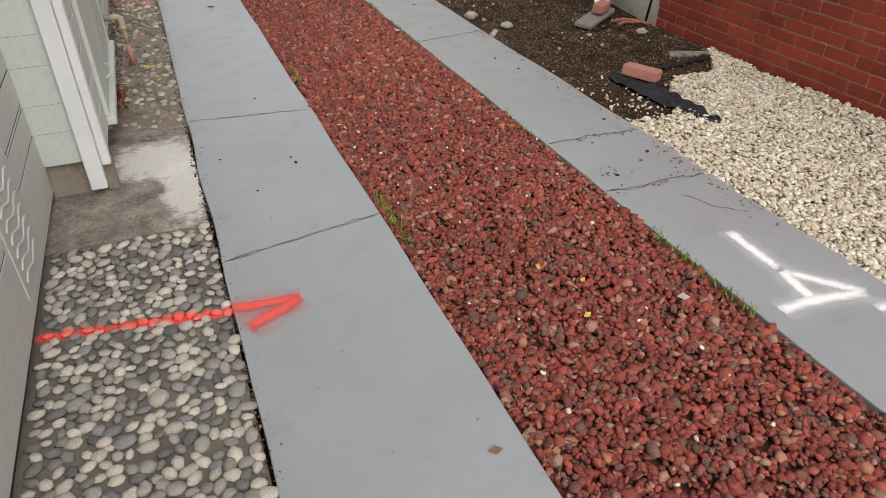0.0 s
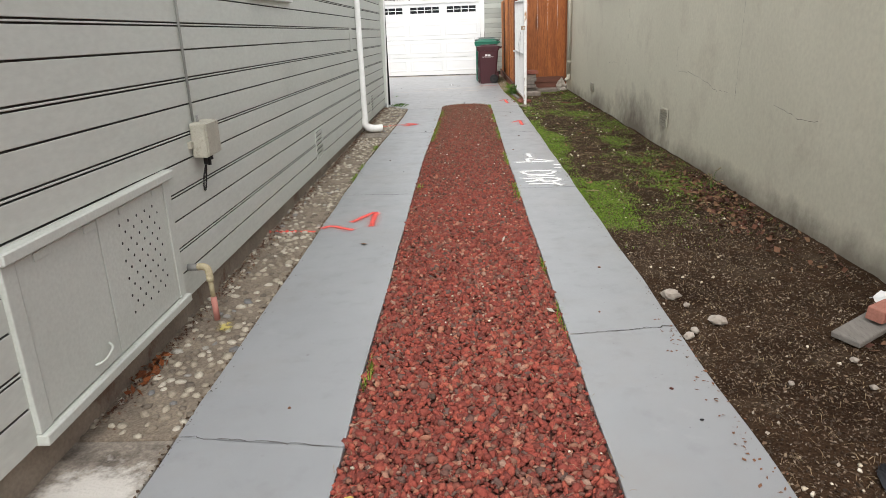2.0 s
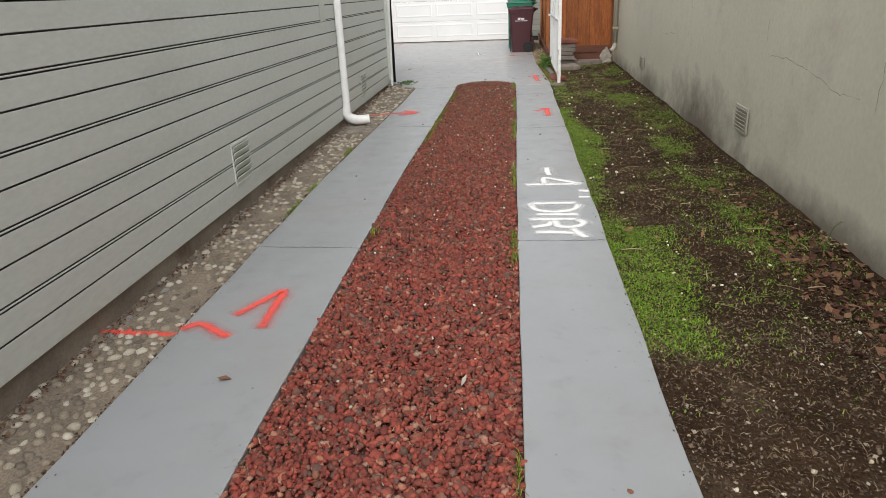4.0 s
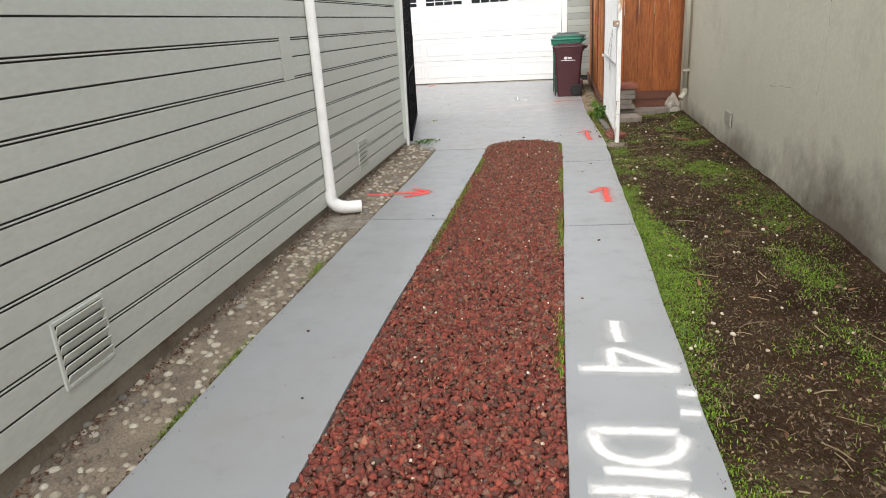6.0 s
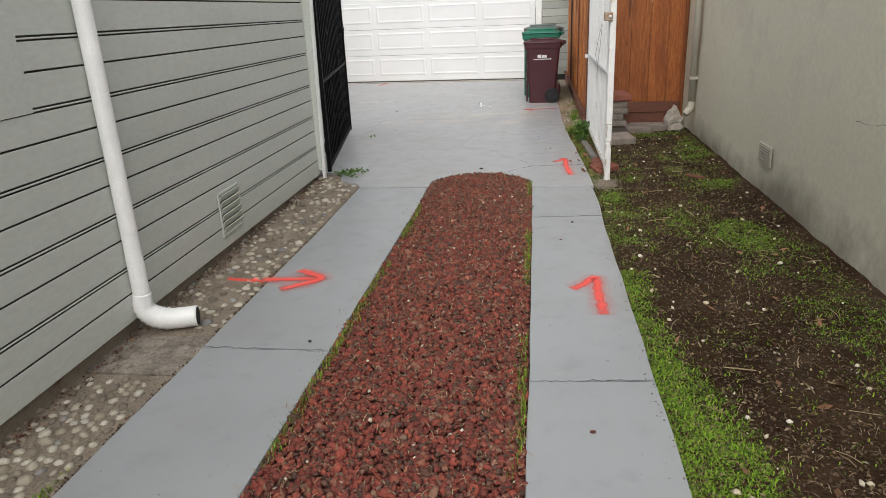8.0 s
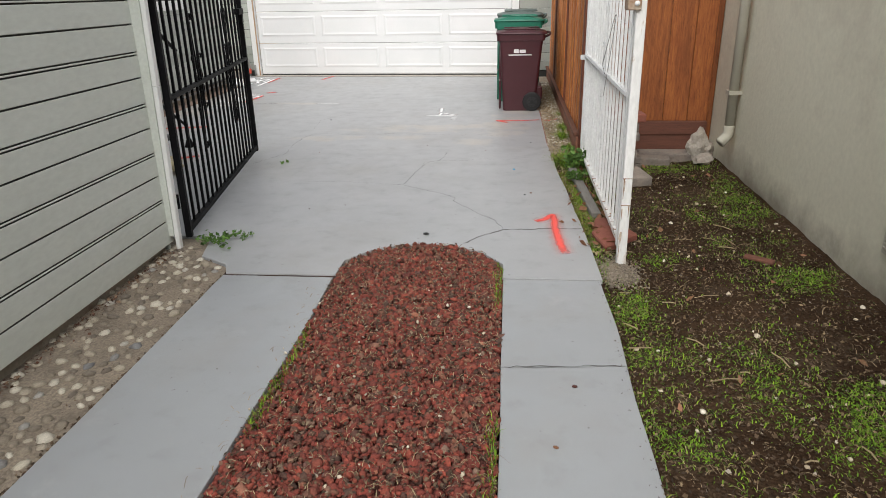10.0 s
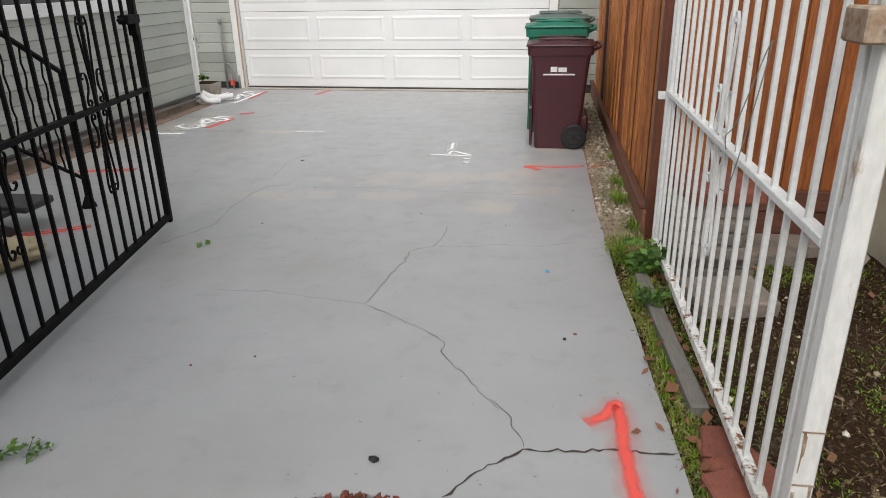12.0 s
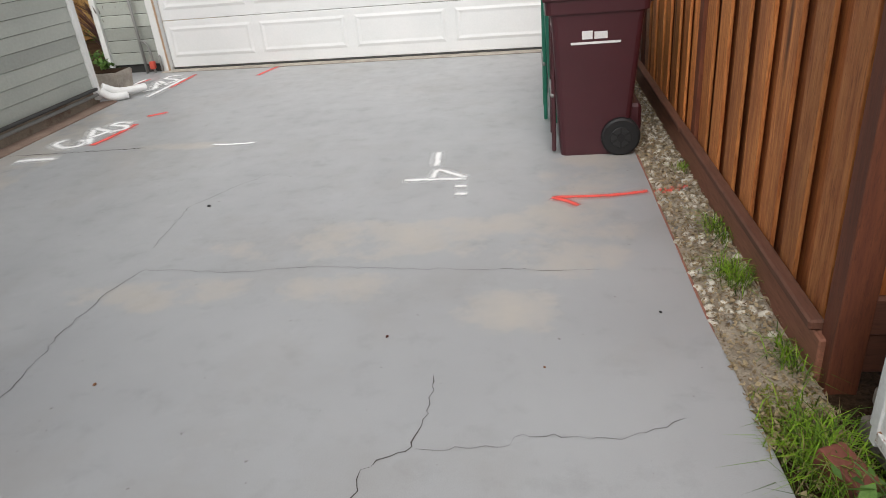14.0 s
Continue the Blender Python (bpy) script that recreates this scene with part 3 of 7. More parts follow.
def daub_bm(cx, cy, rx, ry, z, name, material, parent, seed):
    """A spilled or rubbed patch of paint with a ragged outline."""
    n = 26
    v, e = [], []
    for j in range(n):
        for i in range(n):
            a, b = 2 * i / (n - 1) - 1, 2 * j / (n - 1) - 1
            v.append((cx + rx * a, cy + ry * b, z))
            e.append(min(2.0, math.hypot(a, b) + 0.55 * noise.noise(Vector((a * 2.2 + seed, b * 2.2, 0)))))
    f = np.array([(j * n + i, j * n + i + 1, (j + 1) * n + i + 1, (j + 1) * n + i) for j in range(n - 1) for i in range(n - 1)])
    ob = raw_mesh(name, np.array(v), f, material)
    ob.data.attributes.new("edge", "FLOAT", "POINT").data.foreach_set("value", e)
    ob.parent = parent
    return ob


# ---- plan ----
WALL_W, WALL_E = -0.36, 3.66          # faces of the sage house and of the stucco house
EDGE_L, GRAV_L, GRAV_R, EDGE_R = 0.01, 0.70, 1.72, 2.29
STEP_Y, HOUSE_END, FENCE_Y, GARAGE_Y = 3.09, 15.40, 18.0, 23.91
ASKEW = -0.058                        # turn of the garage front

# ground under everything
g = box(-150, 150, -150, 150, -0.6, -0.12)
solid("ground", g, SOIL, "dark bare earth reaching to the horizon", "ground", kind="structure")

# concrete strips, slab by slab; the drive edges drift a little towards the rear
def lean(x, y):
    k = min(1, max(0, (y - 9.5) / 4.5))
    return x + k * {EDGE_L: 0.12, GRAV_L: 0.085, GRAV_R: 0.03}.get(x, 0.0)


def slab_strip(name, label, x0, x1, cuts, wob, inner):
    top = thing(name, (x0, 0, 0), label, "pavement", kind="structure")
    for (a0, a1), (b0, b1) in zip(cuts[:-1], cuts[1:]):
        gap = 0.004
        n = max(3, int((b0 - a0) / 0.12))
        left, right = [], []
        for k in range(n + 1):
            t = k / n
            yl, yr = a0 + gap + (b0 - a0 - 2 * gap) * t, a1 + gap + (b1 - a1 - 2 * gap) * t
            left.append((lean(x0, yl) + wob[0] * noise.noise(Vector((0.3, yl * 2.1, 0))), yl))
            right.append((lean(x1, yr) + wob[1] * noise.noise(Vector((5.3, yr * 1.7, 0))), yr))
        # the broken ends of a slab
        def crumble(a, b):
            out = []
            for k in range(1, 7):
                t = k / 7
                out.append((a[0] + (b[0] - a[0]) * t, a[1] + (b[1] - a[1]) * t + 0.012 * noise.noise(Vector((a[0] + t * 7, a[1] * 3, 1)))))
            return out
        poly = left[::-1] + crumble(left[0], right[0]) + right + crumble(right[-1], left[-1])
        bm = prism(poly, -0.11, 0.0, 0.006)
        place_bm(bm, pose(-x0, 0, 0))
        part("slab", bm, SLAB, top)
    return top


strip_l = slab_strip("pavement_1", "grey painted concrete wheel strip, cracked and jointed", EDGE_L, GRAV_L,
           [(-2.5, -2.5), (2.25, 2.37), (3.75, 3.66), (7.87, 7.84), (11.82, 11.81), (14.974, 14.967)], (0.012, 0.008), 1)
strip_r = slab_strip("pavement_2", "grey painted concrete wheel strip beside the dirt bed", GRAV_R, EDGE_R,
           [(-2.5, -2.5), (0.55, 0.6), (2.15, 2.12), (2.71, 2.67), (4.62, 4.70), (7.95, 7.95), (11.57, 11.61), (14.04, 14.08), (14.985, 14.985)], (0.008, 0.014), 1)

# rear drive, with a round bite where the gravel ends
arc = [(1.745, 15.0), (1.745, 15.2), (1.60, 15.40), (1.42, 15.50), (1.25, 15.52), (1.10, 15.49), (0.93, 15.40), (0.79, 15.22), (0.785, 15.0)]
edge = [(2.29 - 0.13 * min(1, max(0, (y - 15.4) / 3.0)) + 0.02 * noise.noise(Vector((2, y * 1.3, 0))), y) for y in np.arange(15.0, 24.25, 0.2)]
drive = thing("road", (0, 19, 0), "grey painted concrete drive, cracked and worn to bare patches", "driveway", kind="structure")
bm = prism(edge + [(2.17, 24.3), (-6, 24.3), (-6, 15.6), (-0.2, 15.6), (-0.12, 15.25), (0.08, 15.13), (0.135, 15.0)] + arc[::-1], -0.11, 0.0, 0.005)
place_bm(bm, pose(0, -19, 0))
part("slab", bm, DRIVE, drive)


def cracks(parent, off, lines, w, z=0.0015):
    for pts in lines:
        jag = []
        for a, b in zip(pts[:-1], pts[1:]):
            m = max(2, int(math.dist(a, b) / 0.028))
            for k in range(m):
                t = k / m
                j = 0.011 if 0 < k else 0
                jag.append((a[0] + (b[0] - a[0]) * t + rng.uniform(-j, j) - off[0], a[1] + (b[1] - a[1]) * t + rng.uniform(-j, j) - off[1]))
        jag.append((pts[-1][0] - off[0], pts[-1][1] - off[1]))
        vs, fs = [], []
        n = len(jag)
        for k, p in enumerate(jag):
            a, b = jag[max(k - 1, 0)], jag[min(k + 1, n - 1)]
            d = Vector((b[0] - a[0], b[1] - a[1])).normalized()
            ww = w * rng.uniform(0.25, 1.0) * (0.15 if k in (0, n - 1) else 1)
            vs += [(p[0] - d.y * ww, p[1] + d.x * ww, z), (p[0] + d.y * ww, p[1] - d.x * ww, z)]
        fs = np.array([(2 * k, 2 * k + 1, 2 * k + 3, 2 * k + 2) for k in range(n - 1)])
        ob = raw_mesh("crack", np.array(vs), fs, CRACK)
        ob.parent = parent


cracks(drive, (0, 19), [
    [(1.64, 16.03), (1.51, 16.22), (1.37, 16.41), (1.36, 16.52), (1.24, 16.63), (0.9, 16.86)],
    [(0.9, 16.86), (0.94, 17.05), (0.95, 17.2), (1.0, 17.45), (1.0, 17.6), (1.14, 17.7), (1.17, 17.9), (1.16, 18.06)],
        [(1.74, 15.80), (1.69, 15.98), (1.60, 16.10)],
    [(-0.62, 17.55), (-0.43, 17.95), (-0.43, 18.04), (-0.47, 18.35), (-0.46, 18.66), (-0.38, 18.92)]], 0.0025)
cracks(drive, (0, 19), [
    [(-0.38, 18.91), (0.06, 18.86), (0.49, 18.9), (0.88, 18.86), (1.3, 18.83), (1.8, 18.8)],
    [(0.9, 16.86), (0.65, 16.91), (0.36, 16.96), (0.07, 16.95)],
    [(1.15, 17.69), (1.4, 17.7), (1.48, 17.76), (1.77, 17.74), (1.98, 17.84)],
    [(-0.47, 19.15), (-0.53, 19.68), (-0.35, 20.03), (-0.17, 20.26)]], 0.0015)

cracks(drive, (0, 19), [[(1.49, 15.53), (1.57, 15.64), (1.74, 15.80), (2.0, 15.82), (2.27, 15.84)]], 0.007)
cracks(drive, (0, 19), [[(-2.62, 20.90), (-2.41, 20.92), (-1.98, 20.93), (-1.47, 20.95)]], 0.007)
cracks(strip_r, (GRAV_R, 0), [[(1.73, 2.155), (1.86, 2.125), (2.02, 2.14), (2.26, 2.115)], [(1.73, 2.70), (1.95, 2.705), (2.12, 2.685), (2.28, 2.67)], [(1.73, 4.63), (2.0, 4.66), (2.28, 4.70)]], 0.0045)
cracks(strip_r, (GRAV_R, 0), [[(2.02, 2.0), (2.08, 1.86), (2.2, 1.74)]], 0.0025)
cracks(strip_l, (EDGE_L, 0), [[(0.02, 2.255), (0.25, 2.295), (0.45, 2.335), (0.69, 2.37)]], 0.0032)
cracks(strip_r, (GRAV_R, 0), [[(1.74, 11.575), (2.0, 11.59), (2.28, 11.61)], [(1.75, 14.045), (2.0, 14.06), (2.28, 14.08)], [(1.73, 7.955), (2.0, 7.95), (2.28, 7.955)]], 0.0035)
cracks(strip_l, (EDGE_L, 0), [[(0.08, 11.82), (0.4, 11.815), (0.73, 11.81)], [(0.02, 7.87), (0.4, 7.855), (0.69, 7.84)], [(0.02, 3.75), (0.3, 3.71), (0.69, 3.665)]], 0.0028)
# dirt in the wide joint before the rear drive
part("joint_filler", place_bm(box(0.12, 0.80, 14.93, 15.03, -0.11, -0.010), pose(-EDGE_L, 0, 0)), RUSTY_JOINT, strip_l)
part("joint_filler", place_bm(box(1.74, 2.28, 14.95, 15.02, -0.11, -0.012), pose(-GRAV_R, 0, 0)), RUSTY_JOINT, strip_r)

# ---- red gravel between the strips ----
bed = prism([(GRAV_L - 0.005, -2.5), (GRAV_R + 0.005, -2.5), (GRAV_R + 0.02, 15.0)] + arc[1:-1] + [(0.78, 15.0), (GRAV_L - 0.005, 9.5)], -0.12, -0.028)
solid("gravel_bed", bed, LAVA_BED, "dark reddish earth under the red gravel", "ground", kind="structure")


def in_gravel(p):
    dy = np.maximum(p[:, 1] - 15.0, 0)
    k = np.clip((p[:, 1] - 9.5) / 4.5, 0, 1)
    a, b = GRAV_L + 0.085 * k, GRAV_R + 0.03 * k
    half = 0.5 * (b - a) * np.where(dy > 0, np.sqrt(np.clip(1 - dy ** 2 / 0.27, 0, 1)), 0.985)
    return np.abs(p[:, 0] - 0.5 * (a + b)) < half


p = spot(0.69, 1.76, 0.2, 15.52, 87000)
p = p[in_gravel(p)]
hump = 0.010 * np.sin((p[:, 0] - 0.7) / 1.02 * np.pi)
place3 = np.column_stack([p, -0.026 + hump + 0.021 * nrg.random(len(p))])
size = np.clip(nrg.lognormal(math.log(0.0138), 0.32, len(p)), 0.007, 0.030)
aged = nrg.random(len(p)) < np.clip((p[:, 1] - 4.0) / 6.0, 0.05, 0.95)
for some, mat_, label in ((~aged, LAVA, "loose dark red crushed lava rock"), (aged, LAVA_OLD, "older red-brown lava rock dulled by dirt")):
    tagged(scatter("red_gravel", place3[some], size[some], mat_, jitter=0.20, flat=0.55, squash=(0.6, 0.42)), label, "gravel", kind="stuff")

n = 3200
p = spot(0.72, 1.74, 9.0, 15.5, n * 2)
p = p[in_gravel(p) & (nrg.random(len(p)) < 0.25 + 0.12 * (p[:, 1] - 9))]
q = np.concatenate([p, np.column_stack([nrg.choice([0.73, 1.70], 700) + nrg.normal(0, 0.02, 700), nrg.uniform(0, 15, 700)]), spot(0.72, 1.71, 0, 9, 350)])
tagged(blades("dry_grass", np.column_stack([q, np.full(len(q), 0.014)]), nrg.uniform(0.006, 0.018, len(q)), STRAW, 0.003, 4.5), "scattered dry straw on the gravel", "straw", kind="stuff")
side = nrg.choice([0.72, 1.715], 9000)
q = np.column_stack([side + np.where(side < 1, 1, -1) * np.abs(nrg.normal(0, 0.022, 9000)), nrg.uniform(0, 15.3, 9000)])
keep = np.array([noise.noise(Vector((a * 3, b * 1.1, 7))) > (-0.05 if b > 10.5 else 0.16) for a, b in q])
q[:, 0] += np.clip((q[:, 1] - 9.5) / 4.5, 0, 1) * np.where(side < 1, 0.085, 0.03)
q = q[keep & in_gravel(q)]
tagged(blades("edge_grass", np.column_stack([q, np.full(len(q), -0.002)]), nrg.uniform(0.015, 0.055, len(q)), GRASS, 0.0035, 0.9), "thin weeds growing along the slab edges", "grass", kind="stuff")
p = spot(0.73, 1.74, 7.5, 15.5, 17000)
p = p[in_gravel(p) & (nrg.random(len(p)) < 0.05 + 0.11 * (p[:, 1] - 7.5))]
tagged(flakes("gravel_litter", np.column_stack([p, np.full(len(p), 0.016)]), nrg.uniform(0.004, 0.012, len(p)), LITTER), "brown leaf bits over the gravel", "leaf litter", kind="stuff")
q = spot(0.75, 1.70, 0.6, 15, 170)
tagged(scatter("pale_chips", np.column_stack([q, np.full(len(q), 0.012)]), nrg.uniform(0.004, 0.011, len(q)), CHALK, flat=0.6), "small pale stone chips in the red gravel", "gravel", kind="stuff")

# ---- pebble path along the sage house ----
path = thing("pebble_path", (0, 0, 0), "exposed pebbles set in old mortar along the house wall", "path", kind="structure")
part("mortar", box(-0.75, 0.0, -2.5, 2.59, -0.12, -0.012, 0.004), DARKMORTAR, path)
part("mortar", box(-0.75, 0.0, 2.60, 3.74, -0.12, -0.010, 0.004), BARE, path, "bare concrete pad, partly daubed with white paint")
part("mortar", box(-0.5, 0.09, 3.75, 11.55, -0.12, -0.012, 0.004), MORTAR, path)
part("mortar", box(-0.5, 0.10, 11.56, 11.95, -0.12, -0.006, 0.004), BARE, path)
end = [(-0.5, 11.96)] + [(0.12 + 0.04 * t, 11.96 + 2.9 * t) for t in (0, 0.5, 1)] + [(0.16, 15.02), (0.08, 15.115), (-0.115, 15.24), (-0.19, 15.58), (-0.5, 15.58)]
part("mortar", prism(end, -0.12, -0.012, 0.004), MORTAR, path)


def loose_fit(x0, x1, y0, y1, gap, tries):
    """Places that keep a gap from one another."""
    cell, out = {}, []
    for _ in range(tries):
        x, y = rng.uniform(x0, x1), rng.uniform(y0, y1)
        r = gap * rng.uniform(0.7, 1.25)
        i, j = int(x / gap + 1000), int(y / gap + 1000)
        if all((x - a) ** 2 + (y - b) ** 2 > (0.5 * (r + c)) ** 2 for di in (-2, -1, 0, 1, 2) for dj in (-2, -1, 0, 1, 2) for a, b, c in cell.get((i + di, j + dj), ())):
            cell.setdefault((i, j), []).append((x, y, r))
            out.append((x, y, r))
    return out


pebble_meshes = []
for k in range(14):
    bm = rock((0, 0, 0), 0.5, (1, rng.uniform(0.62, 0.85), rng.uniform(0.42, 0.6)), 0, 0.22, 1, k)
    for v in bm.verts:
        v.co.z = max(v.co.z, -0.12)
    me = bpy.data.meshes.new("pebble")
    bm.to_mesh(me)
    bm.free()
    me.materials.append(PEBBLE_ONE)
    me.polygons.foreach_set("use_smooth", [True] * len(me.polygons))
    pebble_meshes.append(me)

near = loose_fit(-0.61, -0.01, 1.25, 2.57, 0.040, 32000)
single = near[:300]
for x, y, r in single:
    ob = new("pebble", rng.choice(pebble_meshes))
    ob.parent = path
    ob.location, ob.scale, ob.rotation_euler = (x, y, -0.007), (r * 1.52, r * 1.52, r * 1.05), (rng.uniform(-0.2, 0.2), rng.uniform(-0.2, 0.2), rng.uniform(0, 6.3))
rest = [(x, y, r * 1.24) for x, y, r in near[300:]] + [(x, y, r * 1.2) for x, y, r in loose_fit(-0.61, -0.01, 0.2, 1.25, 0.040, 20000)]
for y0, y1, gap, keep in ((3.77, 11.5, 0.050, 0.95), (12.0, 15.1, 0.052, 0.92)):
    for x, y, r in loose_fit(-0.43, 0.0 if y0 < 12 else 0.07, y0, y1, gap, int(16000 * (y1 - y0))  if y1 - y0 < 1 else int(8500 * (y1 - y0))):
        if rng.random() < keep * (0.75 + 0.5 * noise.noise(Vector((x * 3, y * 1.5, 2)))):
            rest.append((x, y, r))
a = np.array(rest)
for y0, y1, x1 in ((15.1, 15.24, -0.02), (15.24, 15.42, -0.2)):
    rest += [(x, y, r) for x, y, r in loose_fit(-0.43, x1, y0, y1, 0.044, 2500)]
far_part = np.array([q for q in rest if q[1] > 3.75])
tan = scatter("pebbles", np.column_stack([far_part[:, :2], np.full(len(far_part), -0.0125)]), far_part[:, 2] * 0.58, PEBBLE_TAN, jitter=0.11, squash=(0.6, 0.42), flat=0.92, smooth=True)
tagged(tan, "tan and cream pebbles packed in brown mortar", kind="stuff")
tan.parent = path
a = np.array([q for q in rest if q[1] <= 3.75])
stones = scatter("pebbles", np.column_stack([a[:, :2], np.full(len(a), -0.008)]), a[:, 2] * 0.60, PEBBLE, jitter=0.05, base=ICO2 if len(a) < 2500 else ICO1, squash=(0.6, 0.42), flat=0.92, smooth=True)
tagged(stones, "rounded grey and tan river pebbles", kind="stuff")
stones.parent = path

q = np.column_stack([-0.375 + np.abs(nrg.normal(0, 0.045, 2600)), nrg.uniform(3.8, 15.3, 2600)])
tagged(flakes("wall_foot_litter", np.column_stack([q, nrg.uniform(-0.004, 0.008, len(q))]), nrg.uniform(0.004, 0.013, len(q)), stones_mat("rusty_litter", [(0, (0.06, 0.028, 0.018)), (0.6, (0.13, 0.06, 0.036)), (1, (0.24, 0.16, 0.10))]), 0.4), "red-brown litter swept against the house footing", "leaf litter", kind="stuff")
# grit and edging weeds between path and strip
q = np.column_stack([nrg.normal(0.0, 0.008, 1500), nrg.uniform(0, 15, 1500)])
q[:, 0] += 0.12 * np.clip((q[:, 1] - 9.5) / 4.5, 0, 1)
tagged(scatter("edge_grit", np.column_stack([q, np.full(len(q), -0.008)]), nrg.uniform(0.003, 0.008, len(q)), LITTER), "dark grit in the joint beside the path", "grit", kind="stuff")
q = np.concatenate([np.column_stack([nrg.normal(0.0, 0.014, 260), nrg.normal(c, 0.10, 260)]) for c in (8.7, 9.3, 10.6)])
tagged(blades("joint_moss", np.column_stack([q, np.full(len(q), -0.01)]), nrg.uniform(0.008, 0.02, len(q)), GRASS, 0.005, 0.9), "low green moss in the path joint", "moss", kind="stuff")

# ---- dirt bed along the stucco house ----
nx, ny = 60, 620
xs, ys = np.linspace(EDGE_R - 0.19, WALL_E + 0.05, nx), np.linspace(-2.5, FENCE_Y + 0.4, ny)
gx, gy = np.meshgrid(xs, ys)
gz = np.array([[-0.035 + 0.018 * noise.noise(Vector((x * 1.3, y * 1.3, 0))) + 0.010 * noise.noise(Vector((x * 5, y * 5, 4))) + 0.006 * noise.noise(Vector((x * 17, y * 17, 9))) for x in xs] for y in ys])
gz += 0.05 * np.clip((gx - 3.35) / 0.3, 0, 1) * np.clip((gy - 4.3) / 1, 0, 1)
idx = np.arange(nx * ny).reshape(ny, nx)
quads = np.stack([idx[:-1, :-1], idx[:-1, 1:], idx[1:, 1:], idx[1:, :-1]], -1).reshape(-1, 4)
bedmesh = raw_mesh("soil_bed", np.column_stack([gx.ravel(), gy.ravel(), gz.ravel()]), quads, SOIL, True)
tagged(bedmesh, "dark bare soil bed between drive and stucco wall", "soil", kind="structure")


def soil_z(x, y):
    i = np.clip(((np.asarray(x) - xs[0]) / (xs[1] - xs[0])).astype(int), 0, nx - 1)
    j = np.clip(((np.asarray(y) - ys[0]) / (ys[1] - ys[0])).astype(int), 0, ny - 1)
    return gz[j, i]


def on_soil(p, lift=0.0):
    return np.column_stack([p, soil_z(p[:, 0], p[:, 1]) + lift])


def green(x, y):
    """How thickly grass grows."""
    v = 0.55 * noise.noise(Vector((x * 1.6, y * 0.9, 1.7))) + 0.6 * noise.noise(Vector((x * 5, y * 4, 3.3)))
    reach = 2.85 if y < 8.3 else 2.62 + 0.10 * math.sin(y * 1.9)
    band_ = min(1, max(0, (reach - x) / 0.30))
    far = min(1, max(0, (y - 6.45 - 0.15 * noise.noise(Vector((x * 4, 0, 8)))) / 0.25))
    clump = 0
    for cx, cy, rx, ry, much in ((3.25, 10.7, 0.26, 0.62, 0.62), (3.48, 16.4, 0.22, 0.8, 0.45), (3.25, 13.7, 0.25, 0.4, 0.4), (3.4, 15.1, 0.2, 0.3, 0.4), (2.42, 14.7, 0.16, 0.3, 0.35), (3.3, 8.2, 0.35, 0.6, 0.18), (3.1, 9.3, 0.3, 0.6, 0.15), (3.0, 17.45, 0.35, 0.2, 0.35)):
        clump = max(clump, much * max(0, 1 - ((x - cx) / rx) ** 2 - ((y - cy) / ry) ** 2))
    strip = 0.95 * band_ * (1.0 if 9.3 < y < 13.0 else 0.68 if y < 9.3 else 0.24)
    return far * (0.05 + 0.62 * v + strip + clump)


p = spot(2.28, 3.62, 6.1, 17.9, 400000)
w = np.array([green(x, y) for x, y in p])
p = p[nrg.random(len(p)) < np.clip(w, 0.012, 0.95) * 0.72]
hgt = nrg.uniform(0.007, 0.026, len(p))
tagged(blades("grass", on_soil(p, -0.004), hgt, GRASS, 0.0052, 1.7), "short patchy green grass and moss on the soil", "grass", kind="stuff")
p = spot(2.28, 3.62, 6.1, 17.9, 260000)
w = np.array([green(x, y) for x, y in p])
p = p[nrg.random(len(p)) < np.clip(w - 0.18, 0, 0.95) * 0.95]
tagged(blades("moss", on_soil(p, -0.003), nrg.uniform(0.006, 0.018, len(p)), MOSS, 0.008, 1.8), "low yellow-green moss between the grass", "moss", kind="stuff")
p = spot(2.3, 3.62, 6.3, 17.9, 34000)
tagged(flakes("tan_litter", on_soil(p, 0.004), nrg.uniform(0.003, 0.013, len(p)), stones_mat("tan_litter_bit", [(0, (0.03, 0.019, 0.011)), (0.5, (0.075, 0.047, 0.026)), (0.85, (0.14, 0.092, 0.05)), (1, (0.32, 0.24, 0.14))])), "tan and brown plant litter on the soil", "leaf litter", kind="stuff")
p = spot(2.3, 3.62, 3.2, 17.9, 15000)
tagged(flakes("leaf_litter", on_soil(p, 0.004), nrg.uniform(0.004, 0.013, len(p)), LITTER), "brown wood chips and leaf litter on the soil", "leaf litter", kind="stuff")
p = spot(2.3, 3.62, 2.8, 6.9, 19000)
tagged(flakes("dry_litter", on_soil(p, 0.003), nrg.uniform(0.003, 0.010, len(p)), stones_mat("dry_bark_chip", [(0, (0.045, 0.030, 0.019)), (0.55, (0.11, 0.076, 0.05)), (0.85, (0.20, 0.15, 0.105)), (1, (0.38, 0.32, 0.25))])), "dry tan bark and chaff over the soil", "leaf litter", kind="stuff")
p = np.concatenate([np.column_stack([nrg.normal(3.42, 0.13, 700), nrg.normal(7.4, 0.8, 700)]), np.column_stack([nrg.normal(3.45, 0.1, 160), nrg.normal(4.45, 0.15, 160)])])
p = p[(p[:, 0] < 3.64) & (p[:, 0] > 2.4)]
tagged(flakes("fallen_leaves", on_soil(p, 0.012), nrg.uniform(0.012, 0.035, len(p)), stones_mat("red_brown_leaf", [(0, (0.05, 0.02, 0.014)), (0.5, (0.13, 0.052, 0.03)), (1, (0.22, 0.13, 0.07))])), "red-brown fallen leaves against the wall", "leaves", kind="stuff")
p = spot(2.3, 3.62, 3.4, 17.9, 7500)
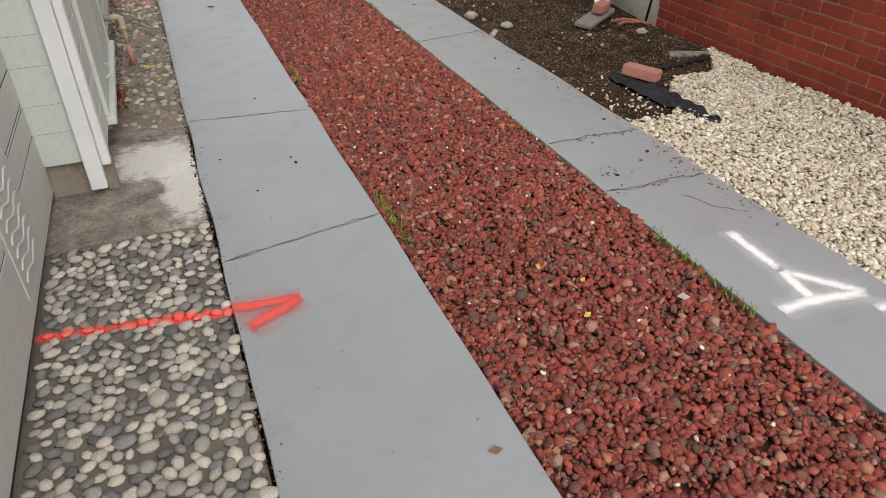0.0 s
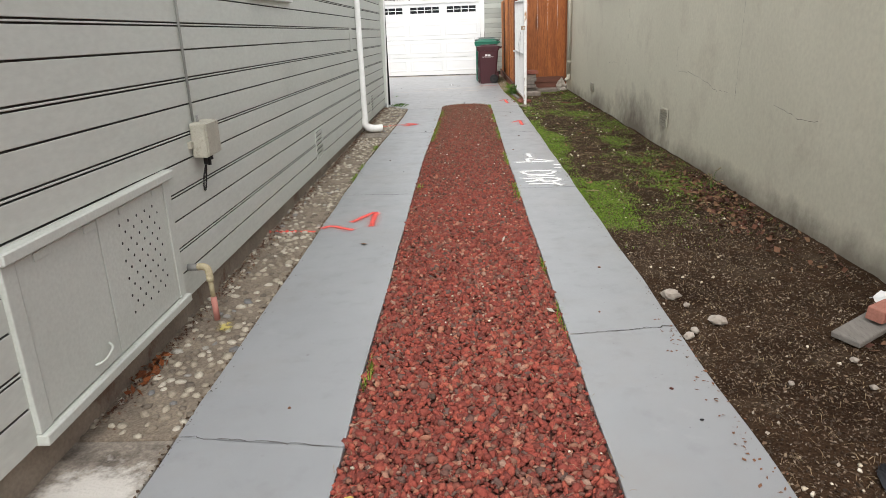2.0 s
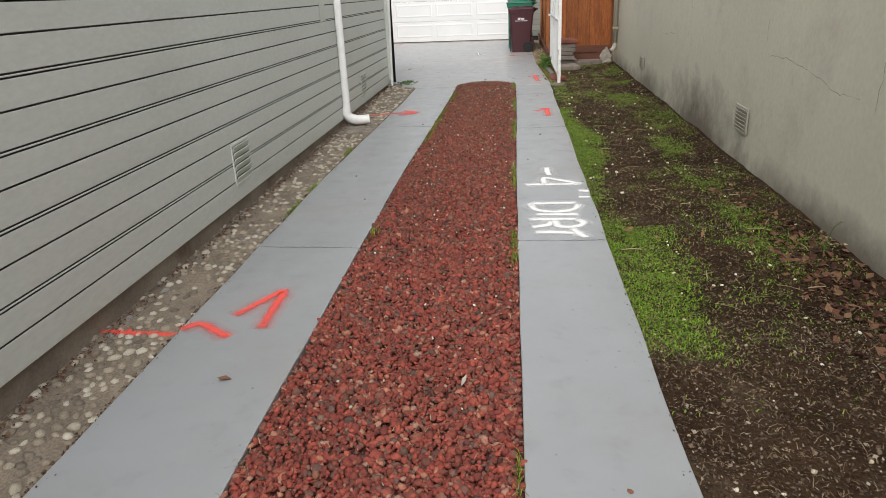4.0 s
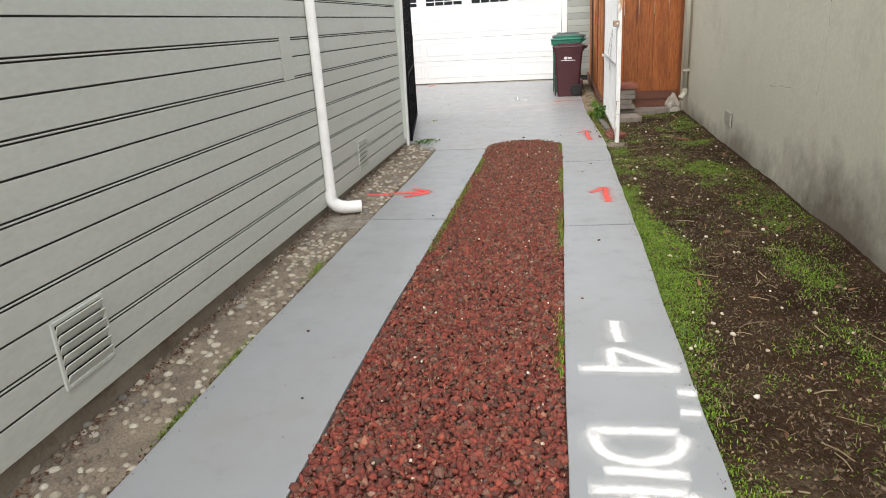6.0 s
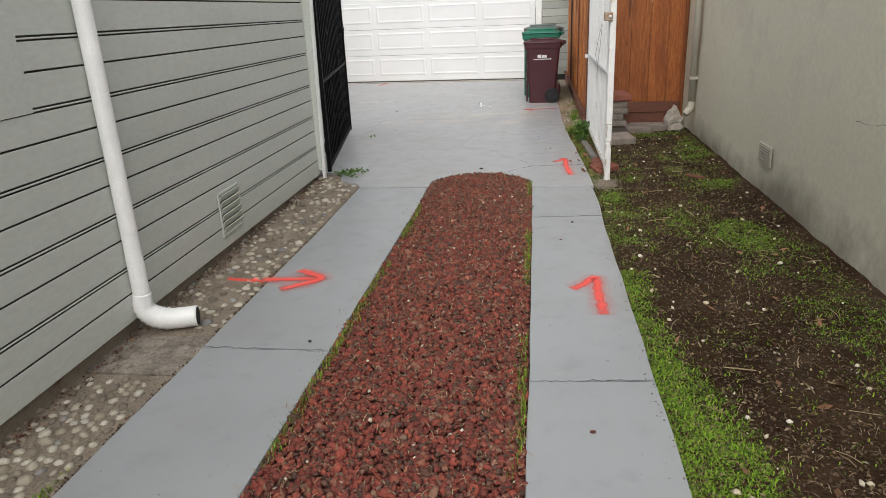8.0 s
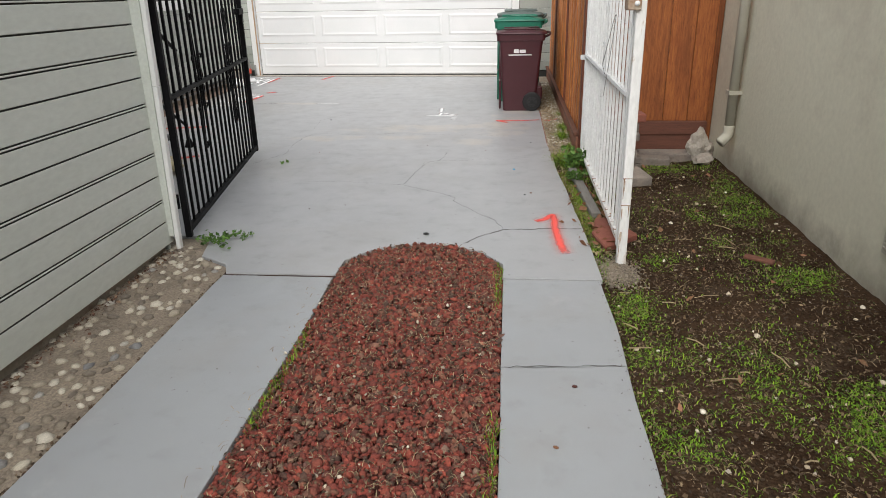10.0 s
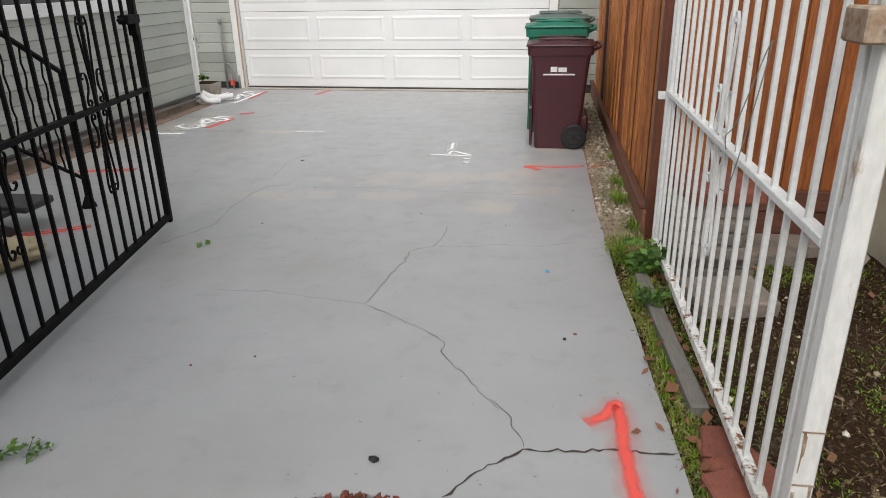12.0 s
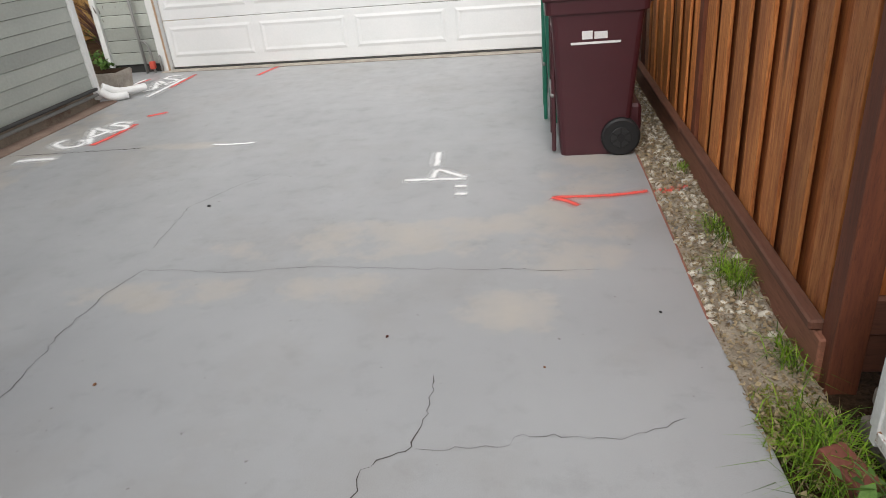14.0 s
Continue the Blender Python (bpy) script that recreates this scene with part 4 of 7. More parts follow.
tagged(blades("dead_grass", on_soil(p, 0.003), nrg.uniform(0.008, 0.022, len(p)), STRAW, 0.0025, 5.0), "dead straw on the soil", "straw", kind="stuff")
p = spot(2.34, 3.58, 7.0, 17.8, 110)
tagged(flakes("scattered_leaves", on_soil(p, 0.012), nrg.uniform(0.015, 0.035, len(p)), stones_mat("curled_brown_leaf", [(0, (0.10, 0.05, 0.025)), (0.6, (0.24, 0.13, 0.07)), (1, (0.34, 0.16, 0.10))]), 0.4), "curled brown leaves scattered over the soil", "leaves", kind="stuff")
twigs = bmesh.new()
for x, y in spot(2.36, 3.56, 7.0, 17.8, 150):
    a, l, r = rng.uniform(0, 6.28), rng.uniform(0.02, 0.07), rng.uniform(0.0015, 0.0035)
    z = float(soil_z([x], [y])[0]) + 0.012
    tube([(x - l * math.cos(a), y - l * math.sin(a), z), (x, y, z + 0.004), (x + l * math.cos(a + 0.2), y + l * math.sin(a + 0.2), z)], r, 4, twigs)
solid("twigs", twigs, STRAW, "pale broken twigs lying on the soil", "twigs", kind="stuff")
p = spot(2.34, 3.58, 9.0, 17.8, 60)
tagged(scatter("white_chips", on_soil(p, 0.006), nrg.uniform(0.010, 0.018, len(p)), CHALK, jitter=0.15, flat=0.8), "pale stone chips among the grass", "pebbles", kind="stuff")
solid("wood_offcut", place_bm(box(-0.028, 0.028, -0.085, 0.085, -0.01, 0.012, 0.005), pose(3.27, 15.40, float(soil_z([3.27], [15.4])[0]) + 0.012, 3, 2, 60)), REDRAIL_X, "weathered brown wood offcut on the soil", "offcut")
p = spot(2.32, 3.6, 3.4, 17.8, 190)
tagged(scatter("soil_pebbles", on_soil(p, 0.003), nrg.uniform(0.004, 0.012, len(p)), CHALK), "small pale pebbles in the soil", "pebbles", kind="stuff")

# ---- white stones in front of the brick wall ----
def white_side(p):
    bend = 2.72 + 0.85 * np.clip((p[:, 0] - 2.35) / 1.2, 0, 1) + 0.10 * np.sin(p[:, 0] * 9)
    return p[:, 1] < bend


p = spot(2.29, 3.62, 0.5, 3.7, 11000)
p = p[white_side(p)]
tagged(scatter("white_gravel_under", np.column_stack([p, soil_z(p[:, 0], p[:, 1]) + 0.006]), nrg.uniform(0.014, 0.022, len(p)), stones_mat("dirty_white_stone", [(0, (0.20, 0.15, 0.10)), (0.6, (0.42, 0.35, 0.25)), (1, (0.60, 0.53, 0.41))]), jitter=0.08, flat=0.8, squash=(0.7, 0.5)), "cream stones packed beneath the loose ones", "gravel", kind="stuff")
p = spot(2.27, 3.62, 0.6, 3.7, 22500)
p = p[white_side(p) & (p[:, 0] > 2.26 + 0.03 * np.sin(p[:, 1] * 5))]
z = soil_z(p[:, 0], p[:, 1]) + 0.014 + nrg.uniform(0, 0.016, len(p))
tagged(scatter("white_gravel", np.column_stack([p, z]), np.clip(nrg.lognormal(math.log(0.0125), 0.28, len(p)), 0.006, 0.023), CHALK, jitter=0.14, flat=0.72, squash=(0.5, 0.32)), "cream-white landscape stones", "gravel", kind="stuff")
p = np.column_stack([nrg.normal(2.50, 0.18, 110), nrg.normal(2.98, 0.2, 110)])
p = p[p[:, 0] > 2.31]
tagged(scatter("stray_white_stones", on_soil(p, 0.008), nrg.uniform(0.006, 0.013, len(p)), CHALK), "stray cream stones scattered over the soil", "gravel", kind="stuff")

# ---- sage house ----
FALL = 0.0100


def board_bm(length, double, high):
    """One siding board: flat face with a groove, or groove, bead and groove, at its foot."""
    prof = [(-0.024, 0.0), (-0.019, 0.0), (-0.019, 0.0055), (-0.003, 0.0075), (0.0, 0.010)]
    if double:
        prof = [(-0.024, 0.0), (-0.019, 0.0), (-0.019, 0.005), (-0.002, 0.007), (0.0, 0.009), (0.0, 0.013), (-0.003, 0.015), (-0.019, 0.0155), (-0.019, 0.021), (-0.003, 0.023), (0.0, 0.0255)]
    prof += [(0.0, high - 0.0025), (-0.003, high - 0.001), (-0.024, high - 0.001)]
    bm = bmesh.new()
    a = [bm.verts.new((x, 0, z)) for x, z in prof]
    b = [bm.verts.new((x, length, z)) for x, z in prof]
    k = len(prof)
    for i in range(k):
        bm.faces.new((a[i], b[i], b[(i + 1) % k], a[(i + 1) % k]))
    bm.faces.new(a[::-1])
    bm.faces.new(b)
    bmesh.ops.recalc_face_normals(bm, faces=bm.faces[:])
    return bm


def siding(parent, x, y0, y1, z0, z1, gaps=(), turn=0.0):
    """Courses of boards, kept clear of openings (a, b, low, high) along the wall."""
    made = {}
    k = 0
    z = z0
    while z < z1:
        # a board with one groove at its foot, then one with two
        high = 0.2455 - z0 if k == 0 else (0.167 if k % 2 == 0 else 0.1275)
        runs = [(y0, y1)]
        for a, b, lo, hi in gaps:
            if z > lo - 0.03 and z + high < hi + 0.03:
                runs = [r for s, e in runs for r in ((s, min(a, e)), (max(b, s), e)) if r[1] - r[0] > 0.03]
        double = k > 0 and k % 2 == 0
        for s, e in runs:
            key = (round(e - s, 3), round(high, 3), double)
            if key not in made:
                me = bpy.data.meshes.new("siding_board")
                bm = board_bm(e - s, double, high)
                bm.to_mesh(me)
                bm.free()
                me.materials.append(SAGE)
                me.materials.append(GROOVESHADE)
                # recessed faces take the dark colour that stands for groove shadow
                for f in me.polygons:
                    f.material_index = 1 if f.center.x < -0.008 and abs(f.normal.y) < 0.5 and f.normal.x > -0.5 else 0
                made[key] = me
            ob = new("siding_board", made[key])
            ob.parent = parent
            # the courses run level while the ground climbs a little beside them
            ob.matrix_basis = pose(x, s, z + FALL * (9.5 - s), -math.degrees(FALL)) if not turn else pose(x, s, z + FALL * (9.5 - s), 0, 0, turn)
        z += high
        k += 1


WIN1, WIN2 = (6.70, 7.95, 1.79, 2.9), (14.15, 15.32, 2.08, 2.95)
HATCH = (3.47, 4.84, 0.17, 0.89)
west = thing("wall_west", (WALL_W, 9, 0), "sage grey painted house wall with grooved lap siding", "wall", kind="structure")
west.location = (0, 0, 0)
core = bmesh.new()
for y0, y1, z0, z1 in ((STEP_Y, HOUSE_END - 0.03, 0.2, 1.79), (STEP_Y, 6.70, 1.79, 3.1), (7.95, 14.15, 1.79, 3.1), (14.15, HOUSE_END - 0.03, 1.79, 2.08), (6.70, 7.95, 2.9, 3.1), (14.15, 15.32, 2.95, 3.1), (15.32, HOUSE_END - 0.03, 2.08, 3.1)):
    box(WALL_W - 0.2, WALL_W - 0.022, y0, y1, z0, z1, bm=core)
part("wall_core", core, GROOVE, west)
siding(west, WALL_W, STEP_Y, HOUSE_END - 0.01, 0.095, 3.05, (WIN1, WIN2))
part("footing", box(WALL_W - 0.2, WALL_W - 0.045, STEP_Y + 0.02, HOUSE_END - 0.05, -0.1, 0.21, 0.004), FOOTING, west, "stained rough concrete footing")

south = thing("wall_south", (0, 0, 0), "sage grey house wall set back, with a cast vent", "wall", kind="structure")
part("wall_core", box(-0.85, -0.645, -2.5, STEP_Y, -0.1, 3.1), GROOVE, south)
siding(south, -0.625, -2.5, STEP_Y - 0.002, -0.04, 3.05)
# the short face that turns out to the longer wall
siding(south, WALL_W - 0.02, STEP_Y, STEP_Y + 0.26, 0.095, 3.05, turn=90)
part("wall_core", box(-0.63, WALL_W - 0.03, STEP_Y + 0.022, STEP_Y + 0.06, 0.17, 3.1), GROOVE, south)
part("footing", box(-0.63, WALL_W - 0.05, STEP_Y + 0.01, STEP_Y + 0.08, -0.1, 0.18), FOOTING, south)

corner = thing("corner_board", (-0.42, STEP_Y, 0.02), "white painted wooden corner boards, worn at the foot", "corner board")
part("board", place_bm(box(-0.465, -0.395, STEP_Y - 0.060, STEP_Y - 0.004, 0.025, 3.05, 0.004), pose(0.42, -STEP_Y, -0.02)), WHITE, corner)
part("board", place_bm(box(-0.393, -0.355, STEP_Y - 0.040, STEP_Y + 0.02, 0.13, 3.05, 0.004), pose(0.42, -STEP_Y, -0.02)), WHITE, corner)
part("post", place_bm(box(-0.40, -0.352, STEP_Y + 0.0, STEP_Y + 0.06, -0.01, 0.14, 0.003), pose(0.42, -STEP_Y, -0.02)), FOOTING, corner, "grey wooden post foot")

corner = thing("corner_post", (-0.31, HOUSE_END, 0), "thin white painted corner trim at the house end", "corner trim")
corner.rotation_euler = (0, 0.022, 0)
for z0, z1 in ((0.0, 1.02), (1.022, 3.05)):
    part("board", box(-0.022, 0.006, -0.045, -0.005, z0, z1, 0.003), WHITE, corner)
part("trim", box(-0.11, -0.0225, -0.055, -0.002, 0.09, 3.05), SAGE_FLAT, corner)
north = box(-6, WALL_W - 0.03, HOUSE_END - 0.03, HOUSE_END - 0.005, -0.05, 3.1)
solid("wall_north", north, SAGE_FLAT, "plain sage rear wall of the house", "wall", kind="structure")
roof = thing("roof", (0, 0, 3.1), "plain grey shingled eave over the sage house", "roof", kind="structure")
part("eave", box(-6, WALL_W + 0.04, STEP_Y, HOUSE_END + 0.05, 0.0, 0.1), ROOF, roof)
part("eave", box(-6, -0.60, -2.5, STEP_Y - 0.002, 0.0, 0.1), ROOF, roof)


def window_unit(name, label, y0, y1, z0, z1):
    w = thing(name, (WALL_W, (y0 + y1) / 2, z0), label, "window", kind="structure")
    h, d = z1 - z0, (y1 - y0) / 2
    casing = bmesh.new()
    box(-0.03, 0.022, -d + 0.005, -d + 0.09, 0.07, h - 0.09, bm=casing)
    box(-0.03, 0.022, d - 0.09, d - 0.005, 0.07, h - 0.09, bm=casing)
    box(-0.03, 0.024, -d + 0.005, d - 0.005, h - 0.088, h - 0.005, bm=casing)
    part("window_frame", casing, WHITE, w)
    part("window_sill", box(-0.03, 0.045, -d + 0.002, d - 0.002, 0.0, 0.068, 0.005), WHITE, w)
    part("pane", box(-0.05, -0.042, -d + 0.09, d - 0.09, 0.07, h - 0.09), GLASS, w)
    part("rail", box(-0.042, 0.0, -d + 0.09, d - 0.09, h * 0.5, h * 0.5 + 0.04), WHITE, w)
    return w


window_unit("window_1", "white wooden house window seen from its sill", *WIN1)
window_unit("window_2", "white wooden house window near the corner", *WIN2)


def louvre_vent(name, at, w, h, material, label, turn=0.0, slats=6):
    """A louvred vent in a wall that faces +x."""
    v = thing(name, at, label, "vent")
    v.rotation_euler = (0, 0, turn)
    rim = bmesh.new()
    t = 0.018
    box(0.0, 0.012, -w / 2, -w / 2 + t, 0, h, 0.002, bm=rim)
    box(0.0, 0.012, w / 2 - t, w / 2, 0, h, 0.002, bm=rim)
    box(0.0, 0.012, -w / 2 + t, w / 2 - t, 0, t, 0.002, bm=rim)
    box(0.0, 0.012, -w / 2 + t, w / 2 - t, h - t, h, 0.002, bm=rim)
    part("rim", rim, material, v)
    part("backing", box(0.0005, 0.002, -w / 2 + t, w / 2 - t, t, h - t), SHUT, v)
    step = (h - 2 * t) / slats
    me = None
    for k in range(slats):
        if me is None:
            s = part("slat", place_bm(box(-0.003, 0.003, -w / 2 + t, w / 2 - t, -step * 0.56, step * 0.56, 0.001), pose(0.012, 0, 0, 0, 24)), material, v)
            me = s.data
        else:
            s = new("slat", me)
            s.parent = v
        s.location = (0, 0, t + step * (k + 0.5))
    return v


louvre_vent("wall_vent", (WALL_W + 0.001, 8.69, 0.23), 0.34, 0.31, SAGE_FLAT, "sage painted louvred vent low in the siding", slats=6)
louvre_vent("wall_vent", (WALL_W + 0.001, 13.27, 0.15), 0.34, 0.31, SAGE_FLAT, "sage painted louvred vent low in the siding", slats=6)
v = thing("cast_vent", (-0.625, 2.30, 0.12), "sage painted cast vent with wavy bars", "vent")
part("backing", box(-0.02, 0.004, -0.2, 0.2, -0.02, 0.38, 0.003), SAGE_FLAT, v)
for k in range(7):
    part("bar", tube([(0.004, -0.15 + 0.3 * t, 0.03 + 0.05 * k + 0.014 * math.sin(t * 9.4)) for t in np.linspace(0, 1, 13)], 0.006, 6), SAGE_FLAT, v, smooth=True)

# crawl space hatch: two leaves in a frame
hy = (HATCH[0] + HATCH[1]) / 2
hatch = thing("access_hatch", (WALL_W + 0.008, hy, 0.16), "sage painted wooden double hatch with drilled air holes", "hatch")
hw = (HATCH[1] - HATCH[0]) / 2
part("backing", box(-0.017, -0.0125, -hw + 0.01, hw - 0.01, 0.01, 0.70), GROOVE, hatch)
part("head_trim", box(-0.02, 0.036, -hw - 0.01, hw + 0.02, 0.68, 0.725, 0.006), SAGE_FLAT, hatch)
part("side_trim", box(-0.02, 0.011, -hw, -hw + 0.075, 0.04, 0.678, 0.003), SAGE_FLAT, hatch)
part("side_trim", box(-0.02, 0.011, hw - 0.075, hw, 0.04, 0.678, 0.003), SAGE_FLAT, hatch)
part("sill_trim", box(-0.02, 0.035, -hw - 0.005, hw + 0.005, -0.005, 0.038, 0.004), SAGE_FLAT, hatch)
part("door", box(-0.012, 0.006, -hw + 0.080, -0.06, 0.045, 0.668, 0.002), SAGE_FLAT, hatch)
leaf = part("door", box(-0.012, 0.006, -0.05, hw - 0.080, 0.045, 0.668, 0.002), SAGE_FLAT, hatch)
hole = bmesh.new()
bmesh.ops.create_circle(hole, cap_ends=True, segments=8, radius=0.0075, matrix=pose(0.0075, 0, 0, 0, 90))
hole_me = bpy.data.meshes.new("air_hole")
hole.to_mesh(hole_me)
hole.free()
hole_me.materials.append(SHUT)
for i in range(11):
    for j in range(5):
        yy, zz = 0.12 + j * 0.085 + (0.042 if i % 2 else 0), 0.17 + i * 0.042
        if yy < hw - 0.12:
            ob = new("air_hole", hole_me)
            ob.parent, ob.location = leaf, (0, yy, zz)
part("handle", tube(smooth_line([(0.006, -0.27, 0.10), (0.035, -0.24, 0.11), (0.035, -0.17, 0.13), (0.006, -0.14, 0.14)], 4), 0.006, 6), SAGE_FLAT, hatch, smooth=True)
for yy in (-0.46, -0.12, 0.18, 0.52):
    part("hinge", box(0.006, 0.012, yy - 0.045, yy + 0.045, 0.635, 0.668, 0.002), SAGE_FLAT, hatch)

# repaired patch
patch = thing("siding_patch", (WALL_W, 11.46, 1.24), "sage painted square patch in the siding", "wall patch")
part("board", box(0.001, 0.005, -0.11, 0.11, 0.0, 0.33, 0.001), SAGE_FLAT, patch)

# utility box, its wire and loose ends
ubox = thing("utility_box", (WALL_W, 5.34, 0.87), "cream metal utility box with dark cables below", "utility box")
part("body", box(0.005, 0.095, -0.10, 0.11, 0.0, 0.20, 0.012, seg=2), CREAM, ubox)
part("cover", box(0.096, 0.104, -0.095, 0.105, 0.01, 0.195, 0.004), CREAM, ubox)
part("bracket", box(0.0, 0.02, -0.14, 0.13, 0.06, 0.10, 0.002), CREAM, ubox)
for a, b in ((-0.03, -0.045), (0.02, -0.06), (0.06, -0.035)):
    part("gland", tube([(0.05, a, 0.0), (0.05, a, b)], 0.013, 8), RUBBER, ubox, smooth=True)
part("cable", tube(smooth_line([(0.05, -0.03, -0.04), (0.03, -0.05, -0.13), (0.014, -0.02, -0.20), (0.014, 0.01, -0.19), (0.03, 0.02, -0.06)], 6), 0.005, 6), RUBBER, ubox, smooth=True)
part("conduit_stub", tube([(0.03, -0.02, 0.19), (0.03, -0.02, 0.235)], 0.008, 6), GALV, ubox, smooth=True)
wire = bmesh.new()
tube([(WALL_W + 0.012, 5.30, 1.07), (WALL_W + 0.012, 5.302, 2.0), (WALL_W + 0.012, 5.298, 3.05)], 0.008, 6, wire)
solid("wall_wire", wire, plain("grey_painted_wire", (0.30, 0.31, 0.29), 0.6), "grey wire running up the siding", "wire", smooth=True)

# stub pipe with elbow
pipe = thing("stub_pipe", (-0.25, 4.95, 0), "old brass stub pipe turning down into the pebble path", "pipe")
part("sleeve", tube([(WALL_W + 0.25, 0.0, 0.31), (WALL_W + 0.31, 0.0, 0.31)], 0.020, 10), GALV, pipe, smooth=True)
part("elbow", tube(smooth_line([(-0.055, 0.0, 0.31), (-0.02, 0.0, 0.312), (0.0, 0.0, 0.295), (0.005, 0.0, 0.25)], 4), 0.020, 10), PIPE, pipe, smooth=True)
part("riser", tube([(0.004, 0.0, 0.26), (0.008, 0.0, 0.12)], 0.014, 10), PIPE, pipe, smooth=True)
part("collar", tube([(0.004, 0.0, 0.255), (0.005, 0.0, 0.225)], 0.021, 10), PIPE, pipe, smooth=True)
part("foot", tube([(0.008, 0.0, 0.13), (0.012, 0.0, -0.012)], 0.017, 10), PINKPIPE, pipe, "pink sprayed foot", smooth=True)


def downspout(name, at, top, material, label, toward, lift=0.06, r=0.042, ribs=True):
    """A wall pipe that ends in a flexible ribbed elbow."""
    d = thing(name, at, label, "downspout")
    part("pipe", tube([(0, 0, 0.14 + lift), (0, 0, 0.42)], r * 1.04, 24), material, d)
    part("pipe", tube([(0, 0, 0.41), (0, 0, top)], r, 24), material, d)
    line = smooth_line([(0, 0, 0.16 + lift), (0.01 * toward[0], 0.01 * toward[1], 0.06 + lift), (0.35 * toward[0], 0.35 * toward[1], lift), (toward[0], toward[1], lift - 0.005)], 9)
    radii = [r * (1.06 + 0.30 * min(1, k / 14)) * (1.10 if k % 2 and ribs and k < 20 else 1.0) for k in range(len(line))]
    part("elbow", tube(line, r, 12, rings=radii), material, d, smooth=True)
    part("mouth", tube([line[-1] - (line[-1] - line[-2]).normalized() * 0.004, line[-1] + (line[-1] - line[-2]).normalized() * 0.003], r * 1.2, 12), SHUT, d)
    return d


downspout("downspout", (WALL_W + 0.048, 11.99, 0.0), 3.05, PLASTIC, "white plastic downspout with ribbed elbow by the siding", (0.25, 0.08), 0.062)

# ---- stucco house ----
east = thing("wall_east", (0, 0, 0), "stained beige stucco wall with hairline cracks", "wall", kind="structure")
ny2, nz2 = 150, 34
ysw, zsw = np.linspace(4.33, FENCE_Y + 0.4, ny2), np.linspace(-0.1, 3.1, nz2)
W = np.array([[(WALL_E + 0.008 * noise.noise(Vector((y * 0.8, z * 0.9, 2))) + 0.004 * noise.noise(Vector((y * 4, z * 4, 5))) + (-0.012 * math.exp(-((z - 0.02) / 0.12) ** 2)), y, z) for y in ysw] for z in zsw]).reshape(-1, 3)
ii = np.arange(ny2 * nz2).reshape(nz2, ny2)
F2 = np.stack([ii[:-1, :-1], ii[1:, :-1], ii[1:, 1:], ii[:-1, 1:]], -1).reshape(-1, 4)
ob = raw_mesh("render_coat", W, F2, STUCCO, True)
ob.parent = east
part("wall_core", box(WALL_E + 0.03, WALL_E + 0.25, 4.33, FENCE_Y + 0.4, -0.1, 3.1), STUCCO, east)
solid("roof_east", box(WALL_E - 0.03, WALL_E + 4, -2.5, FENCE_Y + 0.4, 3.1, 3.2), ROOF, "plain eave over the stucco house", "roof", kind="structure")


def wall_cracks(lines, w=0.002):
    for pts in lines:
        vs = []
        jag = []
        for a, b in zip(pts[:-1], pts[1:]):
            m = max(2, int(math.dist(a, b) / 0.05))
            jag += [(a[0] + (b[0] - a[0]) * k / m + rng.uniform(-0.012, 0.012), a[1] + (b[1] - a[1]) * k / m + rng.uniform(-0.010, 0.010)) for k in range(m)]
        jag.append(pts[-1])
        for k, (y, z) in enumerate(jag):
            a, b = jag[max(k - 1, 0)], jag[min(k + 1, len(jag) - 1)]
            d = Vector((b[0] - a[0], b[1] - a[1])).normalized()
            ww = w * rng.uniform(0.3, 1.3)
            vs += [(WALL_E - 0.012, y - d.y * ww, z + d.x * ww), (WALL_E - 0.012, y + d.y * ww, z - d.x * ww)]
        f = np.array([(2 * k, 2 * k + 1, 2 * k + 3, 2 * k + 2) for k in range(len(jag) - 1)])
        c = raw_mesh("crack", np.array(vs), f, CRACK)
        c.parent = east


wall_cracks([[(7.71, 0.82), (7.69, 1.05), (7.68, 1.3), (7.66, 2.2)], [(9.4, 0.95), (9.07, 0.97), (8.6, 0.93), (8.2, 0.85), (7.9, 0.86)], [(6.9, 0.86), (6.5, 0.80), (6.2, 0.82)],
             [(12.0, 0.9), (11.9, 1.2), (11.92, 1.7)], [(13.2, 0.85), (12.6, 0.9)], [(9.5, 1.0), (9.48, 1.22)]], 0.0014)


def vent_east(y, z, w, h, label):
    v = louvre_vent("wall_vent", (WALL_E - 0.012, y, z), w, h, BEIGEPIPE, label, math.pi, 6)
    return v


vent_east(9.86, 0.27, 0.32, 0.22, "beige painted louvred vent low in the stucco")
vent_east(14.69, 0.25, 0.30, 0.16, "beige painted louvred vent low in the stucco")
vent_east(4.95, 0.32, 0.30, 0.20, "beige painted louvred vent beside the downspout")
w = thing("window_3", (WALL_E, 13.35, 1.9), "dark framed window high in the stucco wall", "window", kind="structure")
part("window_sill", box(-0.05, 0.02, -0.92, 0.92, 0.0, 0.05, 0.004), DARKGREY, w)
part("window_frame", box(-0.03, 0.02, -0.9, 0.9, 0.052, 0.12), DARKGREY, w)
part("pane", box(-0.02, -0.012, -0.86, 0.86, 0.12, 1.0), GLASS, w)
part("window_frame", box(-0.03, 0.02, -0.9, 0.9, 1.0, 1.06), DARKGREY, w)

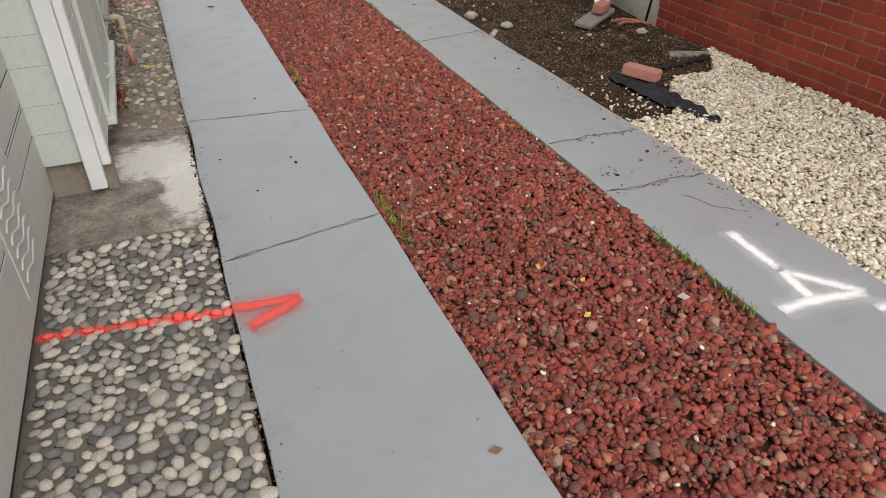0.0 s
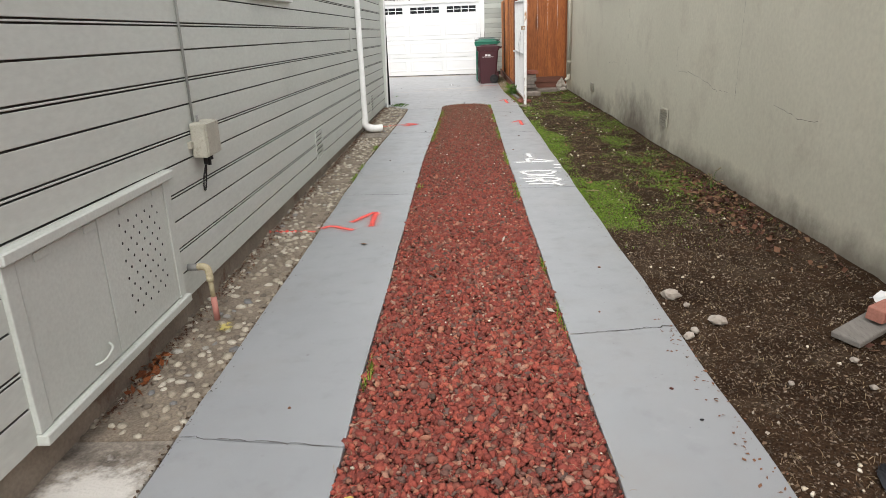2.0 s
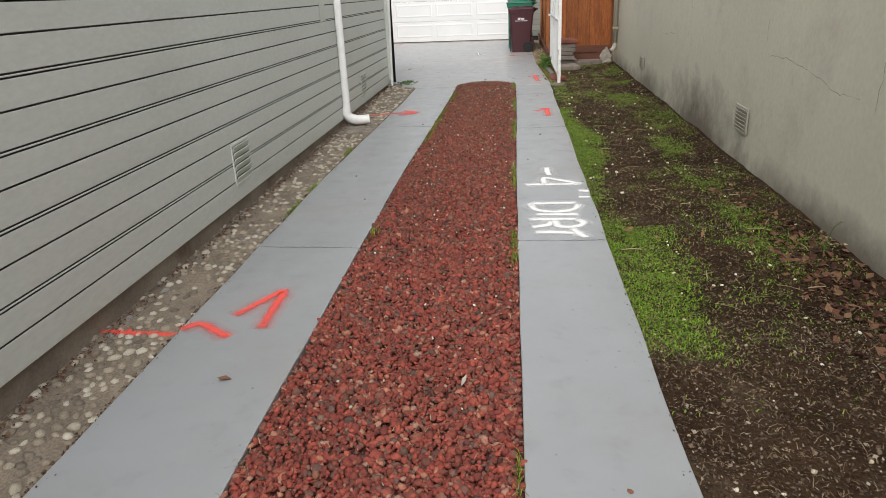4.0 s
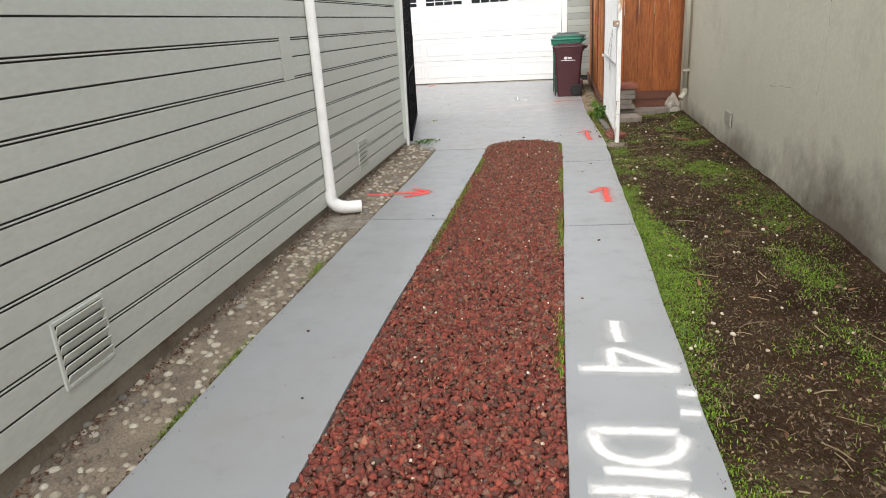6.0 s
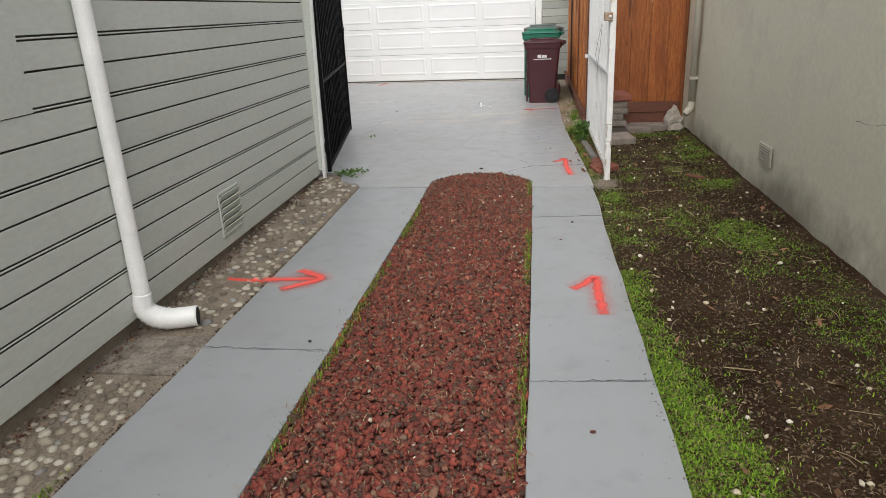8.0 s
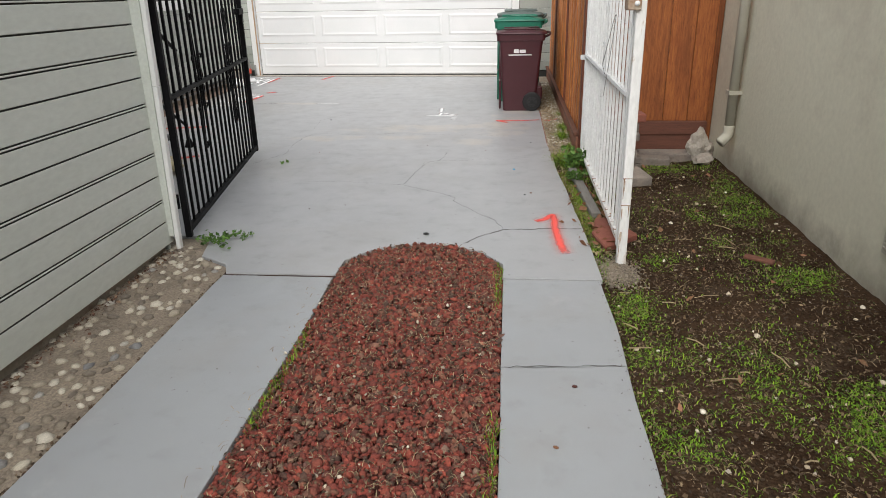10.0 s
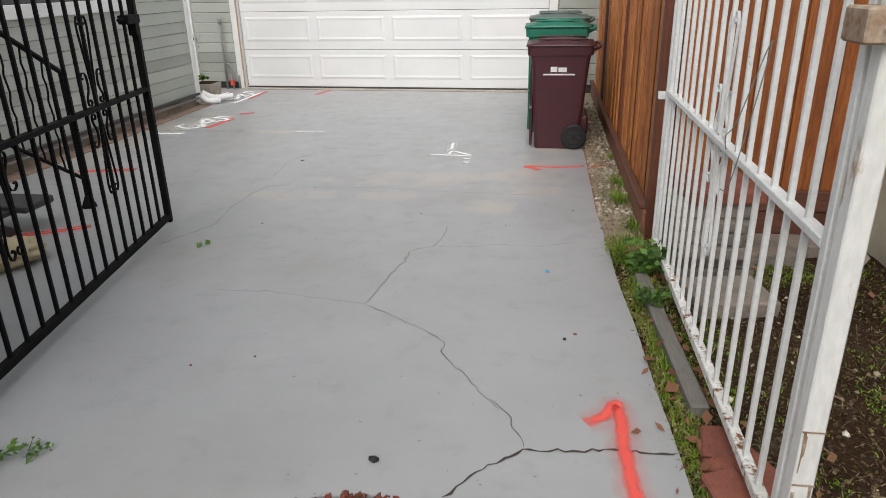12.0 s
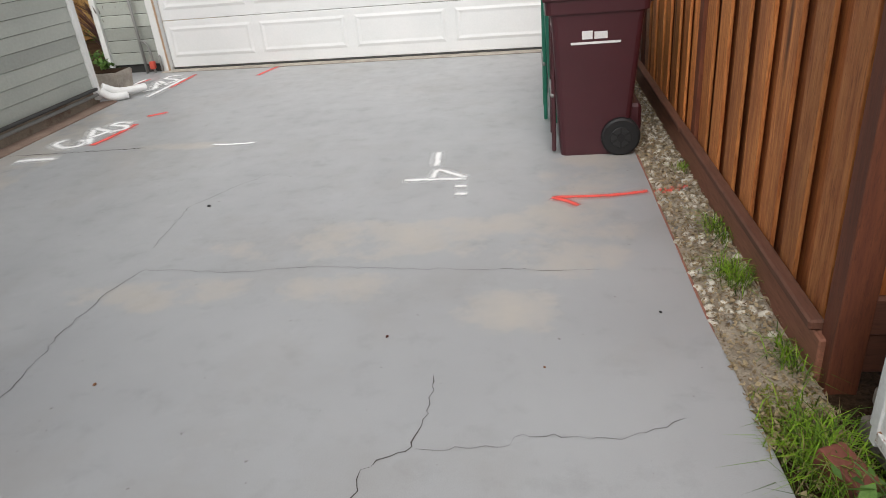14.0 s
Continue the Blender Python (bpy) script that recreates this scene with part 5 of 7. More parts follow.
pipe = thing("wall_downspout", (WALL_E - 0.055, 17.35, 0.25), "beige painted downspout with a cut end", "downspout")
part("pipe", tube([(0, 0, 0.12), (0, 0, 2.9)], 0.04, 10), BEIGEPIPE, pipe, smooth=True)
part("elbow", tube(smooth_line([(0, 0, 0.14), (-0.01, -0.01, 0.06), (-0.07, -0.03, 0.0)], 5), 0.044, 10), BEIGEPIPE, pipe, smooth=True)
part("strap", box(-0.05, 0.055, -0.05, 0.05, 0.40, 0.43), BEIGEPIPE, pipe)
pipe = thing("wall_downspout", (WALL_E - 0.06, 4.72, 0.0), "beige painted downspout with a white outlet piece", "downspout")
part("pipe", tube([(0, 0, 0.30), (0, 0, 3.05)], 0.045, 10), BEIGEPIPE, pipe, smooth=True)
part("strap", box(-0.06, 0.06, -0.07, 0.07, 0.66, 0.70, 0.004), BEIGEPIPE, pipe)
part("outlet", tube([(0.0, 0.0, 0.32), (-0.015, -0.015, 0.26), (-0.10, -0.07, 0.15)], 0.05, 4, rings=[0.045, 0.052, 0.054]), WHITE, pipe, "white plastic outlet piece")
ubox = thing("meter_box", (WALL_E - 0.01, 4.98, 0.86), "beige painted wall box under a run of conduit", "utility box")
part("body", box(-0.09, 0.0, -0.13, 0.13, 0.0, 0.20, 0.01), BEIGEPIPE, ubox)
part("backboard", box(-0.015, 0.005, -0.02, 0.16, -0.3, 1.2, 0.003), BEIGEPIPE, ubox)
for dy in (0.05, 0.10):
    part("conduit", tube(smooth_line([(-0.035, dy, 0.2), (-0.05, dy + 0.02, 0.35), (-0.035, dy - 0.02, 0.5), (-0.035, dy, 2.3)], 4), 0.016, 8), BEIGEPIPE, ubox, smooth=True)
part("conduit", tube(smooth_line([(-0.035, 0.17, 0.0), (-0.05, 0.16, -0.1), (-0.02, 0.10, -0.2)], 4), 0.012, 8), BEIGEPIPE, ubox, smooth=True)
rod = thing("black_rod", (WALL_E - 0.03, 4.38, 0), "thin black rod leaning in the wall corner", "rod")
part("shaft", tube([(-0.04, 0.03, -0.02), (0.0, -0.02, 0.5), (0.01, -0.04, 1.2)], 0.011, 6), RUBBER, rod, smooth=True)

# ---- brick house ----
brickwall = thing("wall_brick", (0, 0, 0), "dark red brick wall with pale mortar joints", "wall", kind="structure")
BX = 3.645
part("mortar", box(BX + 0.008, BX + 0.3, -2.5, 4.335, -0.1, 3.1), LIME, brickwall)
BL, BH, JT = 0.214, 0.0655, 0.0105
brick_me = []
for ln in (BL, BL / 2 - JT / 2):
    bm = box(0, 0.06, 0, ln, 0, BH, 0.0035)
    me = bpy.data.meshes.new("brick")
    bm.to_mesh(me)
    bm.free()
    me.materials.append(BRICK)
    brick_me.append(me)
restb = bmesh.new()
count = 0
for row in range(40):
    z = -0.03 + row * (BH + JT)
    y = 4.345 - (BL if row % 2 else BL / 2 - JT / 2)
    short = row % 2 == 0
    first_one = True
    while y > -2.5:
        half = first_one and short
        jx = rng.uniform(-0.002, 0.002)
        if y > 1.9 and z < 1.55 and count < 300:
            ob = new("brick", brick_me[1 if half else 0])
            ob.parent = brickwall
            ob.location = (BX + jx, y, z)
            count += 1
        else:
            box(BX + jx, BX + 0.06, y, y + (BL / 2 - JT / 2 if half else BL), z, z + BH, bm=restb)
        first_one = False
        y -= BL + JT
ob = part("bricks", restb, BRICK_REST, brickwall)
tagged(ob, "rows of dark red bricks", kind="stuff")

# ---- garage across the end ----
DX0, DX1, DH = -2.78, 1.80, 2.20
garage = thing("wall_garage", (0, GARAGE_Y, 0), "sage grey sided garage front", "wall", kind="structure")
garage.rotation_euler = (0, 0, ASKEW)
for x0, x1, z0, z1 in ((-3.55, DX0 - 0.14, -0.05, 3.2), (DX1 + 0.14, 2.75, -0.05, 3.2), (DX0 - 0.14, DX1 + 0.14, DH + 0.13, 3.2)):
    part("wall_core", box(x0, x1, 0.02, 0.2, z0, z1), GROOVE, garage)
    k = 0
    z = max(z0, 0.1)
    while z < z1 - 0.05:
        h = min(0.145, z1 - z)
        part("siding_board", place_bm(box(0, x1 - x0, -0.006, 0.018, 0, h - 0.006, 0.004), pose(x0, 0, z, 4, 0, 0)), SAGE_SHADED, garage)
        z += 0.145
casing = bmesh.new()
box(DX0 - 0.13, DX0 - 0.01, -0.03, 0.05, 0.0, DH + 0.12, 0.005, bm=casing)
part("door_trim", casing, WHITE, garage)
part("door_trim", box(DX1 + 0.01, DX1 + 0.13, -0.03, 0.05, 0.0, DH + 0.12, 0.005), WHITE, garage)
part("door_trim", box(DX0 - 0.008, DX1 + 0.008, -0.03, 0.05, DH + 0.005, DH + 0.12, 0.005), WHITE, garage)
part("corner_trim", box(-3.62, -3.55, -0.04, 0.1, -0.02, 3.2, 0.004), WHITE, garage)
part("jamb_strip", box(DX0 - 0.035, DX0 - 0.012, -0.042, -0.031, 0.0, DH, 0.002), plain("rust_stained_trim", (0.40, 0.27, 0.17), 0.7), garage, "rust-stained strip")
solid("roof_garage", box(-3.9, 3.4, GARAGE_Y - 0.35, GARAGE_Y + 6, 3.2, 3.32), ROOF, "plain shingled garage eave", "roof", kind="structure")
part("fascia", box(-3.6, 2.75, -0.05, -0.008, DH + 0.20, DH + 0.30, 0.004), WHITE, garage)

door = thing("garage_door", (0, GARAGE_Y + 0.03, 0), "white raised-panel sectional garage door with a row of small panes", "garage door", kind="structure")
door.rotation_euler = (0, 0, ASKEW)
rows, cols = 4, 4
SW, SH = (DX1 - DX0) / cols, (DH - 0.03) / rows
for r in range(rows):
    z0 = 0.03 + r * SH
    sec = part("section", box(DX0, DX1, 0.0, 0.04, z0 + 0.003, z0 + SH - 0.003, 0.005), DOORWHITE, door)
    for c in range(cols):
        x0 = DX0 + c * SW
        if r < rows - 1:
            a, b = x0 + 0.085, x0 + SW - 0.085
            lo, hi = z0 + 0.15, z0 + SH - 0.10
            bmp = bmesh.new()
            outer = [(a - 0.03, lo - 0.03), (b + 0.03, lo - 0.03), (b + 0.03, hi + 0.03), (a - 0.03, hi + 0.03)]
            ring = [outer, [(a, lo), (b, lo), (b, hi), (a, hi)], [(a + 0.03, lo + 0.03), (b - 0.03, lo + 0.03), (b - 0.03, hi - 0.03), (a + 0.03, hi - 0.03)]]
            vv = [[bmp.verts.new((x, y, z)) for x, z in rr] for rr, y in zip(ring, (-0.001, -0.009, -0.003))]
            for u in (0, 1):
                for k in range(4):
                    bmp.faces.new((vv[u][k], vv[u][(k + 1) % 4], vv[u + 1][(k + 1) % 4], vv[u + 1][k]))
            bmp.faces.new(vv[2])
            bmesh.ops.recalc_face_normals(bmp, faces=bmp.faces[:])
            part("panel", bmp, DOORWHITE, sec)
        else:
            a, b = x0 + 0.11, x0 + SW - 0.11
            lo, hi = z0 + SH - 0.30, z0 + SH - 0.10
            part("pane_frame", box(a - 0.03, b + 0.03, -0.010, -0.001, lo - 0.03, hi + 0.03, 0.003), DOORWHITE, sec)
            for i in range(4):
                for j in range(2):
                    px, pz = a + (b - a) * i / 4, lo + (hi - lo) * j / 2
                    part("pane", box(px + 0.012, px + (b - a) / 4 - 0.012, -0.013, -0.011, pz + 0.010, pz + (hi - lo) / 2 - 0.010), GLASS, sec)
part("seal", box(DX0, DX1, 0.0, 0.04, 0.0, 0.028, 0.004), DARKGREY, door, "dark rubber seal")
sill = solid("threshold", place_bm(box(DX0 - 0.1, DX1 + 0.1, -0.11, 0.028, 0.0, 0.012, 0.004), Matrix.Translation((0, GARAGE_Y, 0)) @ Matrix.Rotation(ASKEW, 4, "Z")), PALESTONE, "pale bare concrete threshold below the garage door", "threshold")

lights = thing("string_lights", (0, GARAGE_Y - 0.06, DH + 0.16), "string of small bulbs along the garage head trim", "string lights")
lights.rotation_euler = (0, 0, ASKEW)
line = [(-3.4 + 5.6 * t, 0, -0.02 * abs(math.sin(t * 22))) for t in np.linspace(0, 1, 45)]
part("wire", tube(line, 0.006, 5), RUBBER, lights)
for k in range(12):
    bm = bmesh.new()
    bmesh.ops.create_icosphere(bm, subdivisions=1, radius=0.022, matrix=pose(-3.2 + 0.47 * k, 0, -0.045))
    part("bulb", bm, DARKGREY, lights)

# ---- rear building and side passage ----
rear = thing("wall_rear", (0, 0, 0), "sage grey lap sided rear building", "wall", kind="structure")
part("wall_core", box(-3.1, -2.835, 15.42, 22.57, 0.06, 3.1), GROOVE, rear)
z = 0.17
lap = None
while z < 3.0:
    if lap is None:
        b0 = part("siding_board", place_bm(box(-0.018, 0.006, 0, 7.15, 0, 0.127, 0.002), pose(0, 0, 0, 0, -3)), SAGE_SHADED, rear)
        lap = b0.data
    else:
        b0 = new("siding_board", lap)
        b0.parent = rear
    b0.location = (-2.82, 15.42, z)
    z += 0.13
part("footing", box(-3.0, -2.83, 15.42, 22.57, -0.05, 0.17), FOOTING, rear)
part("kerb", box(-2.83, -2.66, 15.5, 22.6, -0.05, 0.014, 0.006), surf("brown_stained_concrete", (0.20, 0.13, 0.10), (0.29, 0.21, 0.165), 0.95, 3.0, 70.0, 0.5, 0.005), rear, "brown stained concrete kerb")
part("corner_trim", box(-2.85, -2.79, 22.50, 22.575, 0.05, 3.1, 0.003), WHITE, rear)
for k, zz in enumerate((0.12, 0.175)):
    part("conduit", tube([(-2.775 + 0.01 * k, 15.5, zz), (-2.775 + 0.01 * k, 22.48, zz - 0.01)], 0.017, 8), (GALV, DARKGREY)[k], rear, smooth=True)
w = thing("window_4", (-2.815, 19.9, 1.27), "white framed window in the rear building", "window", kind="structure")
part("window_sill", box(0.0, 0.05, -0.75, 1.3, 0.0, 0.12, 0.006), WHITE, w)
part("pane", box(0.0, 0.012, -0.65, 1.2, 0.122, 1.0), GLASS, w)
part("window_frame", box(0.0, 0.04, -0.75, -0.65, 0.122, 1.1), WHITE, w)
part("window_frame", box(0.0, 0.04, 1.2, 1.3, 0.122, 1.1), WHITE, w)
solid("backdrop_wall", box(-8, -3.6, 27.5, 27.7, -0.1, 3.0), OCHRE, "ochre wall at the end of the side passage", "wall", kind="structure")
solid("passage_floor", box(-6, -2.83, 22.6, 27.5, -0.11, -0.004), SOIL, "dark earth in the side passage", "ground", kind="structure")
solid("wall_passage", box(-6.2, -6.0, 15.4, 27.7, -0.1, 2.6), OCHRE, "plain side wall closing the passage", "wall", kind="structure")

# ---- gates ----
def band(line, deep, thick):
    """A flat iron strip bent along a line in the plane of a gate."""
    bm = bmesh.new()
    pts = smooth_line(line, 5)
    prev = None
    for k, p in enumerate(pts):
        d = (pts[min(k + 1, len(pts) - 1)] - pts[max(k - 1, 0)]).normalized()
        s = Vector((0, -d.z, d.y)) * (thick / 2)
        x = Vector((deep / 2, 0, 0))
        ring = [bm.verts.new(p + s * a + x * b) for a, b in ((1, 1), (1, -1), (-1, -1), (-1, 1))]
        if prev:
            for i in range(4):
                bm.faces.new((prev[i], prev[(i + 1) % 4], ring[(i + 1) % 4], ring[i]))
        else:
            bm.faces.new(ring[::-1])
        prev = ring
    bm.faces.new(prev)
    bmesh.ops.recalc_face_normals(bm, faces=bm.faces[:])
    return bm


def lyre(parent, material, yc, zm, up, size=1.0):
    """A wrought ornament on the middle rail: a long heart-topped loop between two C scrolls, above (up=1) or below it."""
    loop = ((0.004, 0.0), (0.014, 0.12), (0.030, 0.28), (0.041, 0.38), (0.041, 0.43), (0.030, 0.46), (0.014, 0.455), (0.008, 0.435), (0.016, 0.42), (0.025, 0.43))
    curl = ((0.074, 0.165), (0.086, 0.160), (0.088, 0.178), (0.072, 0.192), (0.052, 0.182), (0.044, 0.15), (0.046, 0.105), (0.066, 0.06), (0.064, 0.028), (0.046, 0.022), (0.036, 0.038), (0.045, 0.052), (0.054, 0.044))
    for side in (-1, 1):
        for shape in (loop, curl):
            part("scroll", band([(0, yc + side * a * 1.32 * size, zm + up * b * size) for a, b in shape], 0.011, 0.005), material, parent, smooth=True)


def bar_gate(name, label, at, turn, length, low, mid, high, bars, r, material, rise, stile):
    """A barred gate that runs along +y from its hinge."""
    gt = thing(name, at, label, "gate")
    gt.rotation_euler = (0, 0, turn)
    part("stile", box(-stile / 2, stile / 2, 0, stile, low - 0.03, high + 0.03, 0.003), material, gt)
    part("stile", box(-stile / 2, stile / 2, length - stile, length, low - 0.02, high + rise, 0.003), material, gt)
    part("bottom_rail", box(-0.019, 0.019, stile, length - stile, low, low + 0.038, 0.003), RUSTRAIL if material is RUSTWHITE else material, gt)
    part("middle_rail", box(-0.019, 0.019, stile, length - stile, mid - 0.013, mid + 0.013, 0.003), material, gt)
    top = [(0, stile * 0.5 + (length - stile) * t, high + rise * math.sin(t * math.pi / 2)) for t in np.linspace(0, 1, 13)]
    part("top_rail", tube(top, 0.021, 6), material, gt, smooth=True)
    me = None
    for k in range(bars):
        t = (k + 1) / (bars + 1)
        y = stile + (length - 2 * stile) * t
        h = high + rise * math.sin(t * math.pi / 2)
        part("bar", box(-r, r, y - r, y + r, low + 0.037, h, 0.0015), material, gt)
    return gt


black = bar_gate("black_gate", "open black wrought-iron gate with scrolled ornaments", (-0.285, 15.45, 0.0), 0.164, 2.44, 0.075, 0.93, 1.95, 17, 0.0085, BLACKIRON, 0.12, 0.04)
lyre(black, BLACKIRON, 0.78, 0.93, 1)
lyre(black, BLACKIRON, 0.78, 0.93, -1)
lyre(black, BLACKIRON, 1.75, 0.93, 1)
lyre(black, BLACKIRON, 1.75, 0.93, -1)
latch = part("latch", box(-0.03, 0.03, 2.26, 2.44, 1.32, 1.37, 0.004), BLACKIRON, black)
part("bolt", tube([(0.0, 2.20, 1.345), (0.0, 2.48, 1.345)], 0.011, 8), BLACKIRON, latch, smooth=True)
part("lock_case", box(-0.025, 0.025, 2.37, 2.43, 1.25, 1.33, 0.004), BLACKIRON, latch)
for zz in (0.25, 1.05, 1.75):
    part("hinge", tube([(-0.03, -0.02, zz), (-0.03, -0.02, zz + 0.09)], 0.014, 8), BLACKIRON, black, smooth=True)

white = bar_gate("white_gate", "open white barred iron gate, chipped and rusting", (2.437, 15.385, 0.0), 0.0, 2.30, 0.085, 0.945, 1.93, 15, 0.0083, RUSTWHITE, 0.04, 0.034)
lyre(white, RUSTWHITE, 1.13, 0.945, 1)
lyre(white, RUSTWHITE, 1.13, 0.945, -1)
part("end_plate", box(-0.01, 0.012, 2.24, 2.325, 0.1, 1.93, 0.003), RUSTWHITE, white)
part("catch", box(-0.05, 0.02, 2.31, 2.35, 0.90, 0.94, 0.003), RUSTWHITE, white)
wirew = part("wire", tube(smooth_line([(-0.02, 0.95, 0.95), (-0.05, 0.85, 1.02), (-0.06, 0.7, 1.1), (-0.02, 0.6, 1.35), (-0.04, 0.75, 0.9), (-0.02, 0.95, 0.8)], 6), 0.002, 5), GALV, white)
post = thing("gate_post", (2.448, 15.345, 0), "square white iron gate post with rust streaks", "gate post")
part("shaft", box(-0.027, 0.027, -0.033, 0.020, -0.05, 2.02, 0.004), RUSTPOST, post)
part("cap", box(-0.036, 0.036, -0.042, 0.030, 2.021, 2.035, 0.003), RUSTWHITE, post)
rusty = surf("rusted_iron", (0.22, 0.11, 0.05), (0.50, 0.42, 0.33), 0.8, 14.0, 80.0, 0.5, 0.003)
hb = part("hinge_box", box(-0.075, -0.005, -0.058, 0.06, 1.40, 1.47, 0.005), rusty, post, "rusted hinge barrel")
part("pin", tube([(-0.03, -0.07, 1.435), (-0.03, 0.075, 1.435)], 0.013, 10), RUSTWHITE, hb, smooth=True)
part("crack", box(-0.0272, 0.0272, -0.0345, -0.033, 0.49, 0.494), rusty, post)
for x, z0, z1, w in ((-0.020, 0.37, 0.49, 0.005), (-0.015, 0.42, 0.48, 0.003), (0.017, 0.26, 0.33, 0.006), (-0.021, 0.24, 0.31, 0.006), (-0.022, 0.02, 0.16, 0.004), (-0.016, 0.10, 0.17, 0.007)):
    part("rust_streak", tube([(x, -0.0332, z0), (x + 0.001, -0.0335, (z0 + z1) / 2), (x, -0.0335, z1)], w, 6, rings=[0.0012, w * 0.45, w * 0.7]), rusty, post)
part("crack", box(-0.0272, 0.0272, -0.0345, -0.033, 0.33, 0.335), rusty, post)

# ---- redwood fence ----
fence = thing("fence", (2.45, FENCE_Y, 0), "stained redwood board fence along the drive", "fence")
FL = GARAGE_Y - FENCE_Y - 0.2
part("post", box(-0.015, 0.085, 0.0, 0.095, -0.05, 2.25, 0.004), REDPOST, fence)
for y in (2.1, 4.2, 6.1):
    part("post", box(-0.01, 0.08, y - 0.045, y + 0.045, -0.05, 2.1, 0.004), REDPOST, fence)
part("kickboard", box(-0.035, -0.003, 0.05, FL, -0.03, 0.14, 0.006), REDRAIL, fence, "weathered redwood kickboard")
part("rail", box(-0.055, -0.003, 2.25, FL, 0.141, 0.172, 0.006), REDRAIL, fence)
part("rail", box(-0.055, -0.003, 0.1, 2.24, 0.141, 0.180, 0.008), REDRAIL, fence)
part("rail", box(0.095, 0.13, 0.1, FL, 1.75, 1.84, 0.004), REDRAIL, fence)
kinds = []
for wdt in (0.15, 0.17, 0.185):
    bm = box(-0.009, 0.009, -wdt / 2, wdt / 2, 0, 2.02, 0.003)
    me = bpy.data.meshes.new("board")
    bm.to_mesh(me)
    bm.free()
    me.materials.append(REDWOOD)
    kinds.append(me)
# recessed boards get the dark redwood, shade of the gaps in its colour
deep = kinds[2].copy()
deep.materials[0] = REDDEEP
y = 0.22
while y < FL - 0.03:
    if all(abs(y - q) > 0.12 for q in (2.1, 4.2, 6.1)):
        ob = new("board", rng.choice(kinds))
        ob.parent = fence
        ob.matrix_basis = pose(0.010 + rng.uniform(-0.004, 0.004), y, 0.12 + rng.uniform(0, 0.02), rng.uniform(-0.4, 0.4), 0, rng.uniform(-2, 2))
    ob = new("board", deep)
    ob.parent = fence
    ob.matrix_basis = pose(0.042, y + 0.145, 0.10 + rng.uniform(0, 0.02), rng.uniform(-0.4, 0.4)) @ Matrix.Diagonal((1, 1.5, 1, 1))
    y += 0.285 + rng.uniform(-0.012, 0.012)

ret = thing("fence", (2.52, FENCE_Y + 0.06, 0), "stained redwood plank panel closing the dirt bed", "fence")
x = 0.03
for wdt in (0.20, 0.225, 0.235, 0.22, 0.21):
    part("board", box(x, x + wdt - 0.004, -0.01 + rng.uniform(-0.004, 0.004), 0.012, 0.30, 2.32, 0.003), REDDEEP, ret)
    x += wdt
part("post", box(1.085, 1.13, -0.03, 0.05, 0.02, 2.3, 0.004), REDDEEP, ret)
part("kickboard", box(0.0, 1.10, -0.03, 0.0, 0.17, 0.30, 0.005), REDRAIL_X, ret)
part("kickboard", box(0.0, 1.10, -0.02, 0.01, 0.02, 0.168, 0.005), REDRAIL_X, ret)

def brick_at(x, y, z, turn, tilt, label, s=(0.052, 0.115, 0.034)):
    bm = box(-s[0], s[0], -s[1], s[1], -s[2], s[2], 0.008, seg=2)
    for v in bm.verts:
        v.co += Vector((1, 1, 1)) * 0.004 * noise.noise(v.co * 22)
    return solid("paver_brick", place_bm(bm, pose(x, y, z, tilt, 4, turn)), PAVER, label, "brick", smooth=False)


# pebbles, kerb and weeds between drive and fence
side = thing("pebble_path", (0, 0, 0), "pebbles in mortar beside the fence foot", "path", kind="structure")
part("mortar", box(2.13, 2.425, 17.9, 23.75, -0.12, -0.012, 0.004), SANDMORTAR, side)
fit2 = loose_fit(2.18, 2.41, 18.3, 23.0, 0.042, 40000)
a = np.array([q for q in fit2 if rng.random() < 0.85])
st = scatter("pebbles", np.column_stack([a[:, :2], np.full(len(a), -0.008)]), a[:, 2] * 0.62, PEBBLE_CREAM, jitter=0.09, squash=(0.6, 0.42), flat=0.9, smooth=True)
tagged(st, "rounded tan pebbles set in mortar", kind="stuff")
st.parent = side
solid("brick_edging", box(2.145, 2.172, 17.9, 20.3, -0.1, -0.003, 0.004), surf("red_edging", (0.25, 0.10, 0.07), (0.34, 0.16, 0.11), 0.9, 5.0, 70.0, 0.5, 0.004, stain=(0.2, 0.17, 0.14), stain_scale=9.0), "thin broken red edging beside the pebbles", "edging")


q = np.column_stack([nrg.uniform(2.17, 2.42, 6500), nrg.uniform(17.7, 22.5, 6500), nrg.uniform(-0.004, 0.014, 6500)])
tagged(flakes("path_litter", q, nrg.uniform(0.004, 0.013, len(q)), STRAW, 0.4), "tan chaff and leaf bits over the pebbles", "leaf litter", kind="stuff")


def tuft(name, x, y, n, h, spread, material, label, width=0.004):
    q = np.column_stack([nrg.normal(x, spread[0], n), nrg.normal(y, spread[1], n), np.full(n, -0.02)])
    return tagged(blades(name, q, nrg.uniform(0.4, 1.0, n) * h, material, width, 1.7), label, "grass", "tufts beside the drive", "stuff")


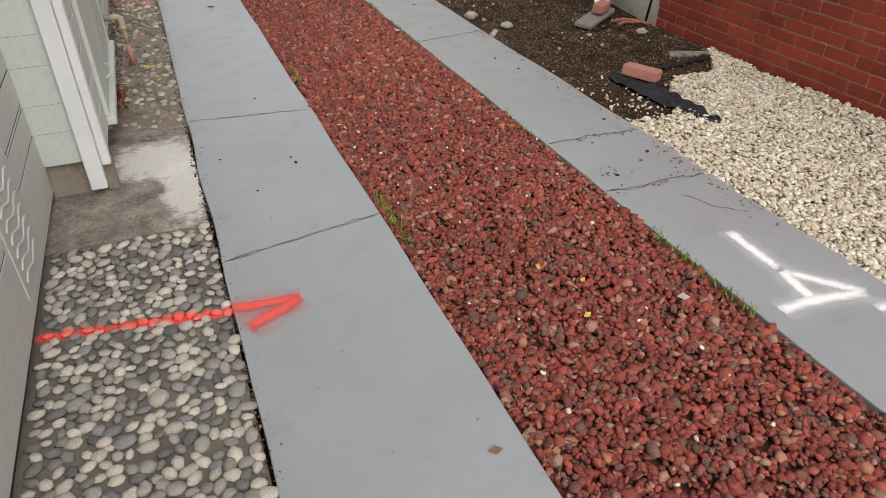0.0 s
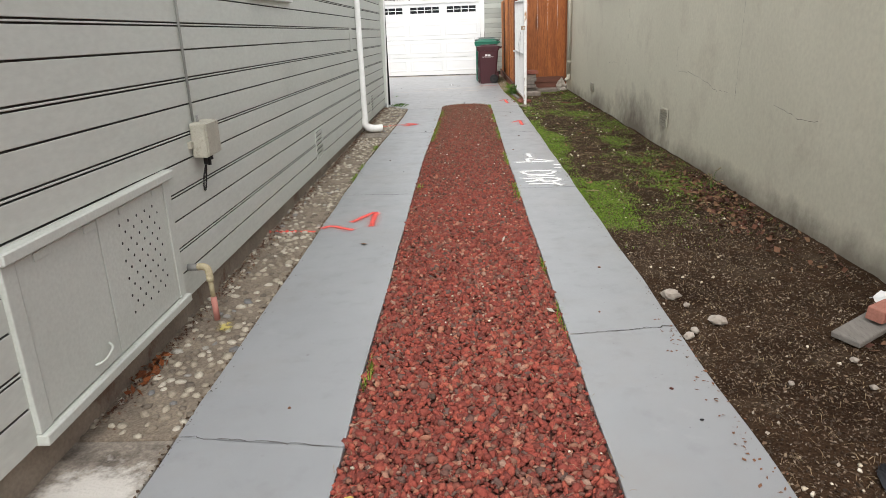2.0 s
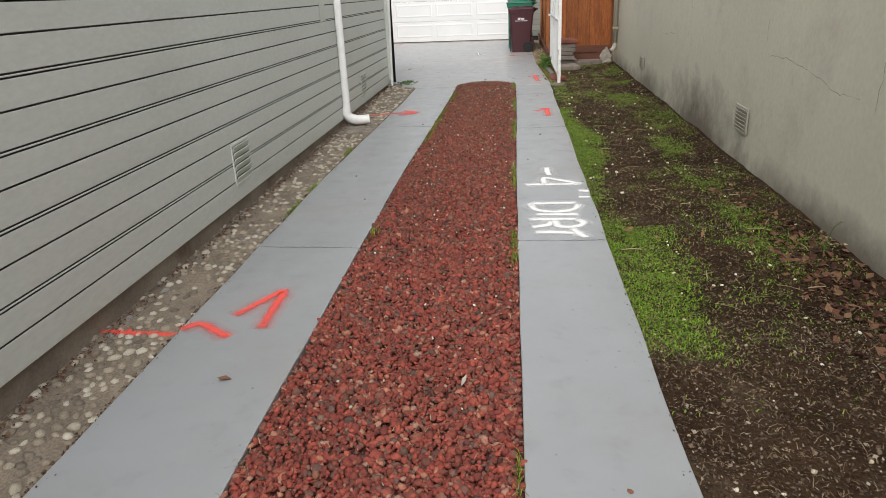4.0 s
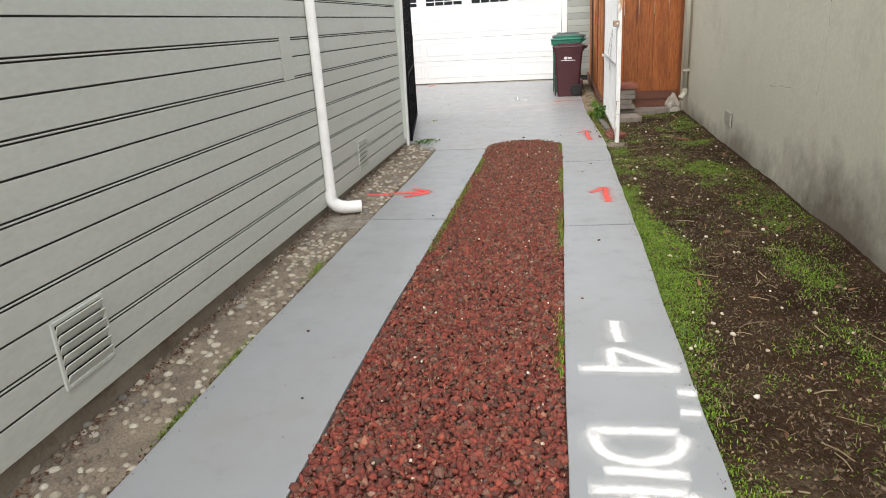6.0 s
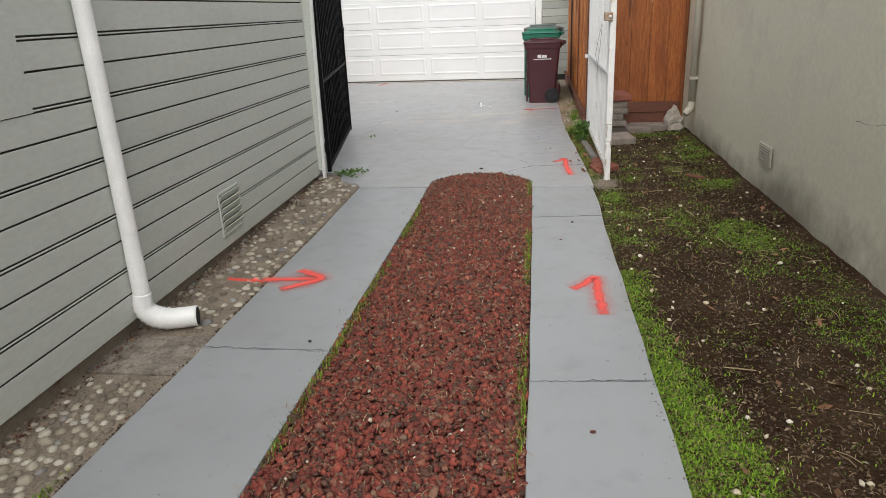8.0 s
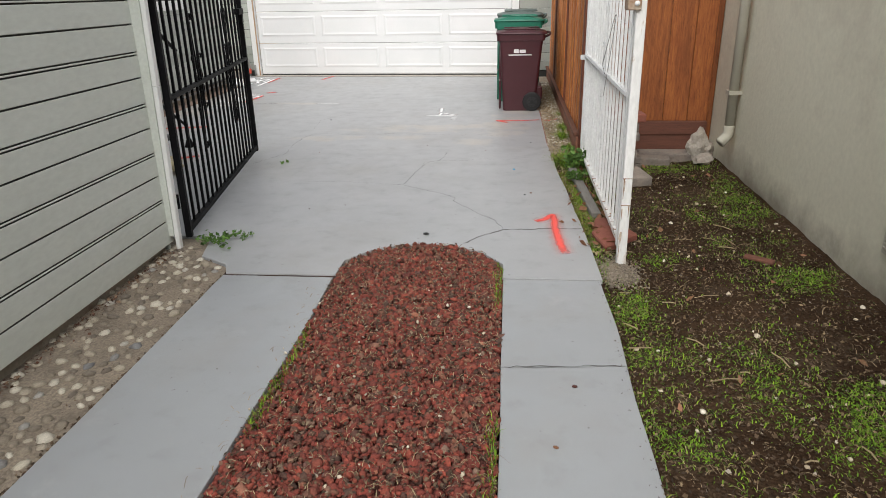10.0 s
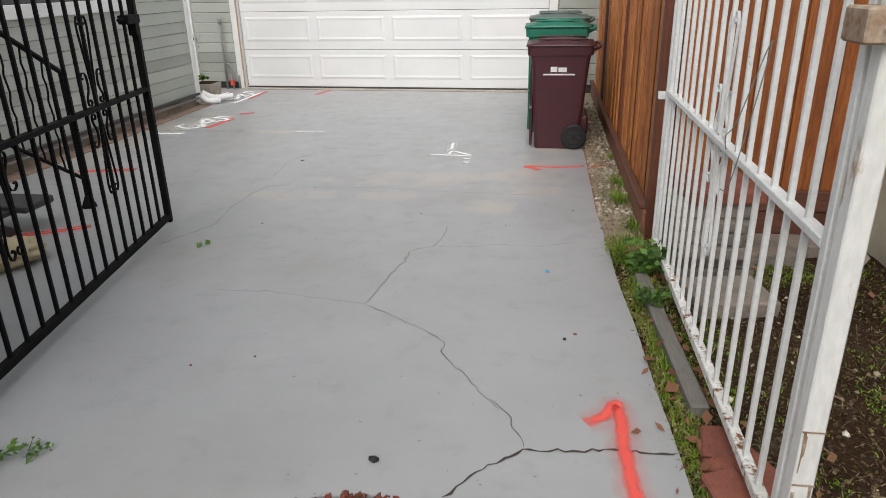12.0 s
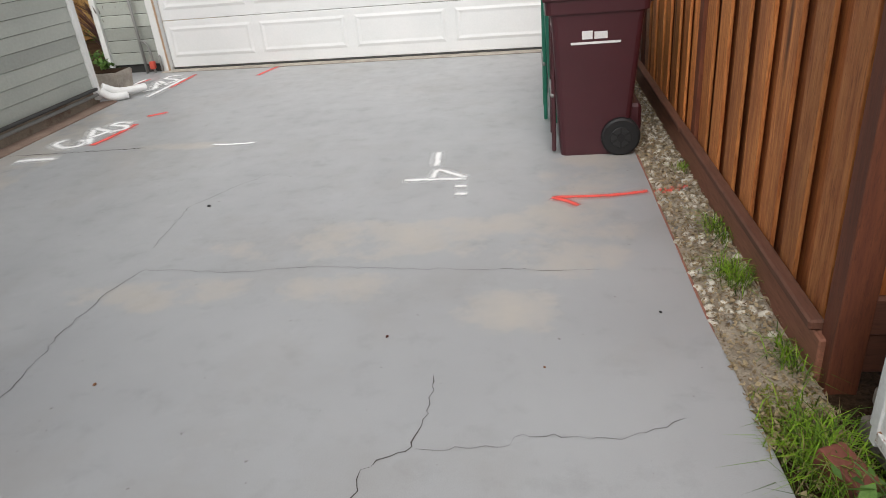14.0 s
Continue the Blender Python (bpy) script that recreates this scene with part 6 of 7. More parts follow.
for x, y, n, h, sp in ((2.31, 17.66, 560, 0.14, (0.05, 0.10)), (2.37, 18.14, 130, 0.11, (0.025, 0.06)), (2.33, 18.72, 230, 0.13, (0.03, 0.06)), (2.37, 19.16, 140, 0.12, (0.025, 0.06)), (2.38, 20.0, 60, 0.09, (0.02, 0.04)),
                       (2.32, 17.3, 300, 0.08, (0.03, 0.15)), (2.32, 16.5, 700, 0.05, (0.025, 0.35)), (2.34, 15.7, 500, 0.035, (0.03, 0.2))):
    tuft("grass_tuft", x, y, n, h, sp, GRASS, "green grass tuft growing from the drive edge")


def leafy(name, at, n, reach, high, size, material, label):
    """A small weed: stems with oval leaves round a centre."""
    w = thing(name, at, label, "weed")
    stems = bmesh.new()
    pts = []
    for k in range(max(3, n // 8)):
        a, r = rng.uniform(0, 6.28), rng.uniform(0.4, 1.0) * reach
        tip = Vector((math.cos(a) * r, math.sin(a) * r, rng.uniform(0.4, 1.0) * high))
        line = smooth_line([(0, 0, 0), (tip.x * 0.4, tip.y * 0.4, tip.z * 0.8), tip[:]], 4)
        tube(line, 0.002, 4, stems)
        pts += line[3:]
    part("stem", stems, LEAF, w)
    c = np.array([pts[rng.randrange(len(pts))][:] for _ in range(n)]) + nrg.normal(0, size * 0.6, (n, 3))
    c[:, 2] = np.maximum(c[:, 2], 0.008)
    lv = flakes("leaves", c, nrg.uniform(0.6, 1.0, n) * size, material, 0.7, (0.5, 0.75))
    lv.parent = w
    return w


leafy("weed", (-0.10, 15.46, 0), 110, 0.19, 0.06, 0.020, LEAF, "low creeping green weed at the gate foot")
leafy("weed", (0.04, 15.52, 0), 30, 0.12, 0.03, 0.013, LEAF, "low creeping green weed at the gate foot")
leafy("weed", (2.36, 17.35, 0), 140, 0.16, 0.20, 0.032, LEAF, "broad-leaved green weed beside the white gate")
leafy("weed", (2.33, 16.95, 0), 90, 0.12, 0.10, 0.026, LEAF, "broad-leaved green weed beside the white gate")
leafy("weed", (3.5, 7.7, -0.01), 60, 0.10, 0.20, 0.014, STRAW, "dry brown weed against the stucco wall")

bd = thing("timber", (2.355, 16.7, 0.0), "weathered grey timber lying below the white gate", "timber")
part("beam", place_bm(box(-0.035, 0.035, -0.62, 0.62, -0.04, 0.035, 0.006), pose(0, 0, 0, 0, 0, 3)), GREYWOOD, bd)
for k, (x, y, a) in enumerate(((2.40, 15.62, 15), (2.41, 15.86, -10), (2.50, 15.75, 30))):
    solid("brick_shard", place_bm(box(-0.06, 0.06, -0.11, 0.11, -0.02, 0.03, 0.008), pose(x, y, 0.0, 6, -8, a)), SHARD, "broken dark red brick piece by the gate foot", "brick")
q = np.column_stack([nrg.normal(2.42, 0.10, 90), nrg.uniform(15.5, 17.6, 90), np.full(90, 0.015)])
tagged(flakes("fallen_leaves", q, nrg.uniform(0.015, 0.04, 90), BROWNLEAF, 0.5), "brown fallen leaves under the white gate", "leaves", kind="stuff")

q = np.column_stack([nrg.uniform(2.2, 2.42, 1900), nrg.uniform(15.4, 18.0, 1900), np.full(1900, -0.016) + nrg.uniform(0, 0.012, 1900)])
tagged(flakes("verge_litter", q, nrg.uniform(0.005, 0.016, 1900), STRAW, 0.5), "straw and leaf bits along the drive edge", "leaf litter", kind="stuff")
q = np.column_stack([nrg.uniform(2.19, 2.40, 5200), nrg.uniform(15.4, 18.0, 5200), np.full(5200, -0.02)])
q = q[np.array([noise.noise(Vector((a * 4, b * 2.2, 5))) > -0.1 and a > 2.285 - 0.13 * max(0, (b - 15.4) / 3.0) for a, b, c in q])]
tagged(blades("verge_moss", q, nrg.uniform(0.012, 0.04, len(q)), stones_mat("yellow_green_moss", [(0, (0.12, 0.12, 0.02)), (0.6, (0.22, 0.23, 0.03)), (1, (0.15, 0.24, 0.03))]), 0.005, 1.2), "yellow-green moss along the drive edge", "moss", kind="stuff")
brick_at(2.34, 17.60, 0.012, 25, 10, "half-buried red brick among the grass", (0.045, 0.075, 0.04)).data.materials[0] = SHARD

# stacked stones and the chunk by the fence
stack = thing("stone_stack", (2.70, 17.60, 0), "stack of flat weathered stones behind the white gate", "stone stack")
z = -0.03
for k in range(7):
    w1, w2, hh = rng.uniform(0.17, 0.22), rng.uniform(0.20, 0.27), rng.uniform(0.055, 0.085)
    part("stone", place_bm(box(-w1, w1, -w2, w2, 0, hh, 0.014, seg=2), pose(rng.uniform(-0.03, 0.03), rng.uniform(-0.03, 0.03), z, 0, 0, rng.uniform(-9, 9))), OLDSTONE if k < 6 else SHARD, stack)
    z += hh + 0.001
for at, s, a in (((2.72, 17.12, 0.0), (0.20, 0.16, 0.05), 12), ((3.22, 17.88, 0.0), (0.24, 0.09, 0.05), 3), ((3.05, 17.75, 0.0), (0.18, 0.10, 0.045), -4)):
    solid("flat_stone", place_bm(box(-s[0], s[0], -s[1], s[1], -0.04, s[2], 0.014, seg=2), pose(*at, 2, 1, a)), OLDSTONE, "flat weathered stone lying on the soil", "stone", "flat stones by the fence")
solid("concrete_chunk", rock((3.50, 17.84, 0.10), 0.14, (0.72, 0.42, 1.12), 12, 0.45, 3, 4), PALESTONE, "jagged pale concrete chunk leaning at the fence foot", "stone")
solid("concrete_chunk", rock((3.585, 17.86, 0.05), 0.11, (0.8, 0.5, 1.0), 30, 0.5, 3, 12), PALESTONE, "wedge of pale concrete behind the larger chunk", "stone")
solid("concrete_chunk", rock((3.52, 17.66, 0.02), 0.10, (1.1, 0.8, 0.5), 40, 0.5, 2, 9), PALESTONE, "small pale concrete chunk", "stone")

# ---- wheeled carts, side on to the drive ----
def cart(name, at, body_mat, lid_mat, label, ajar=0.0):
    c = thing(name, at, label, "wheeled cart", "wheeled carts by the fence")
    bm = bmesh.new()
    levels = [(0.0, 0.0, 0.40, 0.52), (0.02, -0.004, 0.405, 0.525), (0.80, -0.05, 0.475, 0.57), (0.86, -0.062, 0.485, 0.575), (0.862, -0.085, 0.505, 0.60), (0.945, -0.09, 0.51, 0.605)]
    rings = []
    for z, x0, x1, w in levels:
        y0, y1, r = (0.57 - w) / 2 - 0.0, (0.57 + w) / 2, 0.035
        ring = []
        for cx, cy, a0 in ((x1 - r, y0 + r, -90), (x1 - r, y1 - r, 0), (x0 + r, y1 - r, 90), (x0 + r, y0 + r, 180)):
            for k in range(4):
                a = radians(a0 + 30 * k)
                ring.append(bm.verts.new((cx + r * math.cos(a), cy + r * math.sin(a), z + 0.0)))
        rings.append(ring)
    for a, b in zip(rings[:-1], rings[1:]):
        for k in range(16):
            bm.faces.new((a[k], a[(k + 1) % 16], b[(k + 1) % 16], b[k]))
    bm.faces.new(rings[0][::-1])
    bm.faces.new(rings[-1])
    part("body", bm, body_mat, c)
    # front column and grab bar seen on the drive side
    part("rib", box(-0.055, -0.03, 0.06, 0.10, 0.02, 0.80, 0.006), body_mat, c)
    part("rib", box(-0.055, -0.03, 0.45, 0.49, 0.02, 0.80, 0.006), body_mat, c)
    part("grab_bar", tube([(-0.05, 0.05, 0.38), (-0.05, 0.50, 0.38)], 0.012, 8), GALV, c, smooth=True)
    lid = bmesh.new()
    n1, n2 = 9, 7
    grid = [[lid.verts.new((-0.10 + 0.63 * i / (n1 - 1), -0.025 + 0.62 * j / (n2 - 1), 0.952 + 0.045 * math.sin(math.pi * min(1, max(0, (i - 0.6) / (n1 - 2.2)))) ** 0.5 * math.sin(math.pi * j / (n2 - 1)) ** 0.4)) for i in range(n1)] for j in range(n2)]
    for j in range(n2 - 1):
        for i in range(n1 - 1):
            lid.faces.new((grid[j][i], grid[j][i + 1], grid[j + 1][i + 1], grid[j + 1][i]))
    ext = bmesh.ops.extrude_face_region(lid, geom=lid.faces[:])
    bmesh.ops.translate(lid, vec=(0, 0, -0.014), verts=[v for v in ext["geom"] if isinstance(v, bmesh.types.BMVert)])
    bmesh.ops.recalc_face_normals(lid, faces=lid.faces[:])
    lo = part("lid", lid, lid_mat, c, smooth=True)
    part("lid_rib", box(0.0, 0.45, 0.10, 0.14, 0.985, 1.0, 0.005), lid_mat, lo)
    part("lid_rib", box(0.0, 0.45, 0.43, 0.47, 0.985, 1.0, 0.005), lid_mat, lo)
    part("handle", tube(smooth_line([(0.50, 0.05, 0.90), (0.56, 0.06, 0.93), (0.575, 0.28, 0.935), (0.56, 0.51, 0.93), (0.50, 0.52, 0.90)], 5), 0.015, 8), body_mat, c, smooth=True)
    for y0, y1 in ((-0.02, 0.045), (0.525, 0.59)):
        wh = part("wheel", tube([(0.36, y0, 0.118), (0.36, y0 + 0.006, 0.118), (0.36, y1 - 0.006, 0.118), (0.36, y1, 0.118)], 0.11, 22, rings=[0.106, 0.118, 0.118, 0.106]), RUBBER, c, smooth=False)
        part("rim", tube([(0.36, y0 - 0.004, 0.118), (0.36, y0 + 0.01, 0.118)], 0.075, 18, rings=[0.06, 0.075]), WHEELRIM, wh)
        part("hub", tube([(0.36, y0 - 0.012, 0.118), (0.36, y0 + 0.01, 0.118)], 0.026, 12), RUBBER, wh)
        for a in range(6):
            part("spoke", box(0.36 - 0.006, 0.36 + 0.006, y0 - 0.008, y0 - 0.003, 0.118 + 0.028, 0.118 + 0.066), RUBBER, wh).matrix_basis = Matrix.Translation((0.36, 0, 0.118)) @ Matrix.Rotation(a * math.pi / 3, 4, "Y") @ Matrix.Translation((-0.36, 0, -0.118))
    part("axle", tube([(0.36, 0.0, 0.118), (0.36, 0.57, 0.118)], 0.012, 8), GALV, c)
    part("wheel_arch", box(0.37, 0.49, 0.06, 0.51, 0.12, 0.30, 0.02), body_mat, c)
    return c


def decal(parent, cuts):
    for name, b in cuts:
        part(name, b, DECAL, parent)


c1 = cart("wheeled_cart", (1.70, 20.30, 0), MAROON, MAROON, "maroon plastic wheeled cart with a white printed mark")
# emblem and caption as plain bars
decal(c1, [("emblem", box(0.125, 0.185, -0.003, 0.008, 0.715, 0.762)), ("emblem", box(0.195, 0.27, -0.003, 0.008, 0.715, 0.755)), ("caption_bar", box(0.06, 0.345, -0.002, 0.009, 0.686, 0.699))])
cart("wheeled_cart", (1.665, 21.02, 0), GREEN, GREEN, "green plastic wheeled cart behind the maroon one").scale = (1.05, 1.0, 1.12)
cart("wheeled_cart", (1.69, 21.78, 0), GREYLID, GREYLID, "grey-green wheeled cart at the back of the row").scale = (1.05, 1.0, 1.16)
q = np.column_stack([nrg.normal(2.41, 0.055, 1900), nrg.normal(15.17, 0.10, 1900)])
q = np.column_stack([q, soil_z(q[:, 0], q[:, 1]) + nrg.uniform(0.002, 0.012, 1900)])
tagged(scatter("footing_grit", q, nrg.uniform(0.003, 0.009, 1900), stones_mat("concrete_grit", [(0, (0.12, 0.095, 0.075)), (1, (0.32, 0.27, 0.21))])), "crumbled concrete grit at the white post foot", "grit", kind="stuff")

# ---- sprayed marks ----
def marks(name, lines, width, material, label, z=0.0022):
    a = np.array([q for ln in lines for q in ln])
    m = thing(name, (float(a[:, 0].mean()), float(a[:, 1].mean()), 0), label, "paint mark")
    for k, ln in enumerate(lines):
        ribbon([[(x - m.location.x, y - m.location.y) for x, y in ln]], width * 1.6, z + 0.0003 * k, material, "stroke", m)
        mist = {WHITESPRAY: WHITEMIST, REDSPRAY: REDMIST}.get(material)
        if mist:
            ribbon([[(x - m.location.x, y - m.location.y) for x, y in ln]], width * 3.6, max(0.0012, z * 0.6) + 0.00012 * k, mist, "overspray", m)
    return m


marks("paint_mark", [[(2.0, 1.66), (1.99, 1.5), (1.99, 1.37)], [(1.99, 1.35), (2.08, 1.24), (2.17, 1.13)], [(1.99, 1.35), (1.965, 1.24), (1.96, 1.17)], [(1.80, 1.17), (1.98, 1.165), (2.17, 1.13)], [(2.12, 1.05), (2.22, 1.03)], [(2.12, 0.93), (2.22, 0.92)]], 0.04, WHITESPRAY, 'white sprayed "-4" with inch ticks on the strip')
marks("paint_mark", [[(0.005, 1.93), (0.13, 1.915), (0.25, 1.90)], [(0.25, 1.90), (0.15, 1.85), (0.04, 1.80)]], 0.045, REDSPRAY, "red sprayed arrow across pebbles and strip", 0.006)
marks("paint_mark", [[(0.02, 6.70), (0.09, 6.77), (0.2, 6.70), (0.30, 6.63)], [(0.24, 6.86), (0.32, 7.02), (0.41, 7.17), (0.42, 6.95), (0.43, 6.72)]], 0.04, REDSPRAY, "red sprayed arrow from the wall onto the strip", 0.006)
marks("paint_mark", [[(1.99, 9.80), (1.99, 9.66), (2.0, 9.53)], [(1.78, 9.25), (2.0, 9.25), (2.26, 9.25)], [(1.95, 9.24), (1.955, 9.44), (2.08, 9.37), (2.24, 9.26)], [(2.20, 9.05), (2.29, 9.04)], [(2.19, 8.89), (2.28, 8.88)],
                     [(1.80, 8.73), (2.0, 8.735), (2.17, 8.74)], [(1.82, 8.73), (1.86, 8.58), (2.0, 8.53), (2.13, 8.59), (2.18, 8.72)], [(1.85, 8.47), (2.0, 8.47), (2.16, 8.46)],
                     [(1.79, 8.36), (2.0, 8.365), (2.14, 8.36)], [(1.81, 8.20), (1.92, 8.24), (1.98, 8.34)], [(1.98, 8.34), (2.0, 8.22), (2.10, 8.20), (2.17, 8.27), (2.13, 8.36)], [(1.83, 8.10), (2.0, 8.09), (2.13, 8.07)], [(2.09, 8.17), (2.12, 8.07), (2.16, 7.99)]], 0.048, WHITESPRAY, 'white sprayed lettering "-4" DIRT" on the strip')
marks("paint_mark", [[(0.05, 12.71), (0.25, 12.72), (0.43, 12.74)], [(0.24, 12.88), (0.34, 12.82), (0.43, 12.74), (0.33, 12.64), (0.22, 12.56)]], 0.05, REDSPRAY, "red sprayed arrow on the strip", 0.006)
marks("paint_mark", [[(1.98, 12.62), (2.06, 12.70), (2.13, 12.80), (2.13, 12.55), (2.13, 12.27)]], 0.045, REDSPRAY, "red sprayed hook mark on the strip")
marks("paint_mark", [[(1.96, 15.98), (2.03, 16.02), (2.09, 16.11), (2.09, 15.85), (2.10, 15.6), (2.125, 15.37)]], 0.04, REDSPRAY, 'red sprayed figure "1" on the drive')
marks("paint_mark", [[(0.89, 20.52), (0.90, 20.38), (0.91, 20.23)], [(0.73, 20.0), (0.93, 19.995), (1.13, 19.98)], [(0.91, 20.0), (0.93, 20.15), (1.02, 20.09), (1.12, 20.0)], [(1.06, 19.87), (1.14, 19.86)], [(1.07, 19.745), (1.15, 19.74)]], 0.035, WHITESPRAY, 'white sprayed "-4" with inch ticks on the drive')
marks("paint_mark", [[(1.62, 19.64), (1.93, 19.64), (2.14, 19.68)], [(1.62, 19.64), (1.70, 19.58), (1.76, 19.51)]], 0.03, REDSPRAY, "red sprayed arrow from the fence", 0.004)
marks("paint_mark", [[(-2.46, 20.76), (-2.35, 20.78), (-2.11, 20.79)], [(-2.36, 21.31), (-2.40, 21.18), (-2.25, 21.07), (-2.13, 21.11), (-2.15, 21.23), (-2.25, 21.25)], [(-2.07, 21.12), (-2.19, 21.37), (-2.31, 21.62)], [(-2.31, 21.62), (-2.17, 21.53), (-2.03, 21.44)], [(-2.19, 21.30), (-2.13, 21.40), (-2.10, 21.50)], [(-2.0, 21.72), (-2.14, 21.76), (-2.18, 21.68), (-2.02, 21.63), (-1.98, 21.54), (-2.07, 21.48)]], 0.055, WHITESPRAY, 'white sprayed word "GAS" by the rear wall')
marks("paint_mark", [[(-2.02, 21.08), (-1.97, 21.34), (-1.95, 21.69)], [(-1.98, 21.92), (-1.83, 22.04)]], 0.045, REDSPRAY, "red sprayed lines beside the white lettering", 0.003)
marks("paint_mark", [[(-2.71, 23.33), (-2.77, 23.20), (-2.62, 23.03), (-2.52, 23.10), (-2.57, 23.24), (-2.66, 23.25)], [(-2.51, 23.08), (-2.60, 23.30), (-2.68, 23.50)], [(-2.68, 23.50), (-2.57, 23.40), (-2.45, 23.27)], [(-2.60, 23.24), (-2.54, 23.36)], [(-2.49, 23.71), (-2.63, 23.74), (-2.65, 23.62), (-2.50, 23.54), (-2.43, 23.46), (-2.50, 23.34)], [(-2.40, 22.70), (-2.39, 23.15), (-2.39, 23.62)], [(-2.92, 23.36), (-2.90, 23.66)]], 0.055, WHITESPRAY, 'white sprayed word "GAS" near the garage corner')
marks("paint_mark", [[(-2.345, 23.1), (-2.335, 23.75)], [(-2.95, 23.2), (-2.85, 23.65)], [(-1.48, 23.45), (-1.45, 23.64), (-1.38, 23.92)]], 0.035, REDSPRAY, "red sprayed lines near the garage corner", 0.003)
marks("paint_mark", [[(-1.75, 17.60), (-1.5, 17.70), (-1.27, 17.85)], [(-2.3, 19.2), (-2.0, 19.25), (-1.8, 19.3)]], 0.05, REDSPRAY, "red sprayed line behind the black gate")
marks("paint_mark", [[(-0.92, 20.95), (-0.75, 20.93), (-0.57, 20.95)]], 0.03, WHITESPRAY, "faint white sprayed dash on the drive")
# white daub on the pad beside the path
ylw = daub_bm(-0.14, 4.80, 0.05, 0.07, 0.012, "paint_mark", spray_mat("yellow_spray_paint", (0.70, 0.58, 0.14), 0.55), None, 5.0)
tagged(ylw, "small yellow sprayed dab by the stub pipe", "paint mark")

# ---- dirt bed: bricks, sheeting, scraps ----
brick_at(2.76, 3.32, 0.045, 32, 4, "pinkish clay brick holding down black sheeting")
brick_at(3.30, 4.62, 0.09, -60, 4, "pinkish clay brick lying on a grey plank", (0.045, 0.075, 0.035))
brick_at(3.49, 3.62, -0.04, 62, 0, "half-buried flat grey stone in the soil", (0.05, 0.22, 0.03)).data.materials[0] = BARE
pl = thing("plank", (3.25, 4.62, 0), "broken weathered grey plank on the soil", "plank")
part("board", place_bm(box(-0.075, 0.075, -0.22, 0.22, 0, 0.035, 0.006), pose(0, 0, 0.0, 6, 4, -58)), GREYWOOD, pl)
for x, y, s, k in ((2.54, 4.78, 0.045, 1), (2.40, 5.16, 0.05, 2), (3.42, 4.22, 0.04, 3), (2.33, 4.60, 0.03, 5), (2.38, 4.66, 0.025, 6), (2.44, 5.0, 0.02, 8), (3.0, 4.3, 0.02, 9), (2.95, 4.05, 0.018, 10), (2.62, 4.1, 0.016, 11)):
    solid("pale_stone", rock((x, y, -0.01), s, (1, 0.75, 0.6), rng.uniform(0, 180), 0.45, 2, k), PALESTONE, "pale broken concrete lump on the soil", "stone", "pale lumps on the soil")
bag = thing("plastic_scrap", (3.42, 4.78, 0.05), "torn white plastic scrap under the downspout", "scrap")
bm = bmesh.new()
nv = 7
gridp = [[bm.verts.new((-0.07 + 0.02 * i, -0.06 + 0.02 * j, 0.03 + 0.05 * (i / nv) + 0.03 * noise.noise(Vector((i * 0.6, j * 0.6, 1))))) for i in range(nv)] for j in range(nv)]
for j in range(nv - 1):
    for i in range(nv - 1):
        bm.faces.new((gridp[j][i], gridp[j][i + 1], gridp[j + 1][i + 1], gridp[j + 1][i]))
part("sheet", bm, WHITE, bag, smooth=True)
for x, y, a, l in ((3.40, 4.42, 70, 0.22), (3.36, 4.36, 95, 0.15), (3.48, 4.32, 40, 0.12)):
    solid("stick", place_bm(tube([(0, -l / 2, 0), (0.01, 0, 0.01), (0, l / 2, 0)], 0.012, 6), pose(x, y, 0.02, 0, 0, a)), REDRAIL, "split brown stick on the soil", "stick")

sheet = bmesh.new()
nu, nv = 36, 16
vv = []
for i in range(nu):
    t = i / (nu - 1)
    cx, cy = (2.66 + 0.10 * t, 3.50 - 0.92 * t)
    row = []
    for j in range(nv):
        s = j / (nv - 1) - 0.5
        wid = 0.03 + 0.13 * math.sin(math.pi * t) ** 0.7
        x, y = cx + 0.95 * s * wid + 0.02 * noise.noise(Vector((t * 7, s * 4, 0))), cy + 0.45 * s * wid
        zz = 0.014 + 0.05 * abs(noise.noise(Vector((t * 9, s * 5, 2)))) + 0.03 * math.cos(math.pi * s) * math.sin(math.pi * t)
        row.append(sheet.verts.new((x, y, float(soil_z([x], [y])[0]) + zz)))
    vv.append(row)
for i in range(nu - 1):
    for j in range(nv - 1):
        sheet.faces.new((vv[i][j], vv[i + 1][j], vv[i + 1][j + 1], vv[i][j + 1]))
solid("ground_sheeting", sheet, SHEETING, "crumpled black landscape sheeting at the stones' edge", "sheeting", smooth=True)
sheet = bmesh.new()
vv = []
for i in range(24):
    t = i / 23
    cx, cy = 2.80 + 0.66 * t, 3.42 + 0.10 * t
    vv.append([sheet.verts.new((cx + 0.01 * j, cy + 0.05 * (j / 5 - 0.5) * (1.2 + noise.noise(Vector((t * 6, 0, 3)))), float(soil_z([cx], [cy])[0]) + 0.02 + 0.03 * abs(noise.noise(Vector((t * 8, j * 0.5, 5)))))) for j in range(6)])
for i in range(23):
    for j in range(5):
        sheet.faces.new((vv[i][j], vv[i + 1][j], vv[i + 1][j + 1], vv[i][j + 1]))
solid("ground_sheeting", sheet, SHEETING, "strip of black landscape sheeting by the brick wall", "sheeting", smooth=True)

